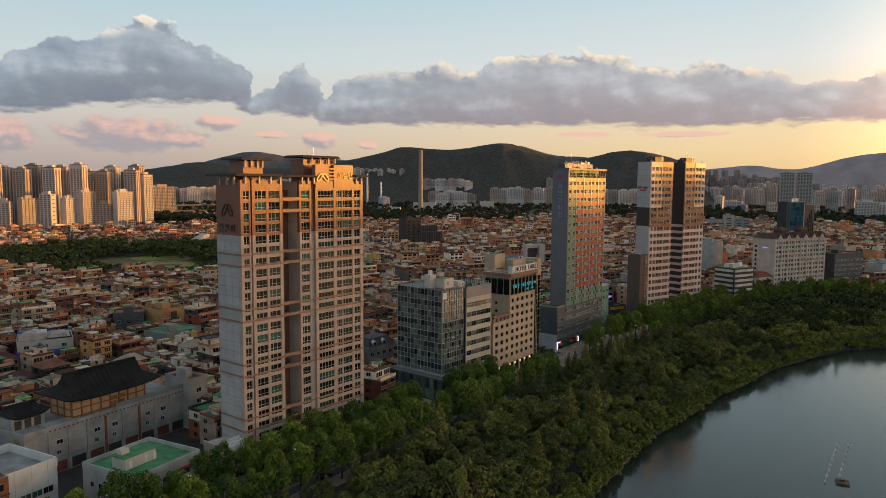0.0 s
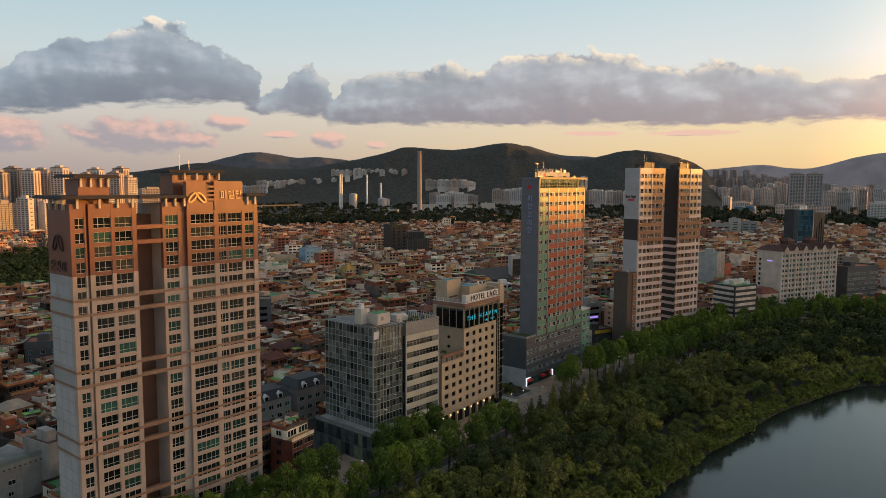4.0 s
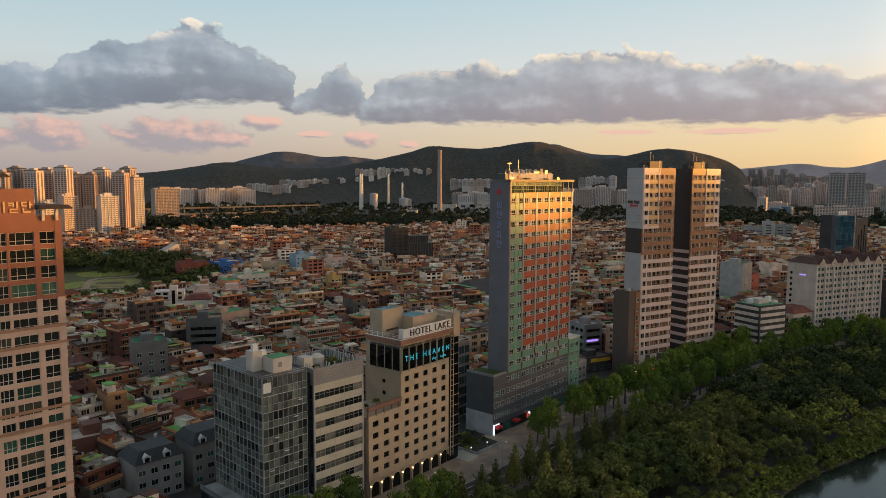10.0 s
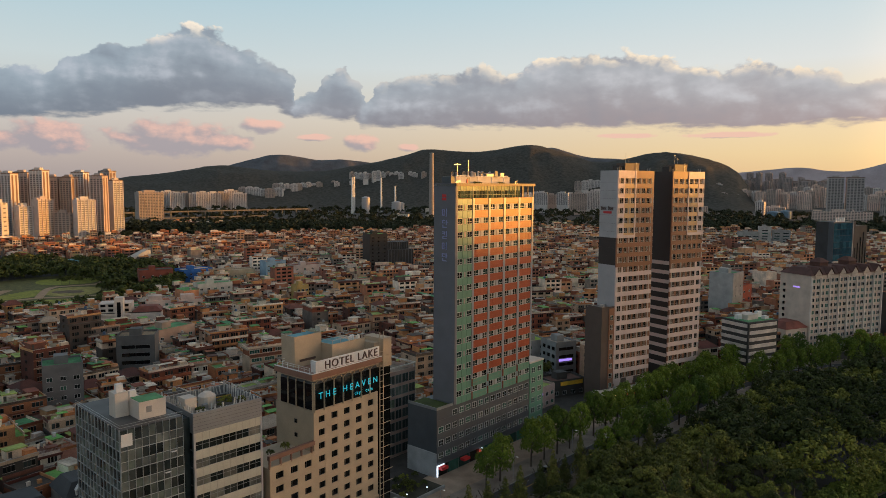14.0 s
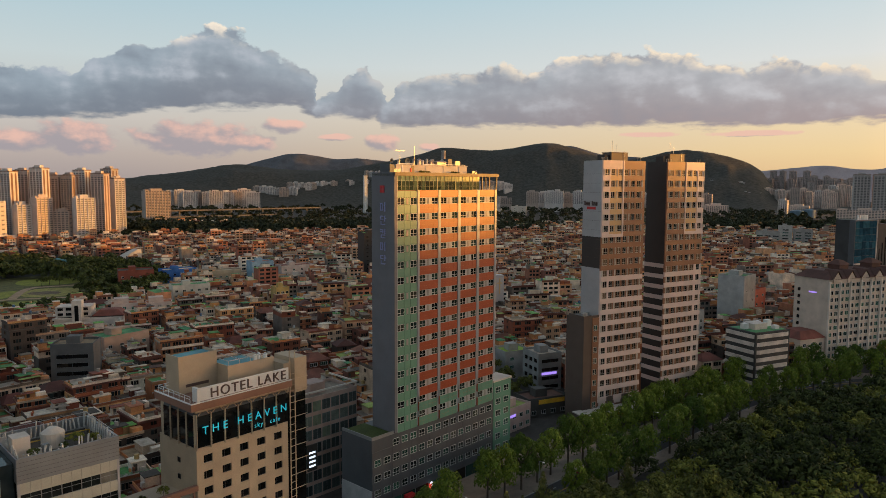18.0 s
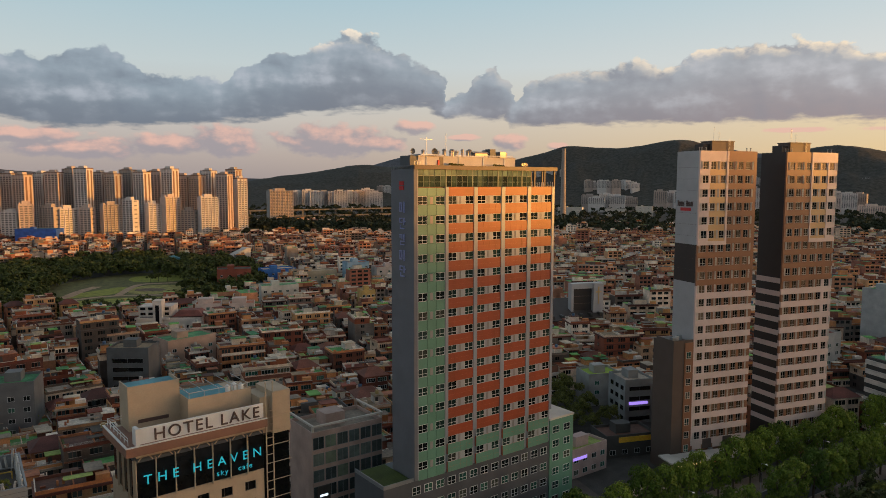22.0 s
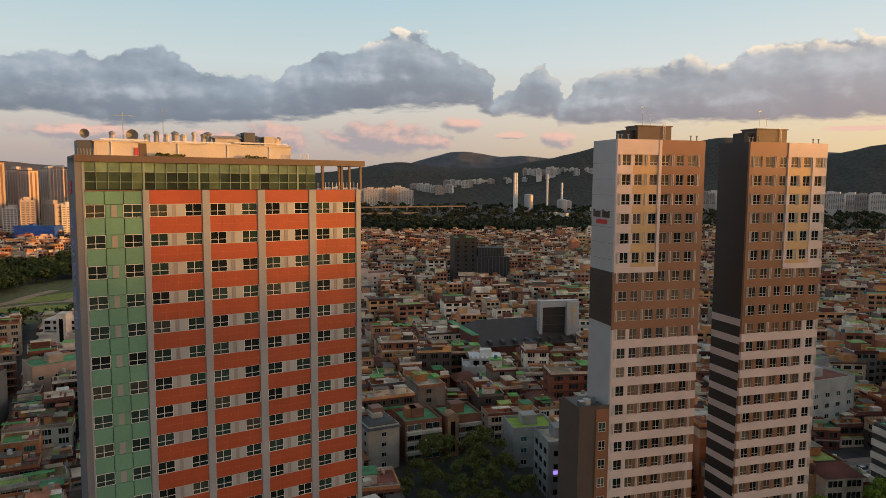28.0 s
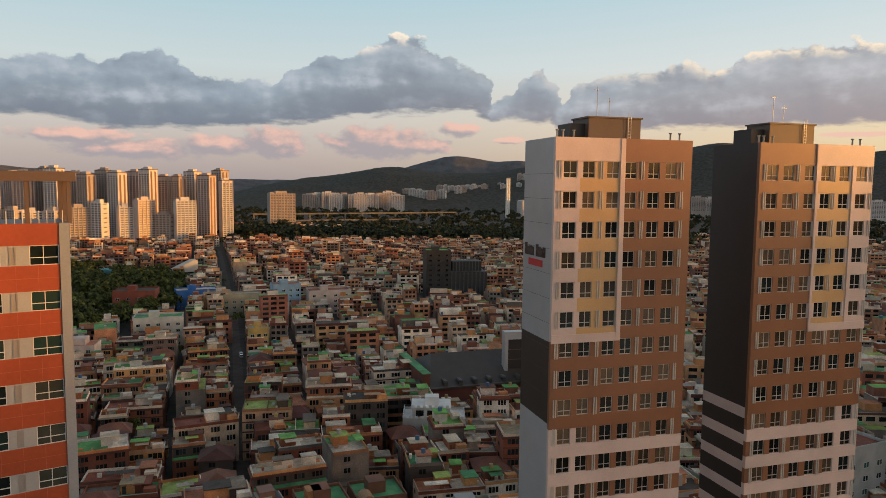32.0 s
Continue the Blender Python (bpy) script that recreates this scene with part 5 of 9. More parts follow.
def hotel():
    t = empty("hotel", 197.3, 212.4, 0, 16.8, "beige stone hotel with a black glass top floor", "hotel")
    D = 14.0
    pbox("core", t, HOTEL_BEIGE, 0.4, 21.3, 0.6, D, 0, 41.0)
    pbox("side_wall", t, HOTEL_BEIGE, 0, 0.4, 0.6, D, 0, 32.7)
    cols = [(1.5, 1.95), (5.5, 2.0), (9.55, 2.0), (13.6, 2.0), (17.8, 2.0)]
    edges = [0.0] + [v for x, w in cols for v in (x, x + w)] + [21.3]
    for a, b in zip(edges[0::2], edges[1::2]):
        pbox("pier", t, HOTEL_BEIGE, a, b, 0, 0.6, 5.0, 32.7)
    for x, w in cols:
        for k in range(8):
            z = 29.4 - 3.22 * k
            window(t, x, z, w, 1.6, 0.25, ((0.32,), ()), DARK_FRAME, BLACK_GLASS, 0.08)
            pbox("spandrel", t, HOTEL_BEIGE, x, x + w, 0.02, 0.6, z + 1.6, z + 3.22)
        pbox("spandrel", t, HOTEL_BEIGE, x, x + w, 0.02, 0.6, 5.0, 29.4 - 3.22 * 7)
    # wing with a roof terrace
    pbox("wing", t, HOTEL_BEIGE, -12.7, 0.0, 0.6, D - 2, 0, 22.6)
    wc = [(-11.1, 2.2), (-6.9, 2.1), (-2.8, 2.0)]
    edges = [-12.7] + [v for x, w in wc for v in (x, x + w)] + [0.0]
    for a, b in zip(edges[0::2], edges[1::2]):
        pbox("pier", t, HOTEL_BEIGE, a, b, 0, 0.6, 5.0, 23.0)
    for x, w in wc:
        for k in range(5):
            z = 19.7 - 3.22 * k
            window(t, x, z, w, 1.6, 0.25, ((0.32,), ()), DARK_FRAME, BLACK_GLASS, 0.08)
            pbox("spandrel", t, HOTEL_BEIGE, x, x + w, 0.02, 0.6, z + 1.6, min(z + 3.22, 23.0))
        pbox("spandrel", t, HOTEL_BEIGE, x, x + w, 0.02, 0.6, 5.0, 19.7 - 3.22 * 4)
    pbox("terrace_fascia", t, HOTEL_BROWN, -13.0, 0.0, -0.4, 0.5, 24.6, 25.6)
    for q in range(5):
        pbox("terrace_post", t, HOTEL_BROWN, -12.8 + 3.0 * q, -12.5 + 3.0 * q, 0.0, 0.4, 22.6, 24.6)
    for k in range(2):
        window(t, 0.0, 28.5 - 3.4 * k, 1.0, 1.0, 6.0, ((), ()), DARK_FRAME, BLACK_GLASS, 0.06, turn=90)
    # arched ground floor, lit warm
    for q in range(8):
        x = -12.2 + 4.2 * q
        pbox("arcade_glass", t, BLACK_GLASS, x + 0.5, x + 3.7, 0.4, 0.6, 0.2, 5.0)
        s = Solid()
        for j in range(9):
            a0 = math.pi * j / 8
            s.box(x + 2.1 - 1.9 * math.cos(a0) - 0.35, x + 2.1 - 1.9 * math.cos(a0) + 0.35, -0.1, 0.5, 3.0 + 1.7 * math.sin(a0) - 0.2, 5.1)
        s.box(x - 0.2, x + 0.35, -0.1, 0.6, 0, 5.1)
        link("arch", s.mesh("arch", HOTEL_BEIGE), t)
        pbox("lamp", t, WARM_LIGHT, x - 0.05, x + 0.2, -0.4, -0.1, 3.6, 3.95)
    # black glass storey
    for q in range(7):
        x = 0.0 + 3.04 * q
        pbox("glass_panel", t, BLACK_GLASS, x + 0.06, x + 2.98, -0.1, 0.05, 32.8, 38.9)
        pbox("glazing_fin", t, HOTEL_BEIGE, x - 0.07, x + 0.07, -0.5, 0.05, 32.4, 39.4)
        link("brace", Solid().bar((x + 0.4, -0.3, 39.2), (x + 1.5, -0.6, 40.6), 0.08).bar((x + 2.6, -0.3, 39.2), (x + 1.5, -0.6, 40.6), 0.08).mesh("brace", HOTEL_BEIGE), t)
    for q in range(4):
        y = 0.1 + 3.0 * q
        pbox("glass_panel", t, BLACK_GLASS, -0.1, 0.05, y + 0.06, y + 2.9, 32.8, 38.9)
        pbox("glazing_fin", t, HOTEL_BEIGE, -0.4, 0.05, y - 0.05, y + 0.05, 32.4, 39.4)
    pbox("top_storey", t, SLATE, 0.05, 21.3, 0.05, 12, 32.7, 39.4)
    link("roof_fascia", Solid().box(-1.6, 21.5, -1.4, -0.4, 40.5, 41.9).box(-1.6, -0.6, -0.4, 12.5, 40.5, 41.9).box(-0.6, 21.3, -0.4, 12.5, 40.9, 41.2).mesh("roof_fascia", HOTEL_BROWN), t)
    pbox("roof_edge", t, WHITE_PAINT, -1.65, 21.5, -1.45, -1.1, 41.9, 42.05)
    pbox("roof_edge", t, WHITE_PAINT, -1.65, -1.3, -1.1, 12.5, 41.9, 42.05)
    for z in (42.5, 43.0):
        pbox("guard_rail", t, WHITE_PAINT, -0.9, -0.82, 0.2, 12.3, z, z + 0.07)
        pbox("guard_rail", t, WHITE_PAINT, -0.9, 1.4, 12.25, 12.33, z, z + 0.07)
    for q in range(7):
        pbox("rail_post", t, WHITE_PAINT, -0.9, -0.82, 0.2 + 2.0 * q, 0.28 + 2.0 * q, 41.9, 43.0)
    for q in range(5):
        pbox("roof_frame_bar", t, STEEL, 10.2 + 2.6 * q, 10.3 + 2.6 * q, 4.6, 12.4, 47.0, 47.1)
        pbox("roof_frame_post", t, STEEL, 10.2 + 2.6 * q, 10.3 + 2.6 * q, 4.6, 4.7, 46.1, 47.0)
    pbox("roof_frame_bar", t, STEEL, 10.2, 21.0, 4.6, 4.7, 47.0, 47.1)
    lettering("sign_letters", "THE HEAVEN", 2.2, 0.05, CYAN_LIGHT, t, (1.0, -0.62, 35.4), spread=1.68)
    lettering("sign_letters", "sky   cafe", 1.3, 0.04, CYAN_LIGHT, t, (12.6, -0.62, 33.7), spread=1.25)
    sign = empty("roof_sign", 197.3, 212.4, 0, 16.8, "white roof sign board with big brown letters on a steel frame", "sign")
    pbox("board", sign, WHITE_PAINT, 0.6, 21.0, -0.9, -0.6, 42.1, 44.6)
    pbox("end_cap", sign, WHITE_PAINT, 0.0, 0.6, -0.9, 0.9, 41.9, 44.6)
    lettering("letters", "HOTEL LAKE", 2.7, 0.12, BRONZE, sign, (2.6, -1.0, 42.4), spread=1.18)
    for q in range(7):
        link("stay", Solid().bar((0.5 + 3.2 * q, -0.6, 44.4), (0.5 + 3.2 * q, 1.6, 41.2), 0.07).mesh("stay", STEEL), sign)
    # stair tower with its ladder-like frame
    pbox("stair_tower", t, BLACK_GLASS, 21.4, 26.3, 0.3, 8, 0, 38.5)
    pbox("stair_head", t, HOTEL_BEIGE, 23.2, 26.5, 0.0, 7, 38.5, 46.0)
    pbox("stair_head", t, HOTEL_BEIGE, 21.3, 23.2, 1.2, 7, 38.5, 45.0)
    for x in (21.6, 22.9):
        pbox("frame_post", t, HOTEL_BEIGE, x, x + 0.18, -0.5, -0.32, 2, 48)
    for q in range(27):
        pbox("frame_rung", t, HOTEL_BEIGE, 21.6, 26.4 if q % 2 else 23.0, -0.45, -0.33, 3 + 1.6 * q if q < 22 else 38 + 1.2 * (q - 22), 3.12 + 1.6 * q if q < 22 else 38.12 + 1.2 * (q - 22))
    # rooftop blocks
    link("lift_block", Solid().box(1.5, 10.0, 8.5, 13.5, 41.2, 48.2).box(1.5, 10.0, 8.5, 8.7, 48.2, 48.8).box(1.5, 1.7, 8.7, 13.5, 48.2, 48.8).box(9.8, 10, 8.7, 13.5, 48.2, 48.8).mesh("lift_block", HOTEL_BEIGE), t)
    pbox("roof_coating", t, TEAL_ROOF, 1.7, 9.8, 8.7, 13.5, 48.2, 48.3)
    link("roof_block", Solid().box(10.0, 21.2, 4.5, 12.5, 41.2, 45.6).box(10, 21.2, 4.5, 4.7, 45.6, 46.1).box(10, 10.2, 4.7, 12.5, 45.6, 46.1).mesh("roof_block", HOTEL_BEIGE), t)
    pbox("roof_coating", t, TEAL_ROOF, 10.4, 18, 5, 12, 45.6, 45.75)
    for x, y in ((17.5, 6.0), (19.0, 6.8), (19.8, 5.6)):
        link("roof_vent", Solid().tube(x, y, 45.6, 46.6, 0.45).tube(x, y, 46.6, 47.0, 0.5, 0.15).mesh("roof_vent", WHITE_PAINT), t)
    pbox("wall_sign", t, BRONZE, 3.0, 8.0, 8.42, 8.5, 42.4, 43.0)


def striped_office():
    t = empty("striped_office", 167.9, 204.8, 0, 12.1, "grey office block with pale stone bands and roof garden", "office block")
    W, D, P = 15.7, 15.0, 3.72
    pbox("core", t, SLATE, 0.2, W - 0.2, 0.4, D, 0, 37.0)
    GB_GREY = mat("blue_grey_metal_crown", (0.26, 0.265, 0.27), 0.5, 0.2, vary=0.05, stain=0.1, bump=0.03)
    pbox("crown", t, GB_GREY, 0.0, W + 0.1, 0.0, 0.4, 35.3, 39.4)
    pbox("crown", t, GB_GREY, W - 0.2, W + 0.1, 0.4, D, 35.3, 39.4)
    pbox("crown", t, GB_GREY, 0.0, 0.2, 0.4, D, 35.3, 39.4)
    pbox("crown", t, GB_GREY, 0.0, W + 0.1, D, D + 0.3, 35.3, 39.4)
    for q in range(5):
        pbox("cladding_joint", t, SLATE, 0.0, W, -0.015, 0.0, 35.9 + 0.7 * q, 35.94 + 0.7 * q)
    RIBBON = glass("grey_ribbon_glass", [(0.02, 0.024, 0.024), (0.05, 0.055, 0.05), (0.012, 0.014, 0.014), (0.12, 0.12, 0.105), (0.03, 0.034, 0.032), (0.18, 0.175, 0.15)], 0.06)
    for k in range(9):
        z = 35.3 - P * k
        for q in range(10):
            pbox("stone_panel", t, PALE_PANEL, 0.4 + 1.53 * q, 1.89 + 1.53 * q, 0.02, 0.4, z - 1.85, z - 0.02)
        if k < 9:
            for q in range(5):
                window(t, 0.4 + 3.06 * q, z - P, 3.04, P - 1.87, 0.15, ((0.5,), (0.6,)), GREY_FRAME, RIBBON, 0.06)
    for x in (0.0, W - 0.35):
        pbox("corner_pier", t, NP_GREY, x, x + 0.4, -0.05, 0.4, 0, 35.3)
    for q in range(9):
        pbox("side_glass", t, CURTAIN_GLASS, 0.12, 0.2, 1.0, 5.5, 2 + P * q, 2 + P * q + 3.3)
    pbox("roof_deck", t, mat("dark_roof_planks", (0.09, 0.075, 0.06), 0.9), 0.2, W - 0.2, 0.4, D, 37.0, 37.1)
    # roof garden: trellis, tank, plants
    tank = tagged(link("water_tank", Solid().tube(8, 9.5, 37.1, 39.6, 1.9, sides=16).tube(8, 9.5, 39.6, 40.4, 1.9, 0.8, sides=16).mesh("water_tank", CREAM)), "round cream water tank on the office roof", "water tank")
    tank.matrix_basis = t.matrix_basis.copy()
    slats = random.Random(8)
    SLAT_M = mat("weathered_white_board", (0.50, 0.48, 0.45), 0.7, vary=0.15, stain=0.3)

    def slat(x, y, lean_x, lean_y):
        h = slats.uniform(1.5, 3.2)
        link("fence_slat", Solid().bar((x, y, 37.5), (x + lean_x, y + lean_y, 37.5 + h), slats.uniform(0.09, 0.15)).mesh("fence_slat", SLAT_M), t)

    for q in range(20):
        slat(0.6 + 0.74 * q, slats.uniform(0.7, 1.1), slats.uniform(-0.5, 0.5), -0.2)
        slat(0.6 + 0.74 * q, D - slats.uniform(0.4, 0.9), slats.uniform(-0.4, 0.4), 0.2)
    for q in range(14):
        slat(W - 0.7, 1 + 0.95 * q, 0.2, slats.uniform(-0.4, 0.4))
        slat(0.7, 1 + 0.95 * q, -0.2, slats.uniform(-0.4, 0.4))
    for q in range(7):
        x, y = slats.uniform(1.5, 6.0), slats.uniform(2.0, 7.5)
        pbox("roof_unit", t, (SLAT_M, CREAM, GREY_FRAME)[q % 3], x, x + slats.uniform(0.7, 1.5), y, y + slats.uniform(0.6, 1.2), 37.1, 37.1 + slats.uniform(0.8, 1.7))
    for y in (10.6, 12.4):
        link("pipe_run", Solid().bar((1.0, y, 38.2), (14.4, y, 38.2), 0.08).bar((1.0, y, 38.2), (1.0, y, 37.1), 0.08).bar((14.4, y, 38.2), (14.4, y, 37.1), 0.08).mesh("pipe_run", ROAD_YELLOW if y < 11 else STEEL), t)
    for z in (39.6, 40.3):
        pbox("fence_rail", t, STEEL, 0.3, W - 0.3, D - 0.5, D - 0.42, z, z + 0.08)
        pbox("fence_rail", t, STEEL, W - 0.55, W - 0.47, 0.6, D - 0.4, z, z + 0.08)
    pbox("roof_hut", t, CREAM, 0.8, 3.4, 5, 8, 37.1, 41.2)
    for q in range(6):
        pbox("planter_box", t, TIMBER, 2.0 + 2.1 * q, 3.6 + 2.1 * q, 1.2, 2.2, 37.1, 37.8)


def glass_office():
    t = empty("glass_office", 153.7, 201.2, 0, 12.1, "grey-green glass office block with a stepped base", "office block")
    W, D, P = 12.2, 22.5, 3.85
    pbox("core", t, SLATE, 0.25, W, 0.25, D, 0, 39.6)
    floors = 8
    GO_BAND = glass("grey_spandrel_glass", [(0.12, 0.132, 0.122), (0.15, 0.165, 0.15), (0.09, 0.10, 0.092), (0.14, 0.165, 0.135), (0.075, 0.083, 0.078)], 0.08, spec=0.5)
    VISION = glass("office_window_glass", [(0.03, 0.038, 0.036), (0.06, 0.07, 0.065), (0.015, 0.018, 0.018), (0.10, 0.115, 0.10), (0.025, 0.03, 0.028), (0.16, 0.175, 0.15), (0.04, 0.045, 0.042)], 0.05, spec=0.5)
    FIN = mat("pale_aluminium_fin", (0.46, 0.47, 0.47), 0.4, 0.3, vary=0.06, stain=0.1, bump=0)
    for k in range(floors):
        z = 8.8 + P * k
        for q in range(9):
            x = W / 9 * q
            pbox("glass_panel", t, VISION, x + 0.03, x + W / 9 - 0.03, 0.05, 0.2, z + 1.72, z + P - 0.05)
            pbox("spandrel_panel", t, GO_BAND, x + 0.03, x + W / 9 - 0.03, 0.06, 0.2, z + 0.02, z + 1.68)
        for q in range(13):
            y = 0.25 + (D - 0.3) / 13 * q
            w = (D - 0.3) / 13
            pbox("glass_panel", t, VISION, 0.05, 0.2, y + 0.03, y + w - 0.03, z + 1.72, z + P - 0.05)
            pbox("spandrel_panel", t, GO_BAND, 0.06, 0.2, y + 0.03, y + w - 0.03, z + 0.02, z + 1.68)
        pbox("floor_line", t, FIN, -0.05, W, -0.09, 0.06, z - 0.1, z + 0.02)
        pbox("floor_line", t, FIN, -0.05, W, -0.05, 0.05, z + 1.66, z + 1.73)
        pbox("floor_line", t, FIN, -0.09, 0.06, 0.06, D, z - 0.1, z + 0.02)
        pbox("floor_line", t, FIN, -0.05, 0.05, 0.06, D, z + 1.66, z + 1.73)
    for q in range(10):
        pbox("fin", t, FIN, W / 9 * q - 0.03, W / 9 * q + 0.03, -0.14, 0.05, 8.8, 39.9)
    for q in range(14):
        pbox("fin", t, FIN, -0.14, 0.05, 0.22 + (D - 0.3) / 13 * q - 0.03, 0.22 + (D - 0.3) / 13 * q + 0.03, 8.8, 39.9)
    for q, (k, c) in enumerate(((1, 3), (2, 6), (3, 4), (4, 2), (5, 6), (2, 1), (6, 7))):
        sash = pbox("open_sash", t, WHITE_PAINT, W / 9 * c + 0.1, W / 9 * (c + 1) - 0.1, -0.6, -0.1, 8.8 + P * k + 1.3, 8.8 + P * k + 1.36)
    pbox("sign_plate", t, WHITE_PAINT, 0.1, 2.2, -0.24, -0.19, 36.6, 39.0)
    # stepped base
    pbox("base", t, SLATE, -4.2, W + 0.4, -3.8, D, 0, 8.4)
    pbox("base_roof", t, CONCRETE, -4.4, W + 0.6, -4.0, D, 8.4, 8.8)
    for x0, x1, y0, y1 in ((-4.4, W + 0.6, -4.0, -3.85), (-4.4, -4.25, -3.85, D)):
        pbox("base_parapet", t, GREY_FRAME, x0, x1, y0, y1, 8.8, 9.7)
    for z in (40.2, 40.7):
        pbox("roof_rail", t, STEEL, 0.0, W, 0.0, 0.07, z, z + 0.07)
        pbox("roof_rail", t, STEEL, 0.0, 0.07, 0.07, D, z, z + 0.07)
    for q in range(10):
        for z in (0.5, 4.4):
            pbox("glass_panel", t, CURTAIN_GLASS, -4.1 + 1.66 * q, -2.55 + 1.66 * q, -3.9, -3.8, z, z + 3.5)
    for q in range(13):
        for z in (0.5, 4.4):
            pbox("glass_panel", t, CURTAIN_GLASS, -4.3, -4.2, -3.6 + 2.0 * q, -1.75 + 2.0 * q, z, z + 3.5)
    pbox("roof_deck", t, mat("dark_wet_roof_felt", (0.07, 0.068, 0.066), 0.5, vary=0.1, stain=0.4), 0.1, W, 0.1, D, 39.6, 39.75)
    link("roof_hut", Solid().box(5.2, 10.5, 3.5, 8.0, 39.75, 43.2).box(5.2, 8.2, 8.0, 12.0, 39.75, 42.6).mesh("roof_hut", CREAM), t)
    link("roof_hut", Solid().box(2.4, 5.0, 8.0, 11.0, 39.75, 44.6).mesh("roof_hut", CREAM), t)
    pbox("roof_coating", t, GREEN_ROOF, 5.4, 10.3, 3.7, 8.0, 43.2, 43.3)
    for x, y in ((3.0, 8.6), (5.8, 9.2)):
        pbox("roof_tank", t, WHITE_PAINT, x, x + 1.3, y, y + 1.1, 44.6 if x < 5 else 42.6, 46.2 if x < 5 else 44.2)
    pbox("hut_window", t, GREY_FRAME, 6.6, 7.6, 3.42, 3.5, 41, 42.2)
    pbox("link_block", t, CURTAIN_GLASS, W, 14.6, 2.0, D, 0, 38.4)


apartment_tower()
orange_tower()
park_towers()
hotel()
striped_office()
glass_office()

# ---- the old quarter of low houses ----
WALL_TINTS = [(0.163, 0.043, 0.021), (0.279, 0.092, 0.040), (0.099, 0.032, 0.020), (0.465, 0.335, 0.230), (0.175, 0.124, 0.088), (0.419, 0.157, 0.064), (0.064, 0.045, 0.036), (0.581, 0.443, 0.317), (0.233, 0.063, 0.030), (0.099, 0.071, 0.056), (0.349, 0.184, 0.086), (0.128, 0.033, 0.019), (0.744, 0.691, 0.566), (0.256, 0.103, 0.046), (0.052, 0.041, 0.036), (0.581, 0.313, 0.125)]
DECK_TINTS = [(0.098, 0.264, 0.075), (0.414, 0.336, 0.245), (0.138, 0.105, 0.078), (0.161, 0.374, 0.085), (0.230, 0.068, 0.040), (0.598, 0.473, 0.340), (0.069, 0.220, 0.090), (0.230, 0.182, 0.135), (0.299, 0.363, 0.090), (0.310, 0.220, 0.130), (0.115, 0.053, 0.036), (0.713, 0.616, 0.490), (0.069, 0.057, 0.046), (0.460, 0.385, 0.300), (0.391, 0.143, 0.070)]
HUT_TINTS = [(0.497, 0.190, 0.071), (0.691, 0.540, 0.399), (0.292, 0.088, 0.040), (0.626, 0.280, 0.104), (0.594, 0.520, 0.456), (0.800, 0.680, 0.551), (0.173, 0.064, 0.041), (0.713, 0.580, 0.475), (0.540, 0.240, 0.095)]
# Lighter walls for the distant houses: haze worked into the tints.
HAZED_TINTS = [(0.240, 0.067, 0.033), (0.360, 0.124, 0.054), (0.132, 0.045, 0.027), (0.552, 0.389, 0.265), (0.204, 0.162, 0.132), (0.480, 0.184, 0.076), (0.084, 0.059, 0.047), (0.672, 0.518, 0.392), (0.480, 0.292, 0.176),
             (0.288, 0.097, 0.049), (0.156, 0.124, 0.105), (0.528, 0.270, 0.127), (0.800, 0.691, 0.568), (0.336, 0.140, 0.065), (0.072, 0.054, 0.045), (0.552, 0.281, 0.113), (0.180, 0.050, 0.028)]
TRIM_TINTS = [(0.140, 0.042, 0.028), (0.108, 0.037, 0.028), (0.173, 0.063, 0.040), (0.205, 0.079, 0.045), (0.367, 0.294, 0.220), (0.097, 0.034, 0.024)]
TANK_TINTS = [(0.06, 0.12, 0.22), (0.36, 0.26, 0.10), (0.40, 0.38, 0.34), (0.30, 0.28, 0.25), (0.45, 0.44, 0.42)]
WALL = mat("house_brick_or_plaster", (0, 0, 0), 0.85, grain=3.5, vary=0.18, stain=0.3, bump=0.2, tints=WALL_TINTS)
DECK = mat("roof_coating", (0, 0, 0), 0.85, grain=1.6, vary=0.2, stain=0.4, bump=0.1, tints=DECK_TINTS)
HUT = mat("roof_hut_plaster", (0, 0, 0), 0.85, grain=3, vary=0.15, stain=0.3, bump=0.1, tints=HUT_TINTS)
TRIM = mat("roof_edge_tiles", (0, 0, 0), 0.8, grain=5, vary=0.25, stain=0.3, bump=0.3, tints=TRIM_TINTS)
TANK = mat("plastic_tank", (0, 0, 0), 0.5, vary=0.1, stain=0.2, bump=0, tints=TANK_TINTS)
WALL_I = mat("hazed_house_walls", (0, 0, 0), 0.85, grain=3.5, vary=0.18, stain=0.3, bump=0, tints=HAZED_TINTS, island=True)
DECK_I = mat("far_roof_coating", (0, 0, 0), 0.85, grain=1.6, vary=0.2, stain=0.4, bump=0, tints=DECK_TINTS, island=True)
HUT_I = mat("far_roof_huts", (0, 0, 0), 0.85, grain=3, vary=0.15, stain=0.3, bump=0, tints=HUT_TINTS, island=True)
TRIM_I = mat("far_roof_edges", (0, 0, 0), 0.8, grain=5, vary=0.25, stain=0.3, bump=0, tints=TRIM_TINTS, island=True)
TANK_I = mat("far_roof_tanks", (0, 0, 0), 0.5, vary=0.1, stain=0.2, bump=0, tints=TANK_TINTS, island=True)
WALL_N = mat("house_walls", (0, 0, 0), 0.85, grain=3.5, vary=0.18, stain=0.3, bump=0, tints=WALL_TINTS, island=True)
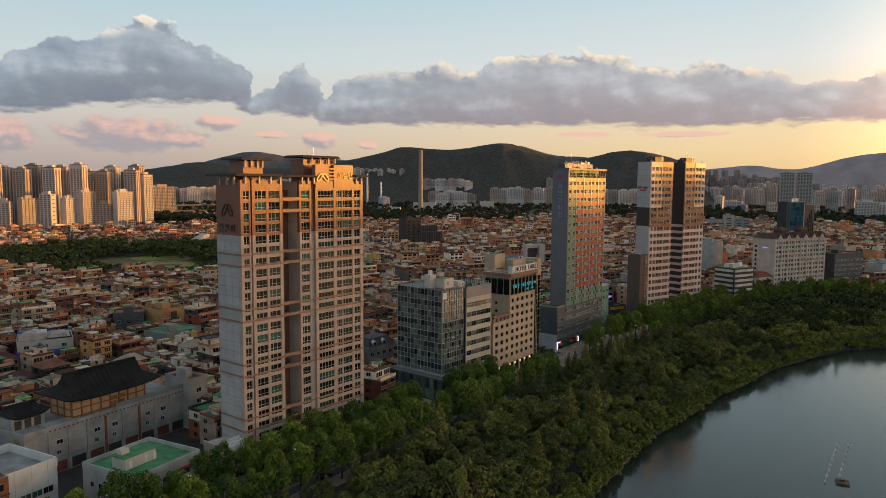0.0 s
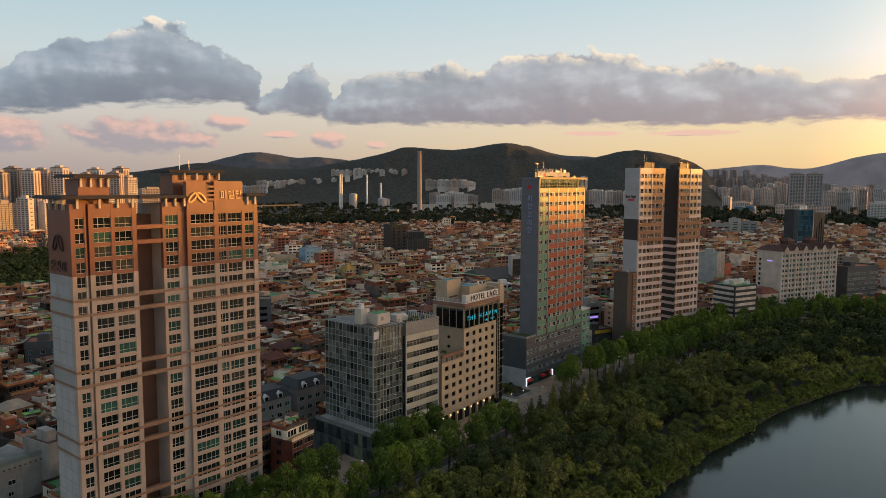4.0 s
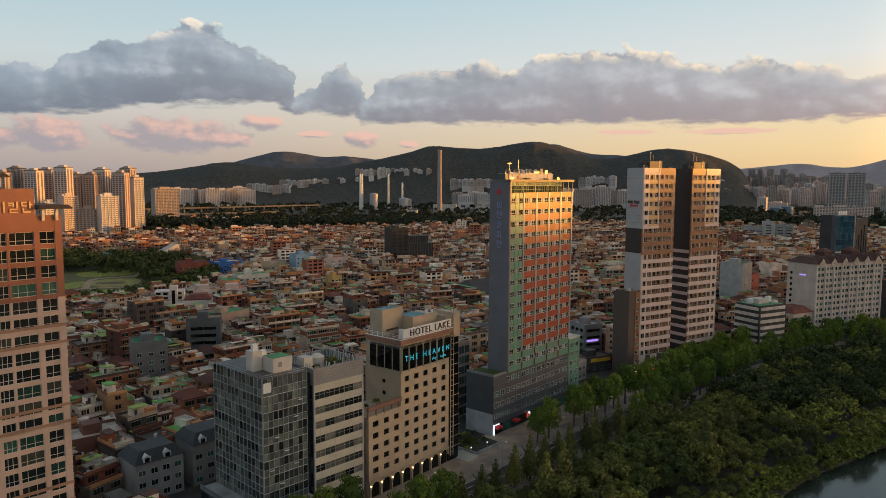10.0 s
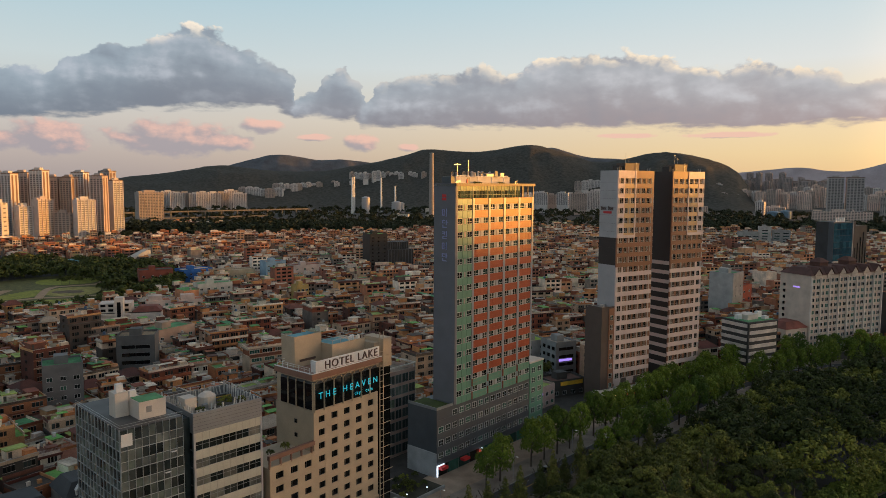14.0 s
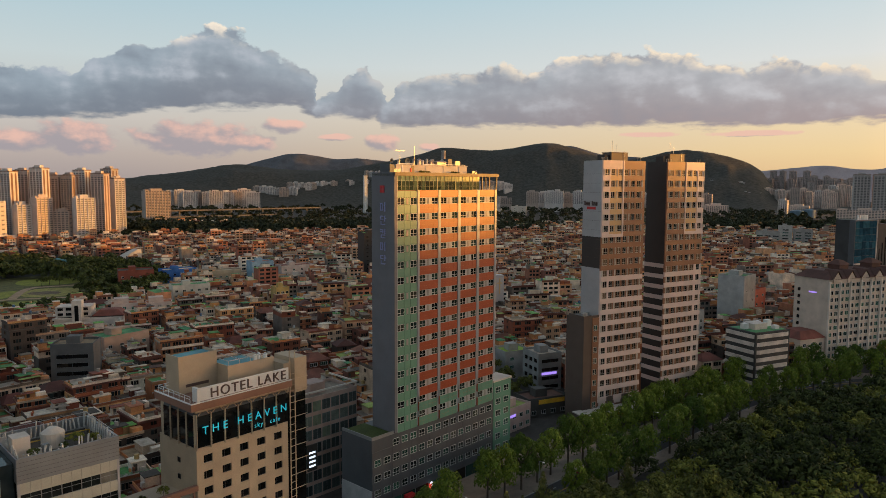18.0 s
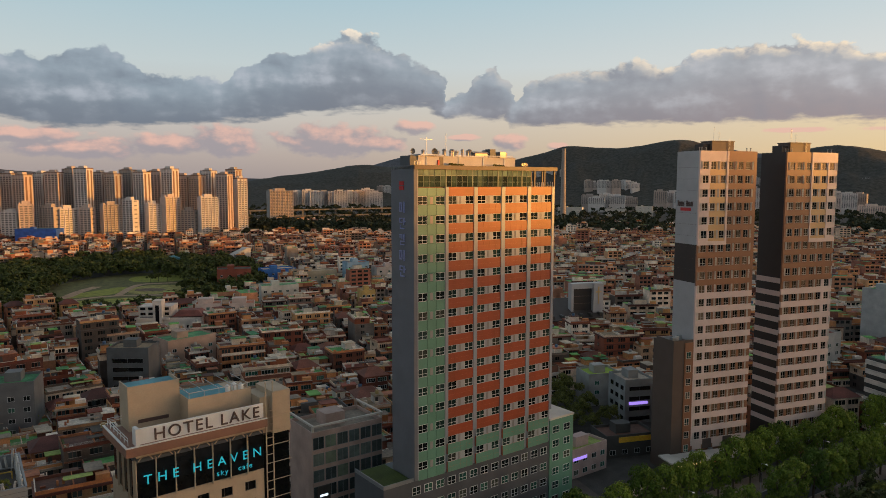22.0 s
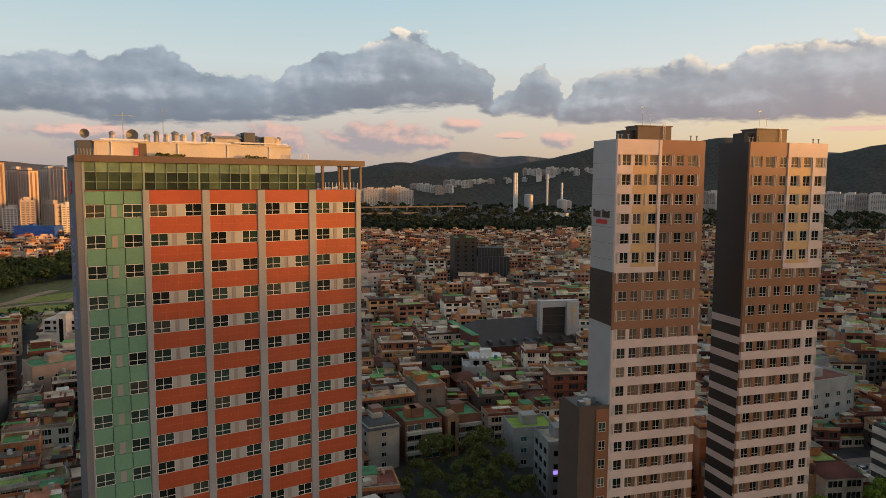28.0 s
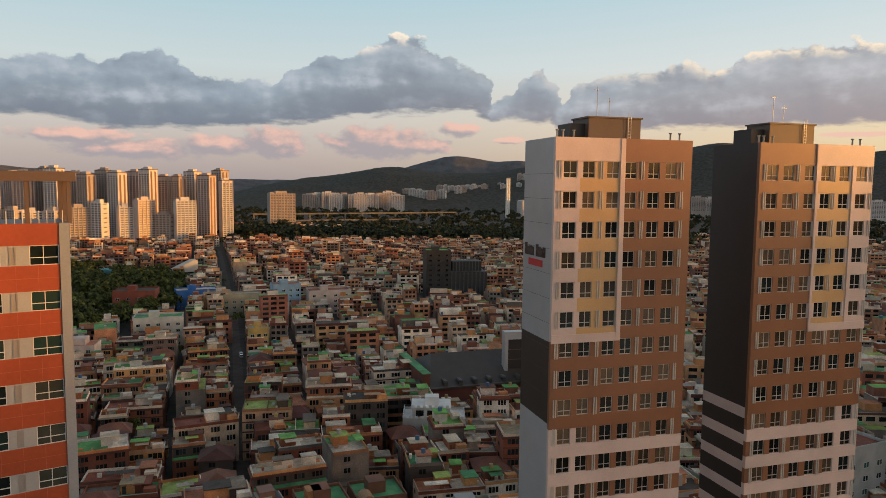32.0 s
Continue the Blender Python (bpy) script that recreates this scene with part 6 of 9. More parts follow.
# Farthest walls: every tint lifted once more for the haze.
PALE_I = mat("hazed_farthest_walls", (0, 0, 0), 0.85, grain=3.5, vary=0.18, stain=0.3, bump=0, tints=[(r * 1.08 + 0.055, g * 1.08 + 0.045, b * 1.08 + 0.038) for r, g, b in HAZED_TINTS], island=True)
GLASS_I = glass("far_house_windows", [(0.012, 0.014, 0.015), (0.02, 0.028, 0.03), (0.04, 0.05, 0.05), (0.015, 0.015, 0.015)], 0.15, True)
SLAB = mat("pale_concrete_slab", (0.40, 0.36, 0.32), 0.85, vary=0.1, stain=0.3)


def alley_x(a, y):
    """The line of the alley that crosses y = 400 at x = a."""
    s = max(-0.34, min(0.34, -0.16 + 0.188 * (a - 200) / 110))
    return a + s * (min(y, 650) - 400), math.degrees(math.atan(s))


def front_y(x):
    return road_y(x) + 13


def quad_hit(x, y, cx, cy, rx, ry, turn=0.0):
    c, s = math.cos(radians(turn)), math.sin(radians(turn))
    u, v = (x - cx) * c + (y - cy) * s, -(x - cx) * s + (y - cy) * c
    return abs(u) < rx and abs(v) < ry


# what stands on its own lot: middle, half sizes, turn
LOTS = [(89, 190, 33, 17, 14), (160, 213, 24, 17, 12), (205, 222, 27, 15, 17), (272, 243, 34, 17, 15), (352, 257, 30, 15, -5), (385, 256, 18, 14, -2),
        (45, 226, 28, 18, 22), (45, 186, 18, 18, 25), (15, 198, 16, 18, 25), (510, 258, 36, 20, -9), (424, 246, 14, 13, -7), (585, 236, 36, 18, -12), (655, 222, 36, 16, -14),
        (405, 437, 32, 26, 0), (474, 668, 34, 22, -10), (350, 645, 13, 12, 4), (294, 681, 18, 11, 8), (257, 661, 16, 13, -6), (276, 565, 15, 10, 0), (229, 519, 9, 8, -8), (246, 514, 9, 8, -8), (283, 852, 16, 13, 15), (548, 275, 27, 15, -3), (525, 326, 12, 11, 12), (550, 338, 14, 11, 8), (1035, 630, 55, 22, -55), (940, 665, 26, 16, -55), (908, 568, 24, 16, -55), (24, 181, 12, 12, 20), (324, 331, 19, 9, 2), (322, 262, 15, 12, 5), (234, 216, 12, 12, 15), (209, 494, 19, 11, -20), (378, 642, 18, 12, 0), (326, 524, 9, 9, 0), (240, 246, 14, 20, 15), (46, 336, 13, 24, -8), (88, 381, 9, 9, -20), (108, 371, 10, 9, 20), (100, 330, 12, 9, 25), (214, 422, 13, 9, 25), (368, 386, 12, 8, -18), (238, 226, 17, 11, 15), (190, 390, 9, 8, -20), (184, 370, 11, 11, -20), (335, 298, 24, 26, 0), (312, 263, 14, 10, 10), (440, 280, 16, 14, 0), (138, 224, 17, 15, 12), (148, 246, 18, 8, 12)]
PARK = (172, 735, 116, 172)


def taken(x, y):
    if y < front_y(x) + 7:
        return True
    if ((x - PARK[0]) / PARK[2]) ** 2 + ((y - PARK[1]) / PARK[3]) ** 2 < 1.0:
        return True
    if 1165 < y + 0.2 * (x - 340) < 1330 and x < 900:
        return True
    return any(quad_hit(x, y, *lot) for lot in LOTS)


def house_plan(rng, wide=False):
    """The measures of one house; wide: one that fills the lot from alley to alley."""
    kind = rng.random()
    floors = 3 if kind < 0.5 else (2 if kind < 0.82 else 4)
    if rng.random() < 0.05:
        floors = 5
    return dict(w=rng.uniform(17.0, 18.6) if wide else rng.uniform(8.0, 10.2), d=rng.uniform(7.8, 9.6), floors=floors, fh=rng.uniform(2.8, 3.1), trim=rng.random() < 0.5,
                hut=rng.random() < 0.85, hx=rng.choice((0.08, 0.5, 0.3)), hy=rng.uniform(0.3, 0.5), tank=rng.random() < 0.35, slab=rng.random() < 0.55, pitched=rng.random() < (0.05 if wide else 0.14), ext=rng.random(), step=rng.random() < 0.4, bits=[rng.random() for _ in range(8)])


def house_parts(p):
    """The parts of a house as (name, maker of a Solid, kind of surface)."""
    w, d, h = p["w"], p["d"], p["floors"] * p["fh"]
    d0 = d
    x0, x1, y0, y1 = -w / 2, w / 2, -d / 2, d / 2
    out = [("wall", Solid().box(x0, x1, y0, y1, 0, h), "wall")]
    if p["step"] and not p["pitched"]:        # a set-back top floor with a terrace in front
        out = [("wall", Solid().box(x0, x1, y0, y1, 0, h - p["fh"]), "wall"), ("terrace", Solid().box(x0 + 0.1, x1 - 0.1, y0 + 0.1, y0 + 2.2, h - p["fh"], h - p["fh"] + 0.1), "deck"),
               ("terrace_wall", Solid().box(x0, x1, y0 - 0.1, y0 + 0.12, h - p["fh"], h - p["fh"] + 1.0), "hut")]
        y0 += 2.2
        d -= 2.2
        out.append(("upper_wall", Solid().box(x0 + 0.3, x1 - 0.3, y0, y1, h - p["fh"], h), "wall"))
    if p["pitched"]:
        s = Solid().box(x0 - 0.5, x1 + 0.5, y0 - 0.5, y1 + 0.5, h, h + 0.2)
        n = len(s.v)
        s.v += [(x0 - 0.5, y0 - 0.5, h + 0.2), (x1 + 0.5, y0 - 0.5, h + 0.2), (x1 + 0.5, y1 + 0.5, h + 0.2), (x0 - 0.5, y1 + 0.5, h + 0.2), (x0 + w * 0.3, 0, h + 2.6), (x1 - w * 0.3, 0, h + 2.6)]
        s.f += [(n, n + 1, n + 5, n + 4), (n + 1, n + 2, n + 5), (n + 2, n + 3, n + 4, n + 5), (n + 3, n, n + 4)]
        s.i += [0] * 4
        out.append(("roof", s, "trim"))
        return out, h
    if p["trim"]:
        s = Solid()
        for a, b, c, e in ((x0 - 0.45, x1 + 0.45, y0 - 0.45, y0), (x0 - 0.45, x1 + 0.45, y1, y1 + 0.45), (x0 - 0.45, x0, y0, y1), (x1, x1 + 0.45, y0, y1)):
            s.box(a, b, c, e, h - 0.55, h + 0.05)
        out.append(("roof_edge", s, "trim"))
    s = Solid()
    t, ph = 0.22, 0.85
    s.box(x0, x1, y0, y0 + t, h, h + ph).box(x0, x1, y1 - t, y1, h, h + ph).box(x0, x0 + t, y0 + t, y1 - t, h, h + ph).box(x1 - t, x1, y0 + t, y1 - t, h, h + ph)
    out.append(("parapet", s, "hut" if p["trim"] else "wall"))
    out.append(("roof_deck", Solid().box(x0 + t, x1 - t, y0 + t, y1 - t, h, h + 0.12), "deck"))
    if p["hut"]:
        hx, hy = x0 + w * p["hx"], y0 + d * p["hy"]
        hw, hd = min(w, 11) * (0.32 + 0.2 * p["ext"]), d * 0.42
        out.append(("stair_hut", Solid().box(hx, hx + hw, hy, hy + hd, h + 0.12, h + 2.5), "hut"))
        out.append(("hut_roof", Solid().box(hx - 0.25, hx + hw + 0.25, hy - 0.35, hy + hd + 0.2, h + 2.5, h + 2.72), "deck"))
        out.append(("hut_door", Solid().box(hx + 0.4, hx + 1.3, hy - 0.05, hy, h + 0.15, h + 2.1), "dark"))
        if p["tank"]:
            out.append(("water_tank", Solid().tube(hx + hw * 0.5, hy + hd * 0.5, h + 2.72, h + 3.9, 0.65, 0.6, 8), "tank"))
    b = p["bits"]
    if w > 14:        # a second hut, a wall between two roof terraces
        out.append(("terrace_divider", Solid().box(-0.1, 0.1, y0 + t, y1 - t, h + 0.12, h + 0.9), "hut"))
        out.append(("second_hut", Solid().box(x1 - 4.4 - b[1], x1 - 1.0 - b[1], y0 + 2.6, y1 - 1.2, h + 0.12, h + 2.3), "wall"))
        out.append(("second_hut_roof", Solid().box(x1 - 4.7 - b[1], x1 - 0.7 - b[1], y0 + 2.2, y1 - 1.0, h + 2.3, h + 2.5), "deck"))
    if b[1] < 0.6:
        for f in range(1, p["floors"]):
            z = f * p["fh"]
            out.append(("floor_band", Solid().box(x0 - 0.12, x1 + 0.12, -d0 / 2 - 0.14, -d0 / 2, z - 0.32, z + 0.06), "pale" if b[3] < 0.3 else "trim"))
    if b[0] < 0.6:
        out.append(("air_conditioner", Solid().box(x0 + 0.5 + 3 * b[1], x0 + 1.4 + 3 * b[1], y0 + 0.5, y0 + 1.0, h + 0.12, h + 0.95), "pale"))
    if b[2] < 0.5:
        out.append(("awning", Solid().box(x0 + w * 0.45 * b[3], x0 + w * (0.35 + 0.5 * b[3]), y0 + 0.3, y0 + 2.6, h + 2.1, h + 2.2), "deck"))
    if b[4] < 0.55:
        out.append(("planter", Solid().box(x0 + 0.4, x0 + 0.9, y0 + 1.5, y1 - 1 - 2 * b[5], h + 0.12, h + 0.7), "leaf"))
    if b[6] < 0.45:
        out.append(("low_tank", Solid().box(x1 - 2.0 - 2 * b[7], x1 - 0.8 - 2 * b[7], y1 - 1.6, y1 - 0.5, h + 0.12, h + 1.3), "tank"))
    if b[5] < 0.6:
        out.append(("parapet_cap", Solid().box(x0 - 0.06, x1 + 0.06, y0 - 0.06, y0 + t + 0.06, h + ph, h + ph + 0.1), "pale"))
    rr = random.Random(int(b[0] * 1e6))
    # a second coating on part of the roof, rails, crates and boxes
    cut = x0 + t + (w - 2 * t) * rr.uniform(0.35, 0.65)
    if b[3] < 0.7:
        out.append(("roof_coating", Solid().box(x0 + t, cut, y0 + t, y1 - t, h + 0.12, h + 0.16) if b[5] < 0.5 else Solid().box(cut, x1 - t, y0 + t, y1 - t, h + 0.12, h + 0.16), "deck"))
    s = Solid()
    for _ in range(4):
        u, v = rr.uniform(x0 + 0.4, x1 - 1.4), rr.uniform(y0 + 0.4, y1 - 1.2)
        s.box(u, u + rr.uniform(0.4, 1.3), v, v + rr.uniform(0.4, 0.9), h + 0.16, h + rr.uniform(0.5, 1.5))
    out.append(("roof_boxes", s, "hut"))
    if b[7] < 0.6:
        s = Solid()
        for q in range(3):
            s.box(x0 + 0.1, x1 - 0.1, y0 + 0.03, y0 + 0.08, h + ph + 0.22 + 0.24 * q, h + ph + 0.27 + 0.24 * q)
        out.append(("roof_rail", s, "pale"))
    if p["ext"] > 0.55:
        out.append(("roof_shed", Solid().box(x1 - 3.2, x1 - 0.3, y0 + 0.4, y0 + 2.4, h + 0.12, h + 1.9), "hut"))
    if p["slab"]:
        for f in range(1, p["floors"]):
            z = f * p["fh"]
            ledge = [(y0, z - 0.12), (y0, z + 0.02), (y0 - 1.0, z + 0.02), (y0 - 1.0, z + 0.95), (y0 - 1.1, z + 0.95), (y0 - 1.1, z - 0.12)]
            out.append(("balcony", Solid().prism_x(ledge, x0 + 0.3, x1 - 0.3), "wall" if b[7] < 0.65 else "hut"))
    return out, h


def house_windows(p):
    """Where windows sit: x, y, z, width, height, turn."""
    w, d = p["w"], p["d"]
    res = []
    for f in range(p["floors"]):
        z = f * p["fh"] + 0.95
        n = max(2, int(w / 4.4))
        ww = round(w / n * (0.78 if p["slab"] else 0.6), 1)
        y = -d / 2 - 0.06
        if p["step"] and not p["pitched"] and f == p["floors"] - 1:
            y += 2.2
        for i in range(n):
            res.append((-w / 2 + w * (i + 0.5) / n - ww / 2, y, z - 0.1, ww, 1.55, 0))
        res.append((-w / 2 - 0.06, -d / 2 + d * 0.5, z + 0.1, 1.9, 1.3, -90))
        res.append((w / 2 + 0.06, -d / 2 + d * 0.4, z + 0.1, 1.9, 1.3, 90))
    return res


SURF = {"wall": WALL, "deck": DECK, "hut": HUT, "trim": TRIM, "tank": TANK, "dark": DARK_FRAME, "pale": SLAB, "leaf": LEAF_DARK}
SURF_I = ["wall", "deck", "hut", "trim", "tank", "dark", "glass", "pale", "leaf", "near_wall", "far_wall"]
hrng = random.Random(11)
PROTOS = []


def near_house(p, m):
    """A house as a thing of its own."""
    h = new("house")
    h.empty_display_size = 0.5
    roof = "a tiled hip roof" if p["pitched"] else "a coated flat roof and a roof hut"
    tagged(h, f"{('small', 'low', 'four-storey', 'five-storey')[max(0, p['floors'] - 2)]} brick house with {roof}", "house", "houses of the old quarter")
    for name, s, surf in house_parts(p)[0]:
        link(name, s.mesh(name, SURF[surf]), h)
    for x, y, z, w, hh, turn in house_windows(p):
        if turn:
            continue
        window(h, x, z, w, hh, y, ((0.25, 0.5, 0.75), ()) if w > 2.6 else ((0.5,), ()), WHITE_FRAME if p["bits"][2] < 0.5 else GREY_FRAME, WIN, 0.08, 0.1, turn, True)
    h.matrix_basis = m
    return h


# lots along the alleys
far = Solid()
near_count = 0
CELLS = []
for i in range(-24, 92):
    a = 310 + 22 * i
    for side, off in ((0, 7.8 if i in (0, -5) else 5.6), (1, 14.2 if i in (-1, -6) else 16.4)):
        y = 150.0
        row = 0
        while y < 1440:
            y += 10.0 if row % 8 else 15.0
            row += 1
            cx, turn = alley_x(a + off, y)
            if y > 1165:
                cx, turn = cx + 7 * math.sin(row), 6 * math.sin(cx)
            rad, ang = math.hypot(cx, y), math.degrees(math.atan2(y, cx))
            if not (12 < ang < 112) or rad > 1470 or taken(cx, y):
                continue
            wide = random.Random(977 * i + row).random() < 0.27 and y < 1165
            if wide:
                if side:
                    continue
                cx, turn = alley_x(a + 11, y)
                if taken(cx, y):
                    continue
            if hrng.random() < 0.035:
                continue
            main = i in (0, -5) and not side or i in (-1, -6) and side
            CELLS.append((cx + (0 if main else hrng.uniform(-0.9, 0.9)), y + hrng.uniform(-1.2, 1.2), -turn + hrng.uniform(-7, 7) + (90 if hrng.random() < 0.12 and not wide else 0), rad, wide))
for a in (310, 200):
    ys = list(range(int(front_y(a)) + 4, 1100, 20))
    v = [(alley_x(a, y)[0] + o, y, z) for y in ys for o in (-2.1, 2.1) for z in (0.08, -0.1)]
    f = [q for k in range(0, 4 * len(ys) - 4, 4) for q in ((k, k + 4, k + 6, k + 2)[::-1], (k, k + 1, k + 5, k + 4), (k + 2, k + 6, k + 7, k + 3))]
    tagged(link("alley", mesh_of("alley", v, f, mat("worn_brown_asphalt", (0.085, 0.066, 0.054), 0.9, vary=0.15, stain=0.3, bump=0.2))), "narrow worn asphalt lane between the houses", "road", kind="structure")
near_cells = sorted((c for c in CELLS if c[1] < 520 and c[0] < 520), key=lambda c: math.hypot(c[0] - 250, c[1] - 330))[:40]
near_set = set(near_cells)
for k in range(18):
    PROTOS.append(house_plan(hrng, k > 10))
made = {}
for k, c in enumerate(near_cells):
    q = 11 + k % 7 if c[4] else k % 11
    m = pose(c[0], c[1], 0, 0, 0, c[2])
    if q in made:
        copy_thing(made[q], m)
    else:
        made[q] = near_house(PROTOS[q], m)


SKIP = [(), ("hut_door", "low_tank", "air_conditioner", "terrace_wall", "planter", "roof_rail"), ("hut_door", "roof_shed", "low_tank", "air_conditioner", "terrace_wall", "planter", "balcony", "parapet", "roof_edge", "terrace", "parapet_cap", "awning")]


def add_far(x, y, turn, p, detail):
    c, s = math.cos(radians(turn)), math.sin(radians(turn))
    parts, h = house_parts(p)
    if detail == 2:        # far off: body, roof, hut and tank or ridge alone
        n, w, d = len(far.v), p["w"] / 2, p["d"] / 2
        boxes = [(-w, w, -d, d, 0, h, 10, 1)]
        if p["hut"] or p["pitched"]:
            hx, hy = -w + p["w"] * p["hx"], -d + p["d"] * p["hy"]
            boxes.append((hx, hx + w * 0.8, hy, hy + d * 0.9, h, h + 2.6, 2, 1 if p["ext"] < 0.7 else 7))
        if p["trim"]:
            boxes.append((-w - 0.3, w + 0.3, -d - 0.3, -d, h - 0.4, h + 0.9, 3, 3))
        else:
            boxes.append((-w, w, -d - 0.1, -d + 0.2, h, h + 0.8, 2, 7))
        b = p["bits"]
        if b[0] < 0.7:        # a shed, a tank and an awning on the roof
            boxes.append((w - 3.2 - b[1], w - 0.6, -d + 0.5 + b[2], -d + 2.4 + b[2], h, h + 1.4 + b[3], 2, 1))
        if b[4] < 0.6:
            boxes.append((-w + 0.5 + 2 * b[5], -w + 1.7 + 2 * b[5], -0.6, 0.6, h, h + 1.5, 4, 4))
        if b[6] < 0.5:
            boxes.append((-w * 0.6, w * (0.1 + 0.5 * b[7]), -d, -d + 2.4, h - p["fh"] * 1.02, h - p["fh"] + 0.12, 7, 1))
        if b[2] < 0.35:        # a stepped upper floor
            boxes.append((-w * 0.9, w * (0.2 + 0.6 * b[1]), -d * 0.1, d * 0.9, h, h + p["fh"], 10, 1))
        for f in range(p["floors"]):
            n, z = len(far.v), f * p["fh"] + 0.9
            for u in (-0.85, -0.25, 0.35):
                n = len(far.v)
                far.v += [(x + vx * c + (d + 0.08) * s, y + vx * s - (d + 0.08) * c, vz) for vx, vz in ((w * u, z), (w * (u + 0.42), z), (w * (u + 0.42), z + 1.5), (w * u, z + 1.5))]
                far.f.append((n, n + 1, n + 2, n + 3))
                far.i.append(6)
        for bx0, bx1, by0, by1, bz0, bz1, side_i, top_i in boxes:
            n = len(far.v)
            far.v += [(x + vx * c - vy * s, y + vx * s + vy * c, vz) for vx, vy, vz in box_verts(bx0, bx1, by0, by1, bz0, bz1)] 
            far.v += [far.v[n + q] for q in (4, 5, 6, 7)]
            far.f += [(n + 8, n + 9, n + 10, n + 11)] + [tuple(n + q for q in f) for f in BOX_FACES[2:]]
            far.i += [top_i] + [side_i] * 4
        return
    solids = [(so, SURF_I.index(surf)) for name, so, surf in parts if name not in SKIP[detail]]
    if detail < 2:
        g, pale = Solid(), Solid()
        for wx, wy, wz, ww, wh, wturn in house_windows(p):
            if detail and wturn > 0:
                continue
            cuts = 3 if ww > 2.4 else 2
            for q in range(cuts):        # panes between mullions
                a, b = ww * q / cuts + 0.09, ww * (q + 1) / cuts - 0.09
                if wturn == 0:
                    ring = ((wx + a, wy, wz), (wx + b, wy, wz), (wx + b, wy, wz + wh), (wx + a, wy, wz + wh))
                elif wturn == -90:
                    ring = ((wx, wy + b, wz), (wx, wy + a, wz), (wx, wy + a, wz + wh), (wx, wy + b, wz + wh))
                else:
                    ring = ((wx, wy + a, wz), (wx, wy + b, wz), (wx, wy + b, wz + wh), (wx, wy + a, wz + wh))
                n = len(g.v)
                g.v += ring
                g.f.append((n, n + 1, n + 2, n + 3))
                g.i.append(0)
            if wturn == 0 and detail == 0:
                pale.box(wx - 0.1, wx + ww + 0.1, wy + 0.02, wy + 0.06, wz - 0.12, wz)
                pale.box(wx - 0.1, wx + ww + 0.1, wy + 0.02, wy + 0.06, wz + wh, wz + wh + 0.1)
        solids += [(g, 6), (pale, 7)]
    if detail == 0:
        solids = [(so, 9 if i == 0 else i) for so, i in solids]
    for so, i in solids:
        n = len(far.v)
        far.v += [(x + vx * c - vy * s, y + vx * s + vy * c, vz) for vx, vy, vz in so.v]
        far.f += [tuple(n + q for q in f) for f in (so.f if i == 6 or len(so.f) % 6 else [q for k, q in enumerate(so.f) if k % 6])]
        far.i += [i] * (len(far.f) - len(far.i))


for c in CELLS:
    if c not in near_set:
        p = house_plan(hrng, c[4])
        if hrng.random() < 0.09 and not c[4]:
            p.update(w=p["w"] * 1.6, d=p["d"] * 1.2, floors=p["floors"] + 2, pitched=False, slab=False)
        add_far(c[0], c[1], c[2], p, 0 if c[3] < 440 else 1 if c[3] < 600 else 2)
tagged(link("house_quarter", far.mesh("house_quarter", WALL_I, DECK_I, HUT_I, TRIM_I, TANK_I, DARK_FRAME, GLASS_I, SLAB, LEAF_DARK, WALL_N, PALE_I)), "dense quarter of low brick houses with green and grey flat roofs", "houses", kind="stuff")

# ---- landmarks among and beyond the houses ----
def block(name, x, y, turn, w, d, h, wall, label, category, floor=3.5, bay=4.8, win=(1.9, 1.5), frame_m=None, pane_m=None, roof=None, sides=True, group="", parapet=0.9, base=0.0):
    """A plain mid-rise block with windows, floor lines, parapet and a stair head."""
    t = empty(name, x, y, base, turn, label, category, group)
    pbox("body", t, wall, 0, w, 0, d, 0, h)
    n, floors = max(1, int(w / bay)), int(h / floor)
    for f in range(floors):
        z = f * floor + 0.9
        for i in range(n):
            window(t, (i + 0.5) * w / n - win[0] / 2, z, win[0], win[1], -0.06, ((0.5,), ()), frame_m or WHITE_FRAME, pane_m or WIN, 0.07, 0.1, 0, True)
    for a, b, c, e in ((0, w, 0, 0.25), (0, w, d - 0.25, d), (0, 0.25, 0.25, d - 0.25), (w - 0.25, w, 0.25, d - 0.25)):
        pbox("parapet", t, wall, a, b, c, e, h, h + parapet)
    pbox("roof_deck", t, roof or DECK, 0.25, w - 0.25, 0.25, d - 0.25, h, h + 0.1)
    pbox("stair_head", t, wall, w * 0.3, w * 0.3 + min(5, w * 0.35), d * 0.35, d * 0.75, h + 0.1, h + 3.0)
    return t


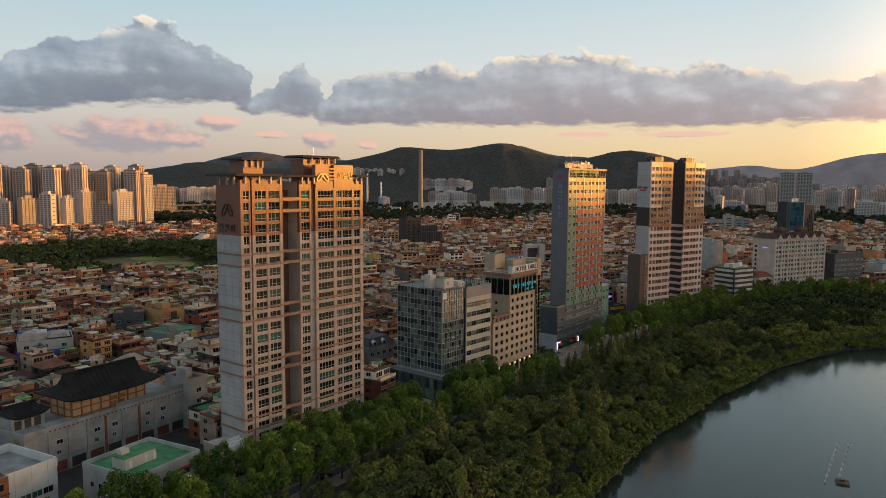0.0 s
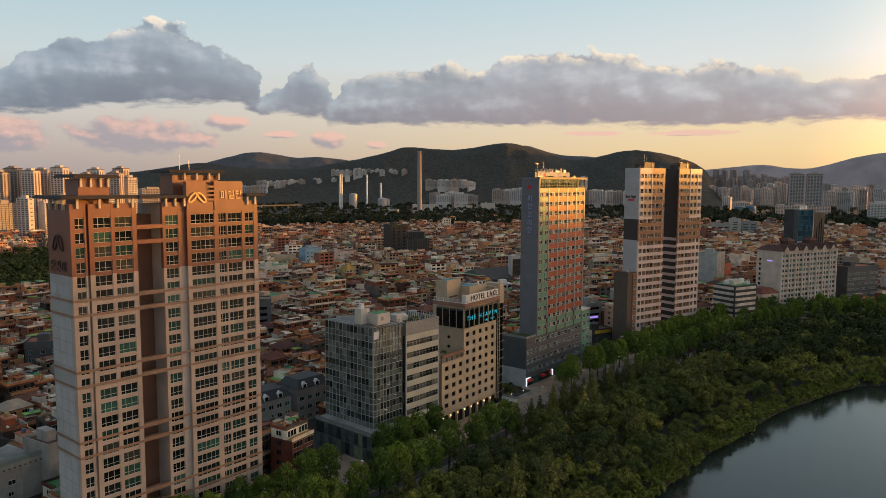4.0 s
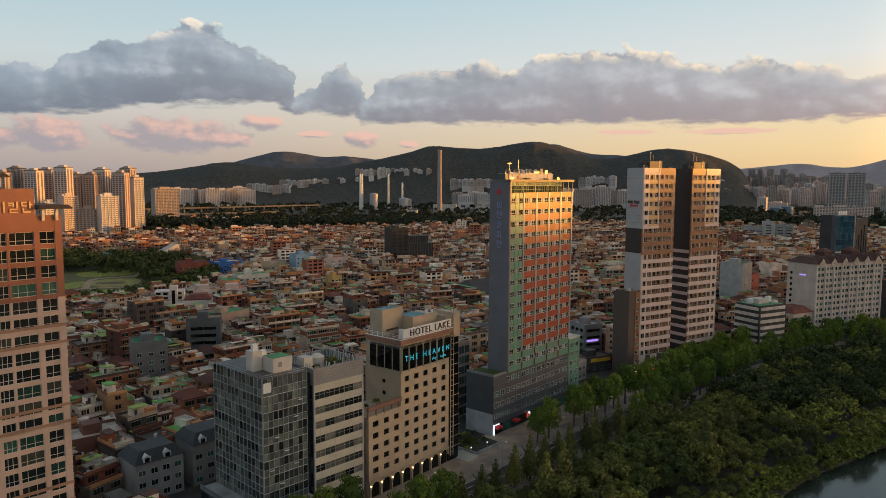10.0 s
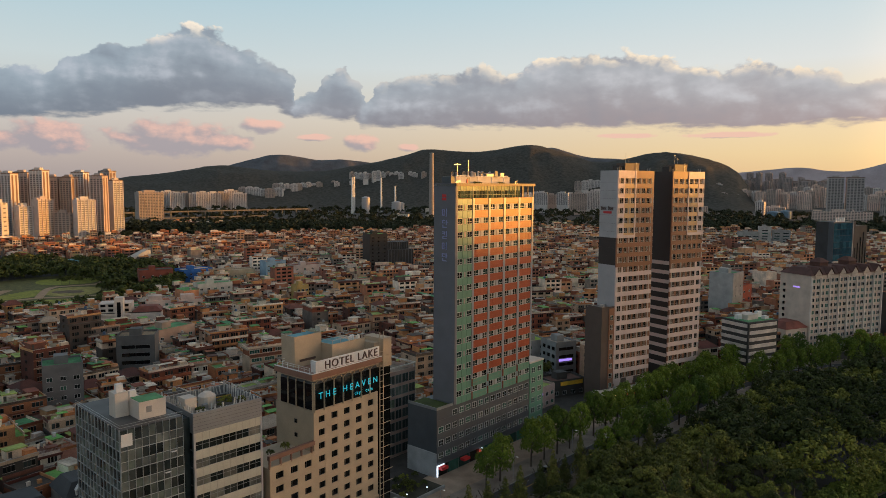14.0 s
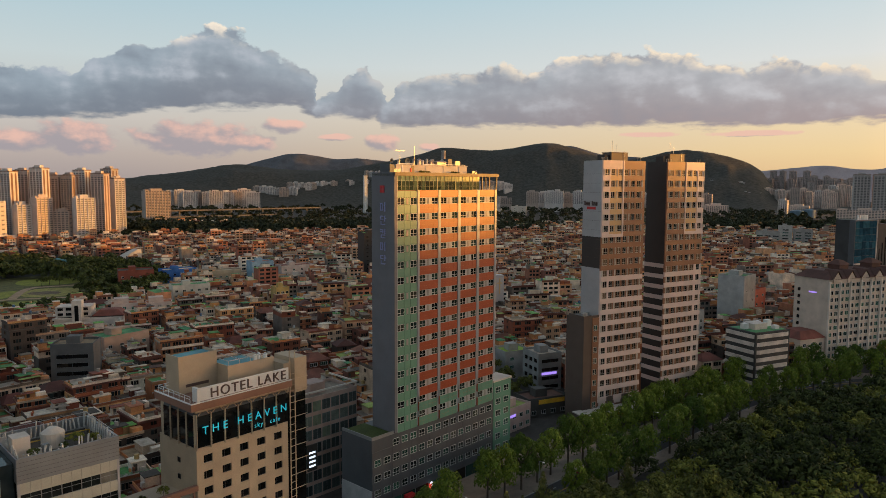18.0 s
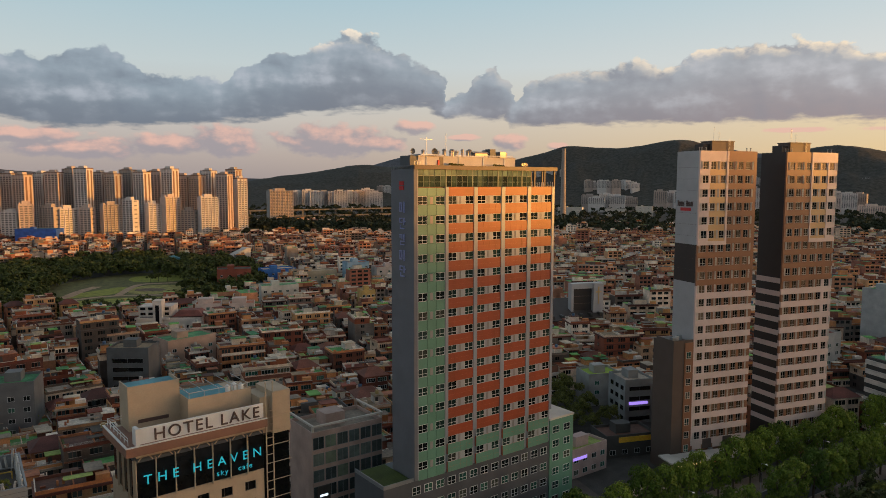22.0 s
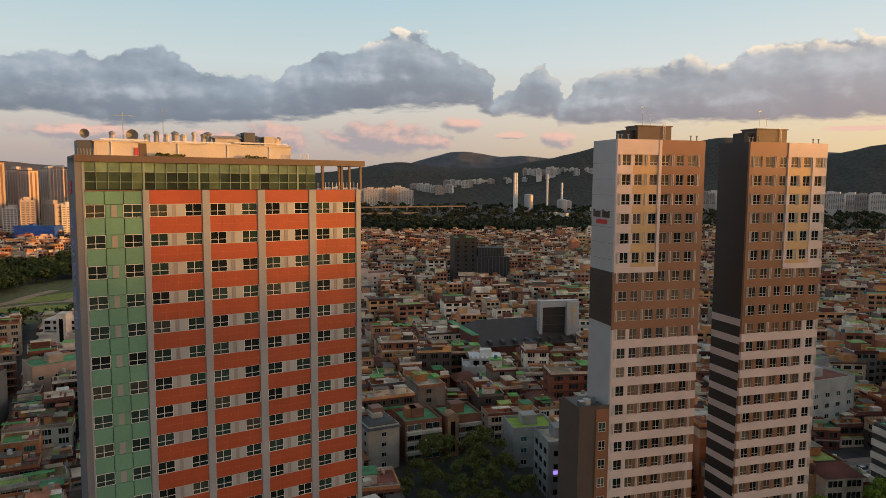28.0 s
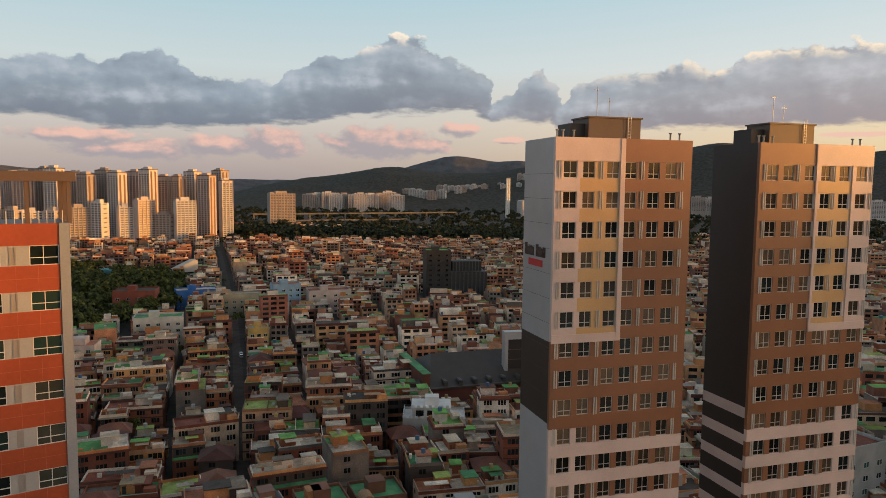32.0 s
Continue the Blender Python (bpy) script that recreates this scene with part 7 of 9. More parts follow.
def temple_block():
    t = empty("temple_building", 27.4, 209.0, 0, 22.2, "grey concrete hall building carrying a tiled temple on its roof", "temple building")
    W, D, H = 45, 19, 12.2
    grey = mat("grey_stucco", (0.36, 0.34, 0.315), 0.85, vary=0.1, stain=0.25)
    pbox("body", t, grey, -6, W, 0, D, 0, H)
    pbox("roof_deck", t, CONCRETE, -5.7, W - 0.3, 0.3, D - 0.3, H, H + 0.1)
    pbox("parapet", t, grey, -6.3, W + 0.3, -0.4, 0.0, H - 0.4, H + 1.1)
    pbox("parapet", t, grey, -6.4, -6.0, 0.0, D, H - 0.4, H + 1.1)
    pbox("glass_balustrade", t, mat("pale_green_glass_rail", (0.24, 0.28, 0.27), 0.2, vary=0.05, stain=0.1, bump=0), W * 0.45, W, -0.35, -0.25, H + 1.1, H + 2.3)
    s = Solid()
    for q in range(34):
        s.box(0.6 + 1.3 * q, 1.05 + 1.3 * q, -0.45, -0.4, H - 0.2, H + 0.15)
    link("dentil_course", s.mesh("dentil_course", DARK_FRAME), t)["kind"] = "stuff"
    for q in range(8):
        x = 1.2 + 5.5 * q
        pbox("pilaster", t, TIMBER if q in (3, 5) else grey, x - 0.9, x - 0.3, -0.3, 0.0, 0, H - 0.4)
        for k, z in enumerate((7.9, 5.0)):
            if q % 3 != 1:
                window(t, x + 1.4, z, 1.9 if k == 0 else 1.3, 1.2, -0.08, ((0.5,), ()), WHITE_FRAME, WIN, 0.07, 0.1)
        pbox("shop_bay", t, DARK_FRAME if q % 2 else TERRACOTTA, x + 0.1, x + 4.2, -0.06, 0.0, 0.3, 3.0)
        for z in (4.2, 7.2):
            pbox("string_course", t, CONCRETE, x - 0.2, x + 4.6, -0.14, 0.0, z, z + 0.3)
    for q in (2.0, 3.4):
        pbox("banner", t, ROAD_YELLOW, -6.5, -6.4, q, q + 0.8, 3.5, H - 1)
    # the timber hall on the roof
    hall = empty("temple_hall", 27.4, 209.0, 0, 22.2, "timber temple hall with cream panels and a black tiled roof", "temple")
    x0, x1, y0, y1, z0 = 9.5, 33, 3.8, 13.5, H + 0.1
    WOOD = mat("orange_stained_timber", (0.36, 0.12, 0.04), 0.65, vary=0.2, stain=0.2)
    pbox("hall_body", hall, mat("pale_ochre_panel", (0.58, 0.38, 0.22), 0.75, vary=0.08, stain=0.12), x0, x1, y0, y1, z0, z0 + 5.4)
    for q in range(9):
        pbox("column", hall, WOOD, x0 + (x1 - x0) / 8 * q - 0.2, x0 + (x1 - x0) / 8 * q + 0.2, y0 - 0.25, y0, z0, z0 + 5.4)
    for q in range(4):
        pbox("column", hall, WOOD, x0 - 0.25, x0, y0 + (y1 - y0) / 3 * q - 0.2, y0 + (y1 - y0) / 3 * q + 0.2, z0, z0 + 5.4)
    for z in (z0 + 0.2, z0 + 2.3, z0 + 4.7):
        pbox("beam", hall, WOOD, x0 - 0.2, x1 + 0.2, y0 - 0.18, y0 - 0.02, z, z + 0.35)
        pbox("beam", hall, WOOD, x0 - 0.18, x0 - 0.02, y0, y1, z, z + 0.35)
    for q in range(4):
        pbox("brace_panel", hall, mat("ochre_timber", (0.34, 0.17, 0.05), 0.7), x0 + 12 + 2.6 * (q % 2), x0 + 14 + 2.6 * (q % 2), y0 - 0.12, y0 - 0.01, z0 + 0.6 + 1.6 * (q // 2), z0 + 1.8 + 1.6 * (q // 2))

    def hanok_roof(ob, rx0, rx1, ry0, ry1, zb, rise, name="roof"):
        """A concave tiled hip-and-gable roof with upturned corners."""
        v, f = [], []
        nu, nv = 22, 9
        cy, half = (ry0 + ry1) / 2, (ry1 - ry0) / 2
        for side in (-1, 1):
            b = len(v)
            for j in range(nv):
                u = j / (nv - 1)
                inset = (rx1 - rx0) * 0.13 * min(1, u * 1.6)
                for i in range(nu):
                    s = i / (nu - 1)
                    x = rx0 + inset + (rx1 - rx0 - 2 * inset) * s
                    edge = abs(2 * s - 1) ** 4
                    z = zb + rise * (0.25 * u + 0.75 * u * u) + (1 - u) ** 2 * edge * 1.3 + u * edge * 0.5
                    v.append((x, cy + side * half * (1 - u) * (1 + 0.06 * edge), z))
            for j in range(nv - 1):
                for i in range(nu - 1):
                    q = (b + j * nu + i, b + j * nu + i + 1, b + (j + 1) * nu + i + 1, b + (j + 1) * nu + i)
                    f.append(q if side < 0 else q[::-1])
        n1 = nu * nv
        for end in (0, nu - 1):
            for j in range(nv - 1):
                q = (j * nu + end, (j + 1) * nu + end, n1 + (j + 1) * nu + end, n1 + j * nu + end)
                f.append(q)
        r = link(name, mesh_of(name, v, f, DARK_TILE), ob)
        m = r.modifiers.new("thick", "SOLIDIFY")
        m.thickness, m.offset = 0.35, -1
        link("roof_ridge", Solid().box(rx0 + (rx1 - rx0) * 0.13, rx1 - (rx1 - rx0) * 0.13, cy - 0.35, cy + 0.35, zb + rise - 0.1, zb + rise + 0.6).mesh("roof_ridge", DARK_TILE), ob)
        for i in range(2, 40, 2):
            x = rx0 + (rx1 - rx0) * i / 41
            s = Solid()
            for side in (-1,):
                pts = []
                for j in range(5):
                    u = j / 4 * (1 if 0.13 * 1 < i / 41 < 0.87 else 0.45)
                    edge = abs(2 * i / 41 - 1) ** 4
                    pts.append((x, cy + side * half * (1 - u), zb + rise * (0.25 * u + 0.75 * u * u) + (1 - u) ** 2 * edge * 1.3 + 0.08))
                for p, q in zip(pts[:-1], pts[1:]):
                    s.bar(p, q, 0.09)
            link("tile_rib", s.mesh("tile_rib", DARK_TILE), ob)

    hanok_roof(hall, x0 - 3.2, x1 + 4.6, y0 - 2.4, y1 + 2.6, z0 + 5.2, 6.3)
    gate = empty("gate_pavilion", 27.4, 209.0, 0, 22.2, "small grey pavilion with a black tiled roof", "pavilion")
    pbox("pavilion_body", gate, grey, -5.4, 3.4, 6.5, 14, z0, z0 + 3.4)
    for q in range(3):
        pbox("opening", gate, DARK_FRAME, -4.6 + 2.6 * q, -2.8 + 2.6 * q, 6.42, 6.5, z0 + 0.3, z0 + 2.7)
    hanok_roof(gate, -6.2, 4.4, 5.6, 15.0, z0 + 3.4, 2.4)
    stair = block("stair_block", 69.5, 222.5, 22, 7, 12, 15.5, grey, "grey stair block beside the hall building", "building", bay=6)
    pb = empty("roof_planting", 27.4, 209.0, 0, 22.2, "low shrubs in a roof planter", "plants")
    pbox("planter", pb, CONCRETE, 1.0, 9.0, 1.0, 5.0, H + 0.1, H + 0.7)
    return t


def tarp_building():
    t = block("wrapped_building", 35, 338, -7, 21, 18, 10.5, CREAM, "building under repair, wrapped in blue tarpaulin", "building", bay=6)
    for x0, x1, y0, y1, z in ((-0.6, 21.6, -0.8, -0.7, 7.2), (-0.8, -0.7, -0.7, 18.2, 7.4), (21.7, 21.8, -0.7, 18.2, 8.6), (-0.6, 21.6, 18.3, 18.4, 12.0)):
        pbox("tarpaulin", t, BLUE_SHEET, x0, x1, y0, y1, 0.4, z)
    link("roof_tiles", Solid().taper(0.6, 10.5, 1, 16, 11.4, 13.8, 3.5).taper(11, 20, 3, 16, 11.4, 12.6, 2.0).mesh("roof_tiles", mat("pale_roof_sheet", (0.42, 0.33, 0.28), 0.7)), t)


def green_roof_block():
    t = empty("green_roofed_building", 40.3, 171.7, 0, 25, "pale grey two-storey building with a bright green coated roof", "building")
    W, D, H = 20, 19, 8.2
    pale = mat("pale_grey_stucco", (0.50, 0.48, 0.45), 0.8, vary=0.08, stain=0.2)
    pbox("body", t, pale, 0, W, 0, D, 0, H)
    for a, b, c, e in ((-0.1, W, -0.1, 0.2), (-0.1, W, D - 0.3, D), (-0.1, 0.2, 0.2, D - 0.3), (W - 0.3, W, 0.2, D - 0.3)):
        pbox("parapet", t, pale, a, b, c, e, H, H + 1.2)
    pbox("roof_coating", t, GREEN_ROOF, 0.2, W - 0.3, 0.2, D - 0.3, H, H + 0.1)
    link("roof_house", Solid().box(3, 12, 7, 12, H + 0.1, H + 3.0).mesh("roof_house", CREAM), t)
    pbox("roof_house_coating", t, GREEN_ROOF, 2.7, 12.3, 6.7, 12.3, H + 3.0, H + 3.2)
    pbox("roof_tank", t, CREAM, 4, 6.2, 9.5, 11.5, H + 3.2, H + 4.4)
    for x in (4.0, 8.5, 11.2):
        pbox("roof_door", t, WHITE_PAINT, x, x + 0.9, 6.94, 7.0, H + 0.3, H + 2.2)
    for x in (1.5, 4.0, 8.0, 10.5, 14.5):
        for z in (1.2, 4.7):
            window(t, x, z, 1.9, 1.3, -0.08, ((0.5,), ()), DARK_FRAME, WIN, 0.07, 0.1)
    for y in (3, 6, 9, 12, 15):
        pbox("side_window", t, BLACK_GLASS, -0.05, 0.0, y, y + 1.0, 3.8, 5.0)
    pbox("red_band", t, RED_SIGN, 12.5, 19.0, -0.2, -0.1, 6.2, 6.7)
    pbox("lit_sign", t, COOL_LIGHT, 13.0, 17.2, -0.18, -0.12, 3.3, 3.8)


def white_corner_block():
    t = empty("white_building", 10.7, 183.4, 0, 25, "white low building with a sunken roof terrace", "building")
    W, D, H = 18, 19.5, 9.0
    pbox("body", t, WHITE_PAINT, 0, W, 0, D, 0, H)
    for a, b, c, e in ((0, W, -0.1, 0.3), (0, W, D - 0.3, D), (0, 0.3, 0.3, D - 0.3), (W - 0.3, W + 0.1, -0.1, D)):
        pbox("parapet", t, WHITE_PAINT, a, b, c, e, H, H + 2.2)
    pbox("roof_deck", t, CONCRETE, 0.3, W - 0.3, 0.3, D - 0.3, H, H + 0.1)
    pbox("roof_house", t, WHITE_PAINT, 1, 8, 9, 17, H + 0.1, H + 2.4)
    for q in range(5):
        window(t, 3 + 2.8 * q, 3.2, 2.6, 1.6, -0.1, ((0.5,), ()), WHITE_FRAME, WIN, 0.07, 0.1)
    for q in range(4):
        pbox("panel_joint", t, CONCRETE, 3.5 + 4 * q, 3.54 + 4 * q, -0.12, -0.1, 0, H + 2.2)


def gabled_apartments():
    wall = mat("pinkish_beige_plaster", (0.56, 0.455, 0.37), 0.8, vary=0.06, stain=0.15)
    t = empty("gabled_apartments", 481, 249, 0, -9.3, "long beige apartment block with small brown gables", "apartment block")
    W, D, H = 55, 18, 41
    pbox("body", t, wall, 0, W, 0, D, 0, H)
    for f in range(12):
        for q in range(16):
            window(t, 0.9 + 3.4 * q, 2.0 + 3.2 * f, 2.3, 1.9, -0.06, ((0.5,), ()), WHITE_FRAME, WIN, 0.09, 0.1, 0, True)
    for q in range(9):
        pbox("pilaster", t, mat("pale_stucco", (0.68, 0.60, 0.53), 0.8, vary=0.06, stain=0.12), 0.1 + 6.8 * q - 0.05, 0.75 + 6.8 * q, -0.7, 0.0, 0, H - 1)
    for f in range(11):
        for y in (14.6,):
            pbox("side_window", t, BLACK_GLASS, -0.05, 0.0, y, y + 1.4, 2.2 + 3.2 * f, 3.7 + 3.2 * f)
    BROWN_TILE = mat("dark_brown_roof_tiles", (0.10, 0.045, 0.034), 0.8, vary=0.2, stain=0.3)
    for q in range(6):
        x = 2.5 + 9.2 * q
        link("gable", Solid().prism([(x, H - 1.5), (x + 4.5, H - 1.5), (x + 4.5, H + 0.6), (x + 2.25, H + 3.4), (x, H + 0.6)], -0.5, 5).mesh("gable", wall), t)
        link("gable_roof", Solid().prism([(x - 0.4, H + 0.5), (x + 2.25, H + 3.7), (x + 4.9, H + 0.5), (x + 4.9, H + 0.9), (x + 2.25, H + 4.1), (x - 0.4, H + 0.9)], -0.9, 6).mesh("gable_roof", BROWN_TILE), t)
    link("roof", Solid().taper(-0.6, W + 0.6, -0.6, D + 0.6, H, H + 3.4, 4.5).mesh("roof", BROWN_TILE), t)
    for x in (14, 36):
        link("roof_tower", Solid().box(x, x + 6, 6, 12, H + 2.5, H + 5.6).taper(x - 0.6, x + 6.6, 5.4, 12.6, H + 5.6, H + 7.6, 2.4).mesh("roof_tower", BROWN_TILE), t)
    low = block("gabled_annex", 466, 252, -9.3, 15, 14, 14, wall, "low beige annex with a brown gabled roof", "building")
    link("roof", Solid().taper(-0.5, 15.5, -0.5, 14.5, 14.9, 18, 3.5).mesh("roof", TERRACOTTA), low)
    pbox("shop_sign", t, VIOLET_LIGHT, -0.1, 0.0, 6, 10, 34.2, 34.8)


def banded_garage():
    t = empty("banded_building", 415, 240, 0, -7, "round-cornered white and black banded building", "building")
    W, D = 20, 15
    band_m = mat("dusty_white_cladding", (0.58, 0.51, 0.45), 0.7, vary=0.1, stain=0.25)
    # The body's dark colour carries the shade of the decks between bands.
    link("body", Solid().box(0.5, W - 0.5, 0.5, D, 0, 25.6).mesh("body", mat("shadowed_parking_deck", (0.045, 0.042, 0.04), 0.8, vary=0.2, stain=0.3)), t)
    pbox("roof_coating", t, GREEN_ROOF, 1.5, W - 1.5, 1.5, D - 1, 25.6, 25.7)
    for x, y, h in ((2.5, 8, 2.2), (14, 3, 1.4), (15.5, 8, 2.6), (13, 11, 1.8)):
        pbox("roof_unit", t, WHITE_PAINT, x, x + 2.4, y, y + 2.0, 25.7, 25.7 + h)
    for k in range(8):
        z = 1.6 + 3.1 * k
        s = Solid()
        pts = [(0, D), (0, 2.6), (0.4, 1.3), (1.3, 0.4), (2.6, 0), (W - 2.6, 0), (W - 1.3, 0.4), (W - 0.4, 1.3), (W, 2.6), (W, D)]
        n = len(pts)
        s.v += [(x, y, z) for x, y in pts] + [(x, y, z + 1.5) for x, y in pts]
        s.f += [(j, (j + 1) % n, n + (j + 1) % n, n + j) for j in range(n)] + [tuple(reversed(range(n))), tuple(range(n, 2 * n))]
        s.i += [0] * (n + 2)
        link("band", s.mesh("band", band_m), t)
    pbox("roof_house", t, band_m, 5, 12, 5, 11, 25, 28)


def church():
    t = empty("church", 379, 417, 0, 0, "big dark-roofed church hall with a white cross tower", "church")
    brown = mat("dark_brown_metal_roof", (0.055, 0.042, 0.035), 0.6, vary=0.08, stain=0.15)
    brick = mat("dark_red_brick", (0.16, 0.05, 0.035), 0.85, vary=0.2, stain=0.2)
    W, D, H = 52, 40, 9.5
    pbox("body", t, brick, 0, W, 0, D, 0, H)
    link("roof", Solid().prism([(-1, H - 0.5), (W + 1, H - 0.5), (W + 1, H), (W + 1, H + 0.1), (-1, H + 0.1), (-1, H)], -1, D + 1).mesh("roof", brown), t)
    v = [(-1, -1, H - 0.6), (W + 1, -1, H - 0.6), (W - 4, 21, H + 8), (6, 21, H + 8), (-1, D + 1, H - 0.6), (W + 1, D + 1, H - 0.6)]
    link("roof_slope", mesh_of("roof_slope", v, [(0, 1, 2, 3), (5, 4, 3, 2), (4, 0, 3), (1, 5, 2)], brown), t)
    for q in range(8):
        x = 5 + 6 * q
        link("dormer", Solid().box(x, x + 1.5, 0.6, 4.0, H - 0.2, H + 1.7).taper(x - 0.2, x + 1.7, 0.4, 4.2, H + 1.7, H + 2.2, 0.3).mesh("dormer", DARK_FRAME), t)
    pbox("front_wall", t, brick, -3, 0, 2, D - 4, 0, H + 5)
    pbox("front_cap", t, GREEN_ROOF, -3.2, 0.2, 1.8, D - 4, H + 5, H + 5.3)
    tower = empty("cross_tower", 411, 420, 0, -6, "white church tower with a tall gold cross", "church tower")
    link("tower_frame", Solid().box(0, 19, 4, 8, 24.5, 27.5).box(0, 1.4, 4, 8, 0, 24.5).box(13, 19, 3, 8, 0, 27).mesh("tower_frame", NP_GREY), tower)
    # Dark backing added behind the portal in place of its unlit interior.
    pbox("tower_glass", tower, NP_DARK, 1.4, 13, 5.5, 8, 0, 24.5)
    for q in range(5):
        pbox("glazing_bar", tower, OT_BROWN, 1.4, 13.0, 5.4, 5.5, 4 + 4 * q, 4.25 + 4 * q)
    pbox("cross_upright", tower, GOLD, 15.6, 16.4, 2.85, 3.0, 16, 25.5)
    pbox("cross_arm", tower, GOLD, 14.3, 17.7, 2.85, 3.0, 22.2, 22.9)


def dark_building():
    dark = mat("charcoal_stone", (0.022, 0.021, 0.022), 0.6, vary=0.15, stain=0.2)
    t = block("charcoal_building", 452, 659, -10, 18, 22, 37, dark, "charcoal stone-clad block with a tall stair tower", "building", floor=3.6, frame_m=DARK_FRAME, pane_m=BLACK_GLASS)
    pbox("wing", t, dark, 18, 45, 0, 20, 0, 22)
    pbox("wing_upper", t, dark, 20, 42, 6, 20, 22, 29)
    for q in range(9):
        pbox("wing_fin", t, SLATE, 18.5 + 3 * q, 19.1 + 3 * q, -0.2, 0.0, 2, 22.6)
        pbox("wing_fin", t, SLATE, 20.4 + 2.4 * q, 20.9 + 2.4 * q, 5.7, 6.0, 22, 29.6)


def mid_buildings():
    pal = lambda n, c: mat(n, c, 0.75, vary=0.08, stain=0.2)
    block("pale_blue_building", 341, 636, 4, 18, 13, 19, pal("pale_blue_paint", (0.24, 0.36, 0.46)), "pale blue five-storey building", "building", bay=4.5)
    block("blue_building", 281, 672, 8, 27, 15, 12, pal("cobalt_paint", (0.03, 0.13, 0.40)), "low building with cobalt blue walls", "building")
    block("pink_building", 363, 630, 0, 28, 15, 15, pal("pinkish_white_paint", (0.48, 0.40, 0.36)), "plain pinkish-white building among the houses", "building", bay=7)
    block("ochre_building", 319, 517, 2, 9, 9, 15, pal("ochre_plaster", (0.46, 0.31, 0.10)), "narrow ochre five-storey house", "building", bay=3)
    block("stone_apartments", 300, 640, 4, 34, 12, 13, pal("yellowish_stone", (0.36, 0.31, 0.22)), "yellowish apartment house with balconies", "building")
    g = block("grey_building", 348.5, 291, -8, 11, 12, 14.5, pal("mid_grey_plaster", (0.25, 0.25, 0.245)), "grey four-storey shop building with ribbon windows", "building", bay=10, win=(8, 1.5), frame_m=GREY_FRAME, pane_m=BLACK_GLASS)
    pbox("lit_sign", g, VIOLET_LIGHT, 1.5, 8.5, -0.3, -0.15, 6.6, 7.6)
    for f in range(4):
        for q in range(3):
            pbox("side_window", g, BLACK_GLASS, -0.05, 0.0, 1.2 + 3.6 * q, 3.2 + 3.6 * q, 1.0 + 3.5 * f, 2.5 + 3.5 * f)
    block("green_roofed_block", 348, 312, -8, 13, 11, 11.2, pal("pale_grey_stucco_wall", (0.33, 0.32, 0.30)), "pale grey block with a light green roof", "building", bay=4.5, roof=mat("lime_roof_coating", (0.30, 0.42, 0.05), 0.8, vary=0.1, stain=0.25))
    # the row of houses behind the little garden
    beige = block("end_wall_house", 307.5, 321.5, 8, 9.5, 13, 12.2, pal("sandy_plaster", (0.44, 0.385, 0.32)), "sandy plaster house with a dark slab roof", "house", floor=3.0, bay=9, win=(1.5, 1.3))
    link("roof_skirt", Solid().taper(-0.5, 10, -0.5, 13.5, 12.2, 14.0, 1.6).mesh("roof_skirt", mat("grey_slate_skirt", (0.075, 0.08, 0.085), 0.8, vary=0.15, stain=0.2)), beige)
    pbox("roof_hut", beige, HOTEL_BROWN, 3.5, 7.0, 6, 10, 13.6, 16.4)
    for f in range(4):
        for q in range(3):
            pbox("side_window", beige, BLACK_GLASS, -0.05, 0.0, 2.0 + 3.8 * q, 3.2 + 3.8 * q, 1.0 + 3.0 * f, 2.2 + 3.0 * f)
    flats = block("balcony_house", 319, 324, 4, 11.5, 12, 12.0, pal("rosy_brick", (0.24, 0.10, 0.06)), "brick house with glazed balconies and a green roof", "house", floor=3.0, bay=5.5, win=(4.6, 1.8), roof=GREEN_ROOF)
    for f in range(1, 4):
        pbox("balcony", flats, CREAM, 0.3, 11.2, -1.2, 0.0, 3.0 * f - 0.2, 3.0 * f + 0.75)
    pbox("roof_hut", flats, mat("orange_hut_plaster", (0.42, 0.19, 0.08), 0.8), 2.0, 5.5, 4.5, 8, 12.1, 15.0)
    arch = block("arched_house", 332, 326.5, 2, 12, 11, 11.5, pal("brown_brick_wall", (0.17, 0.075, 0.045)), "brown brick house with a tall round-headed stair bay", "house", floor=3.0, bay=6, win=(4.2, 1.5), roof=GREEN_ROOF)
    link("stair_bay", Solid().prism([(0.6, 0), (4.2, 0), (4.2, 11.6)] + [(2.4 + 1.8 * math.cos(a * math.pi / 8), 11.6 + 1.8 * math.sin(a * math.pi / 8)) for a in range(1, 8)] + [(0.6, 11.6)], -0.9, 3.5).mesh("stair_bay", mat("ochre_brick", (0.32, 0.19, 0.10), 0.85, vary=0.15, stain=0.2)), arch)
    pbox("stair_window", arch, BLACK_GLASS, 1.7, 3.1, -0.96, -0.9, 1.5, 10.8)
    for f in range(1, 4):
        pbox("balcony", arch, SLAB, 4.4, 11.8, -1.1, 0.0, 3.0 * f - 0.2, 3.0 * f + 0.7)
    # the sunken garden between hotel and tower
    garden = empty("planted_court", 224, 207, 0, 15, "planted court with low walls and steps", "garden")
    pbox("soil", garden, mat("dark_garden_soil", (0.05, 0.045, 0.03), 0.95, vary=0.3, stain=0.3), 6, 20, 10, 22, 0.1, 0.5)
    pbox("low_wall", garden, CONCRETE, 5.6, 6.0, 9.6, 22.4, 0.1, 1.5)
    pbox("low_wall", garden, CONCRETE, 6.0, 20, 9.6, 10.0, 0.1, 1.0)
    for q in range(5):
        pbox("step", garden, PALE_PANEL, 1.0 + 0.9 * q, 1.9 + 0.9 * q, 8.0, 15.0, 0.1, 0.25 + 0.15 * q)
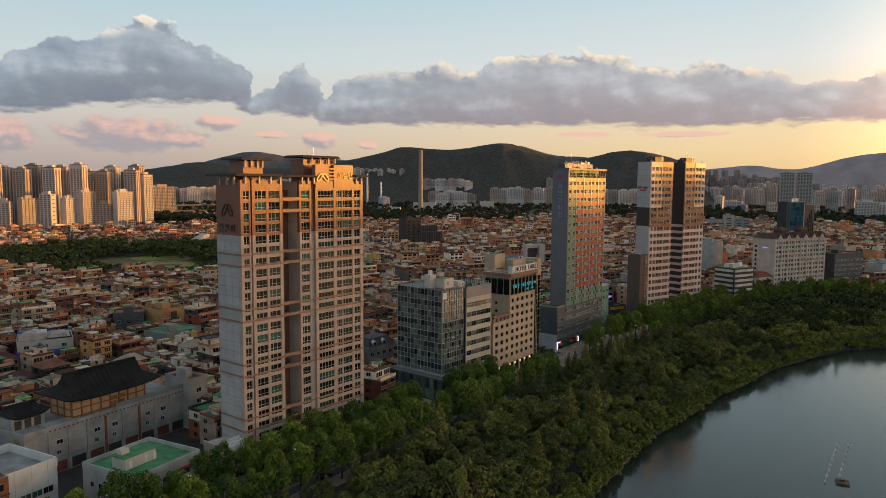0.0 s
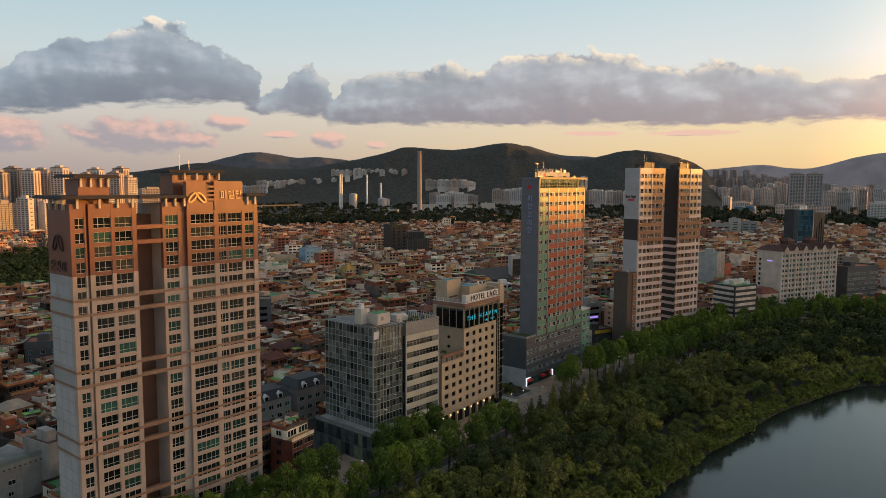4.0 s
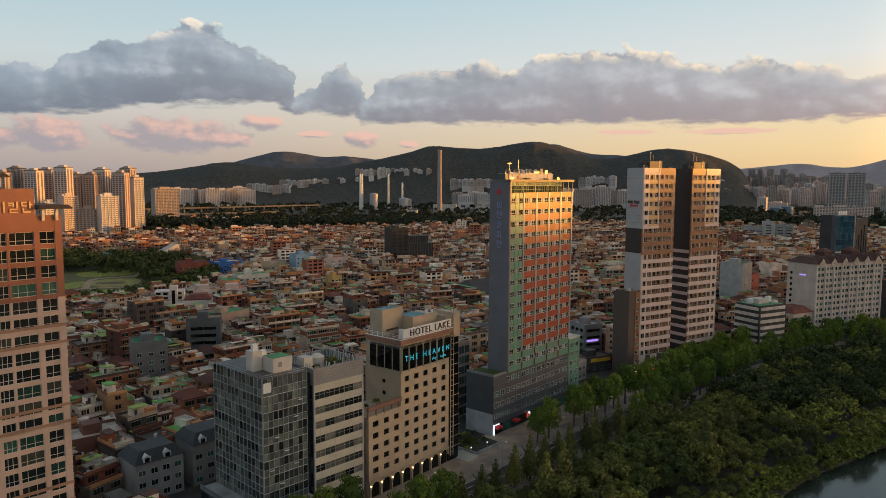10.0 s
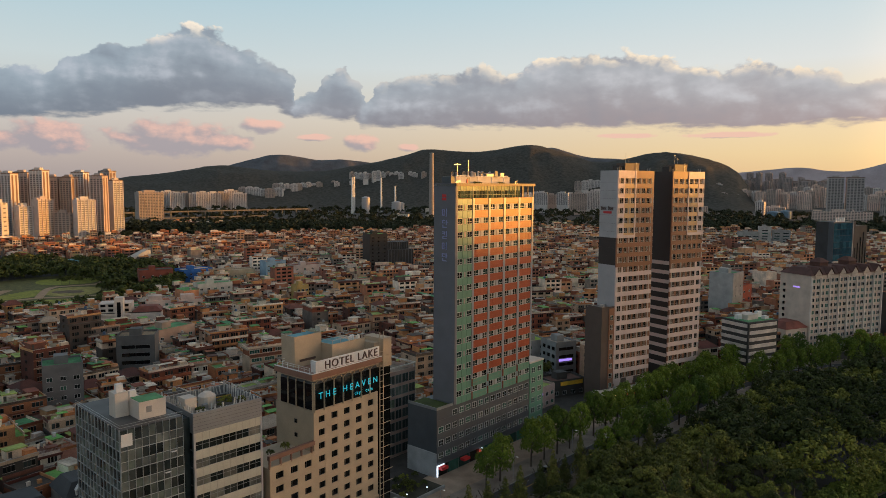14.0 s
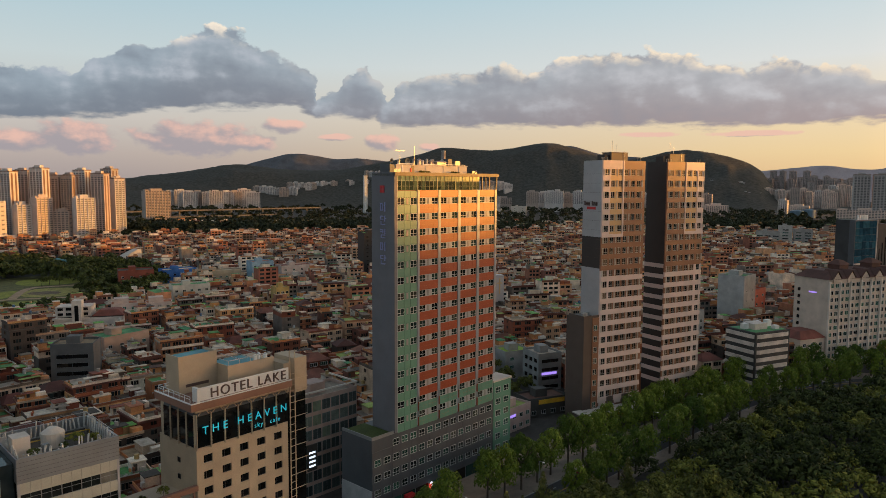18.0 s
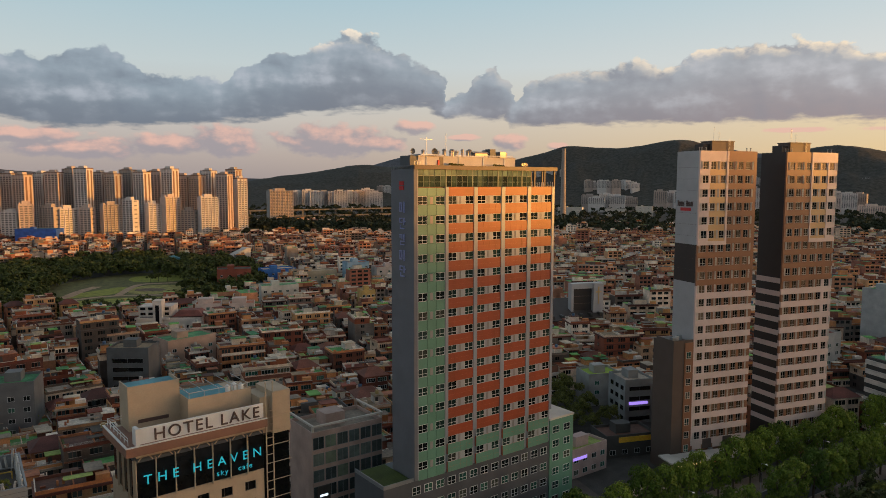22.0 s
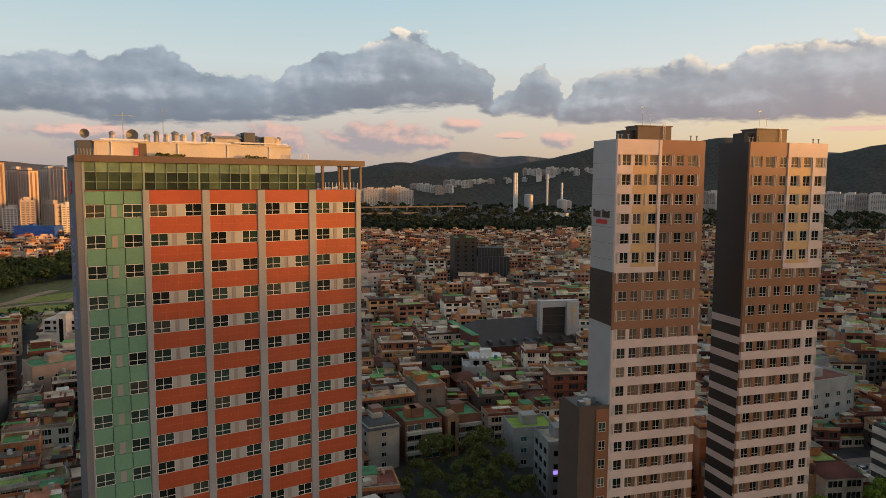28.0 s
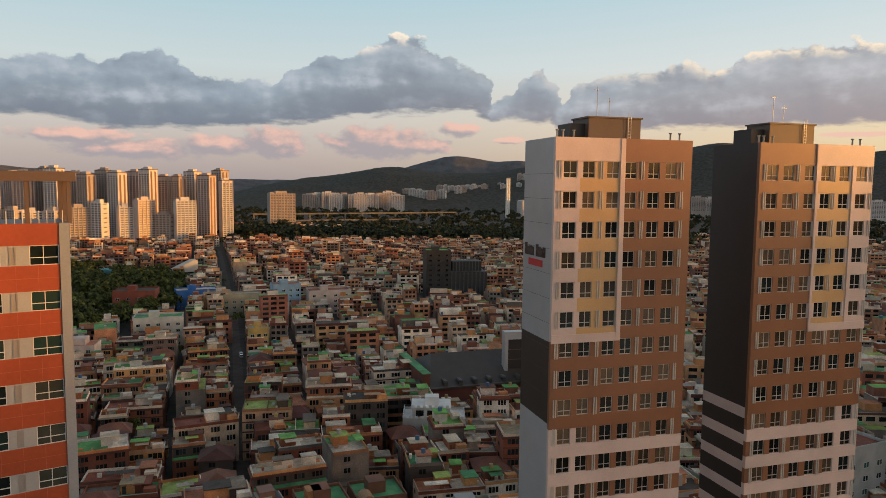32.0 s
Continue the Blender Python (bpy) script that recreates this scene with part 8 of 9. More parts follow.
    for q in range(8):
        pbox("crossing_stripe", garden, ROAD_WHITE, -1.0 + 1.1 * q, -0.4 + 1.1 * q, 2.5, 6.0, 0.13, 0.14)
    for x, y in ((7.0, 12.0), (14.0, 11.0), (10.0, 18.0)):
        gl = empty("garden_lamp", *(garden.matrix_basis @ Vector((x, y, 0.5))), 0, "small globe garden lamp", "lamp", "garden lamps")
        link("post", Solid().tube(0, 0, 0, 1.2, 0.06, sides=6).mesh("post", STEEL), gl)
        link("globe", Solid().tube(0, 0, 1.2, 1.35, 0.12, 0.22, 10).tube(0, 0, 1.35, 1.5, 0.22, 0.2, 10).tube(0, 0, 1.5, 1.6, 0.2, 0.06, 10).mesh("globe", COOL_LIGHT), gl)
    lot = empty("car_park", 424, 268, 0, -6, "brown paved car park between buildings", "car park")
    pbox("paving", lot, PAVING, 0, 30, 0, 22, 0, 0.12)
    for q in range(10):
        pbox("bay_line", lot, ROAD_WHITE, 1 + 2.8 * q, 1.12 + 2.8 * q, 12, 17, 0.12, 0.13)
    court = empty("car_park", 122, 209, 0, 12, "asphalt car park behind the apartment tower", "car park")
    pbox("asphalt", court, ASPHALT, 0, 28, 0, 28, 0, 0.1)
    for q in range(8):
        pbox("bay_line", court, ROAD_WHITE, 4 + 2.7 * q, 4.12 + 2.7 * q, 22, 27, 0.1, 0.11)
    pbox("pool_cover", court, TEAL_ROOF, 2.0, 8.0, 10, 15, 0.1, 0.5)
    pbox("low_wall", court, CONCRETE, 0, 14, 6.0, 6.3, 0.1, 1.4)
    slate = mat("dark_slate_mansard", (0.045, 0.045, 0.048), 0.7, vary=0.15, stain=0.2, bump=0.3)
    for x, y, w, h in ((133.0, 240.0, 13, 10.5), (148.5, 243.5, 14, 11.5)):
        g = block("mansard_house", x, y, 12, w, 11, h, pal("mid_grey_render", (0.34, 0.31, 0.285)), "grey rendered house with a dark slate mansard roof", "house", floor=3.3, bay=3.2, group="mansard houses", parapet=0.3)
        link("mansard_roof", Solid().taper(-0.4, w + 0.4, -0.4, 11.4, h + 0.3, h + 3.2, 2.2).mesh("mansard_roof", slate), g)
        for q in range(2):
            link("dormer", Solid().prism([(2 + 5.5 * q, h + 0.3), (4 + 5.5 * q, h + 0.3), (4 + 5.5 * q, h + 1.8), (3 + 5.5 * q, h + 2.7), (2 + 5.5 * q, h + 1.8)], -0.2, 3).mesh("dormer", WHITE_PAINT), g)
            pbox("dormer_window", g, BLACK_GLASS, 2.4 + 5.5 * q, 3.6 + 5.5 * q, -0.26, -0.2, h + 0.6, h + 1.7)
    clinic = block("clinic", 232, 247, 14, 18, 12, 26.5, pal("pinkish_facade", (0.42, 0.30, 0.25)), "pinkish framed glass clinic behind the hotel", "building", floor=3.75, bay=3, win=(2.7, 2.8), frame_m=GREY_FRAME, pane_m=CURTAIN_GLASS)
    pbox("sign_panel", clinic, DARK_FRAME, 1.0, 4.0, -0.6, -0.2, 8, 15)
    for q in range(4):
        pbox("lit_line", clinic, COOL_LIGHT, 1.4, 3.4, -0.64, -0.6, 9.0 + 1.2 * q, 9.5 + 1.2 * q)
    for x in (0, 17.6):
        pbox("roof_frame", clinic, CREAM, x, x + 0.4, 0, 12, 28.6, 29.0)
        pbox("frame_leg", clinic, CREAM, x, x + 0.4, 0, 0.4, 27.4, 28.6)
    pbox("roof_frame", clinic, CREAM, 0, 18, -0.4, 0, 28.6, 29.0)
    block("grey_apartments", 152, 344, -4, 13, 13, 20, pal("dark_grey_plaster", (0.15, 0.15, 0.15)), "dark grey apartment house", "building", bay=3.5)
    block("office_block", 548, 238, -12, 32, 14, 27, pal("dark_clad", (0.08, 0.085, 0.09)), "dark office block with white floor bands", "office block", frame_m=WHITE_FRAME, pane_m=CURTAIN_GLASS, bay=2.6)
    block("low_office", 602, 226, -14, 40, 14, 17, pal("white_office", (0.5, 0.5, 0.48)), "low white office building", "office block", bay=2.6)
    block("tan_building", 584, 246, -12, 12, 12, 30, pal("tan_clad", (0.42, 0.34, 0.26)), "tan narrow office block", "office block", bay=4)
    stone = pal("charcoal_speckled_stone", (0.045, 0.044, 0.045))
    gt = empty("glass_hotel_tower", 527, 265.5, 0, -3, "dark stone tower with a blue glass corner", "hotel")
    pbox("stone_body", gt, stone, 0, 27, 0, 7, 0, 66)
    pbox("stone_wing", gt, stone, 27, 45, 3, 10, 0, 63)
    pbox("stone_body", gt, stone, 0, 19, -3, 0, 0, 44)
    BLUE_GLASS = glass("blue_curtain_glass", [(0.02, 0.07, 0.11), (0.03, 0.10, 0.14), (0.015, 0.05, 0.08)], 0.06)
    for f in range(6):
        for q in range(6):
            pbox("glass_panel", gt, BLUE_GLASS, 0.5 + 3.0 * q, 3.4 + 3.0 * q, -3.1, -2.9, 44.5 + 3.5 * f, 47.9 + 3.5 * f)
    pbox("glass_body", gt, SLATE, 0, 19, -2.9, 0, 44, 66)
    pbox("frame_edge", gt, NP_GREY, -0.2, 19.2, -3.3, -2.9, 43.6, 44.3)
    pbox("frame_edge", gt, NP_GREY, 18.6, 19.2, -3.3, -2.9, 44.3, 66)
    for q in range(5):
        pbox("sign_bar", gt, WHITE_PAINT, 0.6 + 1.9 * q, 2.0 + 1.9 * q, -3.4, -3.1, 66.2, 68.6)
    for q in range(9):
        pbox("slit_window", gt, BLACK_GLASS, 21 + 2.8 * q, 22.0 + 2.8 * q, (-0.06 if 21 + 2.8 * q < 26 else 2.94), (0.0 if 21 + 2.8 * q < 26 else 3.0), 30 + 5 * (q % 3), 50 + 3 * (q % 4))
    block("cube_building", 519, 317, 12, 16, 15, 31.5, pal("pale_grey_panel_wall", (0.40, 0.385, 0.37)), "pale grey cube-shaped building with small windows", "building", floor=5.5, bay=5.5, win=(1.4, 1.2))
    block("red_roofed_store", 541, 329, 8, 22, 16, 20, pal("orange_red_panels", (0.48, 0.10, 0.05)), "low store clad in orange-red panels", "store", floor=5, bay=6, roof=TERRACOTTA)
    for x, y, w, h, c in ((1008, 636, 28, 22, (0.33, 0.32, 0.30)), (1036, 622, 16, 29, (0.42, 0.40, 0.37)), (1054, 612, 22, 24, (0.30, 0.29, 0.28)), (930, 655, 32, 13, (0.40, 0.36, 0.31))):
        block("school_wing", x, y, -55, w, 18, h, pal(f"school_plaster_{x}", c), "grey school building among the houses", "building", floor=3.8, bay=8.8, win=(7.2, 1.6), group="school wings")
    s = block("small_shop", 306.5, 258.4, 14, 14.5, 7, 7.5, pal("pink_shop_paint", (0.45, 0.33, 0.30)), "small pink shop beside the street", "shop", bay=3)
    pbox("lit_sign", s, VIOLET_LIGHT, 0.5, 6, -0.2, -0.1, 5.2, 6.0)
    s = block("restaurant", 324.5, 267.5, -7, 16.5, 10, 6, pal("dark_shop_wall", (0.06, 0.055, 0.05)), "dark low restaurant with a yellow sign", "restaurant", bay=4)
    pbox("sign", s, mat("yellow_sign_face", (0.75, 0.42, 0.04), 0.5), 4, 15, -0.3, -0.1, 4.6, 6.2)
    block("charcoal_walk_up", 80.5, 374, -18, 14, 13, 12.5, pal("charcoal_plaster", (0.09, 0.09, 0.095)), "charcoal and white walk-up block", "building", bay=3.6)
    y = block("orange_walk_up", 100, 364, 20, 16, 14, 13.5, pal("orange_plaster", (0.46, 0.25, 0.10)), "orange plastered block with a black stair bay", "building", bay=4)
    pbox("stair_bay", y, DARK_FRAME, 6.5, 9.5, -0.5, 0.0, 0, 12.5)
    block("rough_grey_block", 91, 322, 25, 20, 14, 10, pal("rough_grey_brick", (0.26, 0.24, 0.22)), "grey brick block with a green coated roof", "building", bay=5, roof=GREEN_ROOF)
    g = block("granite_office", 183, 386, -20, 15.5, 12, 19.5, pal("grey_granite", (0.11, 0.11, 0.11)), "dark granite office with ribbon windows", "office block", floor=3.4, bay=14, win=(11.5, 1.7), frame_m=GREY_FRAME, pane_m=BLACK_GLASS)
    for f in range(5):
        pbox("ribbon_window", g, BLACK_GLASS, -0.05, 0.0, 2.5, 10.2, 0.9 + 3.4 * f, 2.6 + 3.4 * f)
    pk = block("pink_apartments", 191, 492, -18, 33, 15, 11.5, pal("pale_pink_stucco", (0.66, 0.56, 0.48)), "pale stepped apartment house with balcony bands", "building", floor=2.9, bay=8, win=(6.6, 1.4), frame_m=DARK_FRAME, pane_m=BLACK_GLASS, parapet=0.7)
    pbox("upper_storeys", pk, pal("pale_pink_stucco", (0.66, 0.56, 0.48)), 0.0, 17, 3.5, 15, 12.2, 17.6)
    for f in range(4):
        pbox("balcony_band", pk, pal("pale_pink_stucco", (0.66, 0.56, 0.48)), -0.4, 17, -1.2, 0.0, 2.6 + 2.9 * f, 3.7 + 2.9 * f)
    for f in range(2):
        for q in range(4):
            pbox("upper_window", pk, BLACK_GLASS, 1.0 + 4 * q, 3.6 + 4 * q, 3.42, 3.5, 13.0 + 2.7 * f, 14.4 + 2.7 * f)
    pbox("stair_tower", pk, pal("pale_pink_stucco", (0.66, 0.56, 0.48)), 9, 13.5, -1.6, 4.5, 0, 21.5)
    pbox("stair_window", pk, BLACK_GLASS, 10.3, 12.2, -1.66, -1.6, 2, 19)
    link("tiled_roof", Solid().taper(17.5, 33.4, 2, 15.2, 12.4, 15.2, 3.2).mesh("tiled_roof", TERRACOTTA), pk)
    block("brick_hall", 244, 652, -6, 25, 18, 16, pal("red_brick_hall", (0.22, 0.055, 0.032)), "red brick hall beside the park", "building", floor=5, bay=6)
    block("pale_flats", 264, 559, 0, 24, 13, 15, pal("greenish_white_plaster", (0.50, 0.48, 0.42)), "pale four-storey flats with a green roof", "building", floor=3.4, bay=4.5, roof=GREEN_ROOF)
    for x, y in ((221, 514), (239, 509)):
        tw = block("twin_house", x, y, -8, 14, 11, 13.5, pal("rosy_white_plaster", (0.58, 0.46, 0.40)), "rosy white house with a brown roof edge", "house", floor=3.2, bay=4.5, group="twin houses", parapet=0.5)
        pbox("balcony", tw, TRIM, 0.5, 13.5, -1.1, 0.0, 9.4, 10.3)
        pbox("roof_room", tw, pal("rosy_white_plaster", (0.58, 0.46, 0.40)), 1.5, 9.5, 3, 10, 13.6, 16.4)
    sl = empty("slant_roofed_hall", 268, 841, 0, 15, "white hall with a single slanting roof", "hall")
    link("body", Solid().prism([(0, 0), (26, 0), (26, 15), (22, 15), (0, 5)], 0, 12).mesh("body", CREAM), sl)
    pbox("window_strip", sl, BLACK_GLASS, 3, 23, -0.06, 0.0, 3.0, 4.6)
    block("beige_walk_up", 205, 411, 25, 22, 14, 15, pal("rosy_beige_stucco", (0.42, 0.29, 0.22)), "rosy beige walk-up block with a planted roof", "building", floor=3.2, bay=5, roof=GREEN_ROOF)
    villa_m = pal("pale_grey_paint_wall", (0.55, 0.50, 0.46))
    villa = block("white_villa", 358, 382, -18, 20, 12, 10.5, villa_m, "pale stepped apartment house with notched white parapets", "building", floor=3.2, bay=4.5, roof=WHITE_PAINT)
    pbox("upper_storey", villa, villa_m, 3.0, 15.0, 2.5, 11.5, 10.6, 14.0)
    pbox("terrace_slab", villa, WHITE_PAINT, 2.6, 15.4, 2.1, 11.9, 14.0, 14.25)
    pbox("roof_room", villa, WHITE_PAINT, 7.0, 11.5, 5.0, 9.0, 14.25, 16.8)
    for q in range(11):
        pbox("merlon", villa, WHITE_PAINT, 0.1 + 1.85 * q, 1.1 + 1.85 * q, -0.05, 0.3, 11.4, 12.1)
        if q < 7:
            pbox("merlon", villa, WHITE_PAINT, 2.7 + 1.85 * q, 3.7 + 1.85 * q, 2.05, 2.4, 14.25, 15.0)
            pbox("merlon", villa, WHITE_PAINT, -0.05, 0.3, 0.3 + 1.8 * q, 1.3 + 1.8 * q if q < 6 else 11.9, 11.4, 12.1)
    for q in range(3):
        pbox("terrace_window", villa, BLACK_GLASS, 4.2 + 3.6 * q, 6.6 + 3.6 * q, 2.44, 2.5, 11.2, 13.2)
    for x, y, w, d, h, c in ((120, 262, 15, 12, 12.5, (0.17, 0.065, 0.042)), (133, 231, 10, 12, 13, (0.24, 0.23, 0.22)), (235, 300, 20, 12, 13, (0.13, 0.12, 0.11)), (445, 300, 20, 14, 20, (0.42, 0.40, 0.37)), (470, 330, 16, 14, 17, (0.36, 0.36, 0.35)), (395, 300, 18, 12, 15, (0.30, 0.29, 0.28))):
        if not any(quad_hit(x + w / 2, y + d / 2, *lot) for lot in LOTS):
            block("walk_up_block", x, y, 5, w, d, h, pal(f"plaster_{x}", c), "plain plastered walk-up block with a flat roof", "building", group="walk-up blocks")


def far_tower(x, y, turn, w, d, h, wall, m_win, trim_m=None, base=0.0):
    """A distant apartment slab: body, darker window strips between pale ribs, stair head."""
    trim_m = trim_m or mat("brown_tower_trim", (0.20, 0.12, 0.085), 0.8, vary=0.05, stain=0.1)
    t = empty("apartment_slab", x, y, base, turn, "distant pale apartment tower with dark window strips", "apartment tower", "distant apartment towers")
    link("body", Solid().box(-w / 2, w / 2, -d / 2, d / 2, -base - 5 if base else 0, h).box(-w / 4, w / 5, -d / 4, d / 4, h, h + 4.5).box(-w / 2 + 1, -w / 3, -d / 4, d / 4, h, h + 2.5).mesh("body", wall), t)
    s = Solid()
    n = max(2, int(w / 5))
    if h > 85:        # window grids on the broad side, a dark stair strip on the narrow one
        for i in range(n):
            for f in range(int(h / 3) - 1):
                z, xa = 1.5 + 3 * f, -w / 2 + (i + 0.2) * w / n
                q = len(s.v)
                s.v += [(xa, -d / 2 - 0.12, z), (xa + 0.6 * w / n, -d / 2 - 0.12, z), (xa + 0.6 * w / n, -d / 2 - 0.12, z + 1.7), (xa, -d / 2 - 0.12, z + 1.7)]
                s.f.append((q, q + 1, q + 2, q + 3))
                s.i.append(0)
        s.box(w / 2, w / 2 + 0.2, -d * 0.36, -d * 0.16, 0, h - 2, 2)
        s.box(w / 2, w / 2 + 0.2, d * 0.12, d * 0.30, 0, h - 2, 2)
        s.box(-w / 2 - 0.5, w / 2 + 0.5, -d / 2 - 0.5, d / 2 + 0.5, h, h + 1.2, 2)
    for i in range(n if h <= 85 else 0):
        for f in range(int(h / 3)):
            z = 1.2 + 3 * f
            q, xa, xb = len(s.v), -w / 2 + (i + 0.2) * w / n, -w / 2 + (i + 0.8) * w / n
            s.v += [(xa, -d / 2 - 0.12, z), (xb, -d / 2 - 0.12, z), (xb, -d / 2 - 0.12, z + 1.5), (xa, -d / 2 - 0.12, z + 1.5)]
            s.f.append((q, q + 1, q + 2, q + 3))
            s.i.append(0)
            if i == 0 and not f % 2:
                s.box(w / 2, w / 2 + 0.15, -d * 0.2, d * 0.2, z, z + 1.5)
    for i in range(n + 1):
        s.box(-w / 2 + i * w / n - 0.4, -w / 2 + i * w / n + 0.4, -d / 2 - 0.7, -d / 2, 0, h + 0.5, 1)
    wo = link("windows", s.mesh("windows", m_win, wall, trim_m), t)
    wo["kind"] = "stuff"


def far_city():
    r = random.Random(5)
    tan = mat("tan_tower_paint", (0.42, 0.345, 0.30), 0.8, vary=0.05, stain=0.1)
    white = mat("white_tower_paint", (0.61, 0.56, 0.53), 0.8, vary=0.05, stain=0.1)
    grey = mat("grey_tower_paint", (0.42, 0.38, 0.36), 0.8, vary=0.05, stain=0.1)
    wm = mat("far_window_strip", (0.09, 0.09, 0.095), 0.4, vary=0.1, stain=0.1, bump=0)
    pinkish = mat("salmon_tower_paint", (0.54, 0.435, 0.385), 0.8, vary=0.05, stain=0.1)
    for k in range(24):
        far_tower(-125 + 19.5 * k, 1250 + 34 * (k % 2) + r.uniform(-8, 8), (-40, -34, -46, -30, -42, -36, -50)[k % 7] + r.uniform(-5, 5), 20, 15, 100 + r.uniform(-8, 6), (white, pinkish, tan, white, pinkish, grey, tan, white, pinkish)[k % 9], wm)
    far_tower(330, 1262, 20, 16, 14, 88, white, wm)
    for k, x in enumerate((-70, -40, -12, 20, 44, 66, 92, 118, 142, 168, 226, 250, 276)):
        far_tower(x + r.uniform(-6, 6), 1196 + r.uniform(-14, 8), (22, -38, 30, -30)[k % 4] + r.uniform(-6, 6), r.uniform(15, 26), 13, r.uniform(34, 62), (white, pinkish, tan)[k % 3], wm)
    far_tower(200, 1190, 25, 18, 14, 52, white, wm)
    far_tower(440, 1560, 10, 48, 22, 66, tan, wm)
    block("cobalt_hall", 36, 1137, -20, 52, 20, 22, BLUE_SHEET, "large hall clad in cobalt blue sheets", "hall", floor=8, bay=20)
    # rows of white slabs at the foot of the hills and up their slopes: azimuths, count, distance, foot, height, width
    for a0, a1, n, rad, z0, h, w in ((77.6, 71.2, 11, 2420, 4, 52, 42), (71.0, 68.3, 6, 2750, 26, 40, 34), (68.4, 65.1, 9, 2900, 50, 34, 26), (64.2, 62.6, 4, 2950, 66, 24, 20), (62.6, 57.0, 17, 2940, 104, 26, 20), (54.9, 51.4, 8, 2750, 64, 22, 30),
                                     (54.5, 51.6, 5, 2180, 22, 24, 44), (49.5, 45.2, 7, 2250, 24, 36, 34), (44.8, 43.0, 3, 2150, 14, 52, 46), (44.7, 42.3, 6, 2800, 66, 34, 26), (42.4, 36.8, 9, 2300, 16, 42, 36), (40, 33.5, 12, 2850, 20, 40, 34)):
        for k in range(n):
            a = a0 + (a1 - a0) * (k + r.uniform(-0.25, 0.25)) / max(1, n - 1)
            q = rad + r.uniform(-50, 50)
            far_tower(91 + q * math.cos(radians(a)), 42 + q * math.sin(radians(a)), a - 90 + r.uniform(-24, 30), w, 13, h + r.uniform(-6, 5), white if k % 4 else tan, wm, base=z0)
    # the crowded high-rises under the sunset: a grey cluster, a long pale band before it, single blocks in front
    # Both tower tones are lightened, with far haze put into the colour.
    dusk = mat("hazed_grey_brown_tower", (0.46, 0.38, 0.35), 0.8, vary=0.05, stain=0.1)
    pink = mat("hazed_pinkish_slab", (0.72, 0.55, 0.46), 0.8, vary=0.05, stain=0.1)

    def toward(a, rad):
        return 91 + rad * math.cos(radians(a)), 42 + rad * math.sin(radians(a))

    for k in range(26):
        a, rad = 32.9 - 5.6 * (k + r.uniform(-0.4, 0.4)) / 25, r.uniform(3500, 3750)
        far_tower(*toward(a, rad), a - 90 + r.uniform(-35, 35), r.uniform(20, 30), 16, (142 if k in (2, 5, 8, 12) else r.uniform(96, 122)), dusk, wm)
    for a0, a1, n, rad, h in ((34.0, 28.4, 18, 2950, 64), (26.0, 19.5, 16, 2900, 62), (37.3, 34.6, 7, 2900, 96), (29.5, 27.4, 6, 3150, 82), (25.6, 19.0, 11, 3300, 76)):
        for k in range(n):
            a, q = a0 + (a1 - a0) * (k + r.uniform(-0.3, 0.3)) / (n - 1), rad + r.uniform(-60, 60)
            far_tower(*toward(a, q), a - 90 + r.uniform(-30, 30), r.uniform(22, 32), 14, h + r.uniform(-9, 6), (pink, tan, white, pink)[k % 4], wm)
    for a, w in ((26.8, 27), (25.7, 29)):
        far_tower(1750 * math.cos(radians(a)), 1750 * math.sin(radians(a)), a - 84, w, 22, 102, grey, wm)
    far_tower(1561, 773, -63.5, 104, 14, 36, pink, wm)
    for a, rad, w, h, m in ((23.8, 2150, 30, 58, grey), (22.6, 2180, 18, 66, tan), (31.6, 2300, 24, 40, white), (30.6, 2250, 50, 26, pink), (21.5, 1500, 40, 46, white), (20.4, 1560, 34, 40, white), (36.0, 2200, 60, 26, pink)):
        far_tower(*toward(a, rad), a - 90 + r.uniform(-20, 20), w, 16, h, m, wm)
    # power plant: chimney, two stacks, tanks
    ch = empty("chimney", 1075, 1503, 0, 0, "tall slender concrete chimney", "chimney")
    link("shaft", Solid().tube(0, 0, 0, 160, 6.5, 4.6, 20).mesh("shaft", mat("chimney_concrete", (0.36, 0.30, 0.26), 0.85, vary=0.06, stain=0.15)), ch)
    link("rim", Solid().tube(0, 0, 158, 160.5, 5.2, 5.2, 20).mesh("rim", CONCRETE), ch)
    for x, y, h in ((1052, 1880, 104), (1060, 1884, 104), (1185, 1950, 104), (1205, 1900, 78)):
        st = empty("smoke_stack", x, y, 0, 0, "white plant smoke stack", "chimney", "plant smoke stacks")
        link("shaft", Solid().tube(0, 0, 0, h, 3.4, 2.8, 14).mesh("shaft", WHITE_PAINT), st)
        link("rim", Solid().tube(0, 0, h, h + 1.5, 3.2, 3.2, 14).mesh("rim", CONCRETE), st)
    for x, y, rr, h in ((1085, 1860, 12, 36), (1180, 1850, 14, 22), (1215, 1880, 9, 18), (1840, 1081, 15, 19), (1925, 1100, 15, 19)):
        tk = empty("storage_tank", x, y, 10 if y > 1500 else 0, 0, "round pale storage tank", "tank", "storage tanks")
        tank_m = NP_GREY if y > 1500 else mat("blue_grey_tank_paint", (0.12, 0.19, 0.25), 0.6, vary=0.06, stain=0.15)
        link("shell", Solid().tube(0, 0, -10 if y > 1500 else 0, h, rr, rr, 24).mesh("shell", tank_m), tk)
        link("dome", Solid().tube(0, 0, h, h + 3, rr, rr * 0.3, 24).mesh("dome", tank_m), tk)
    for x, y, w, h in ((1120, 1600, 60, 22), (1230, 1560, 50, 18), (1300, 1530, 40, 24), (960, 1500, 40, 14)):
        block("plant_hall", x, y, -40, w, 24, h, CREAM, "pale windowless hall of the plant", "building", floor=6, bay=18, group="plant halls")
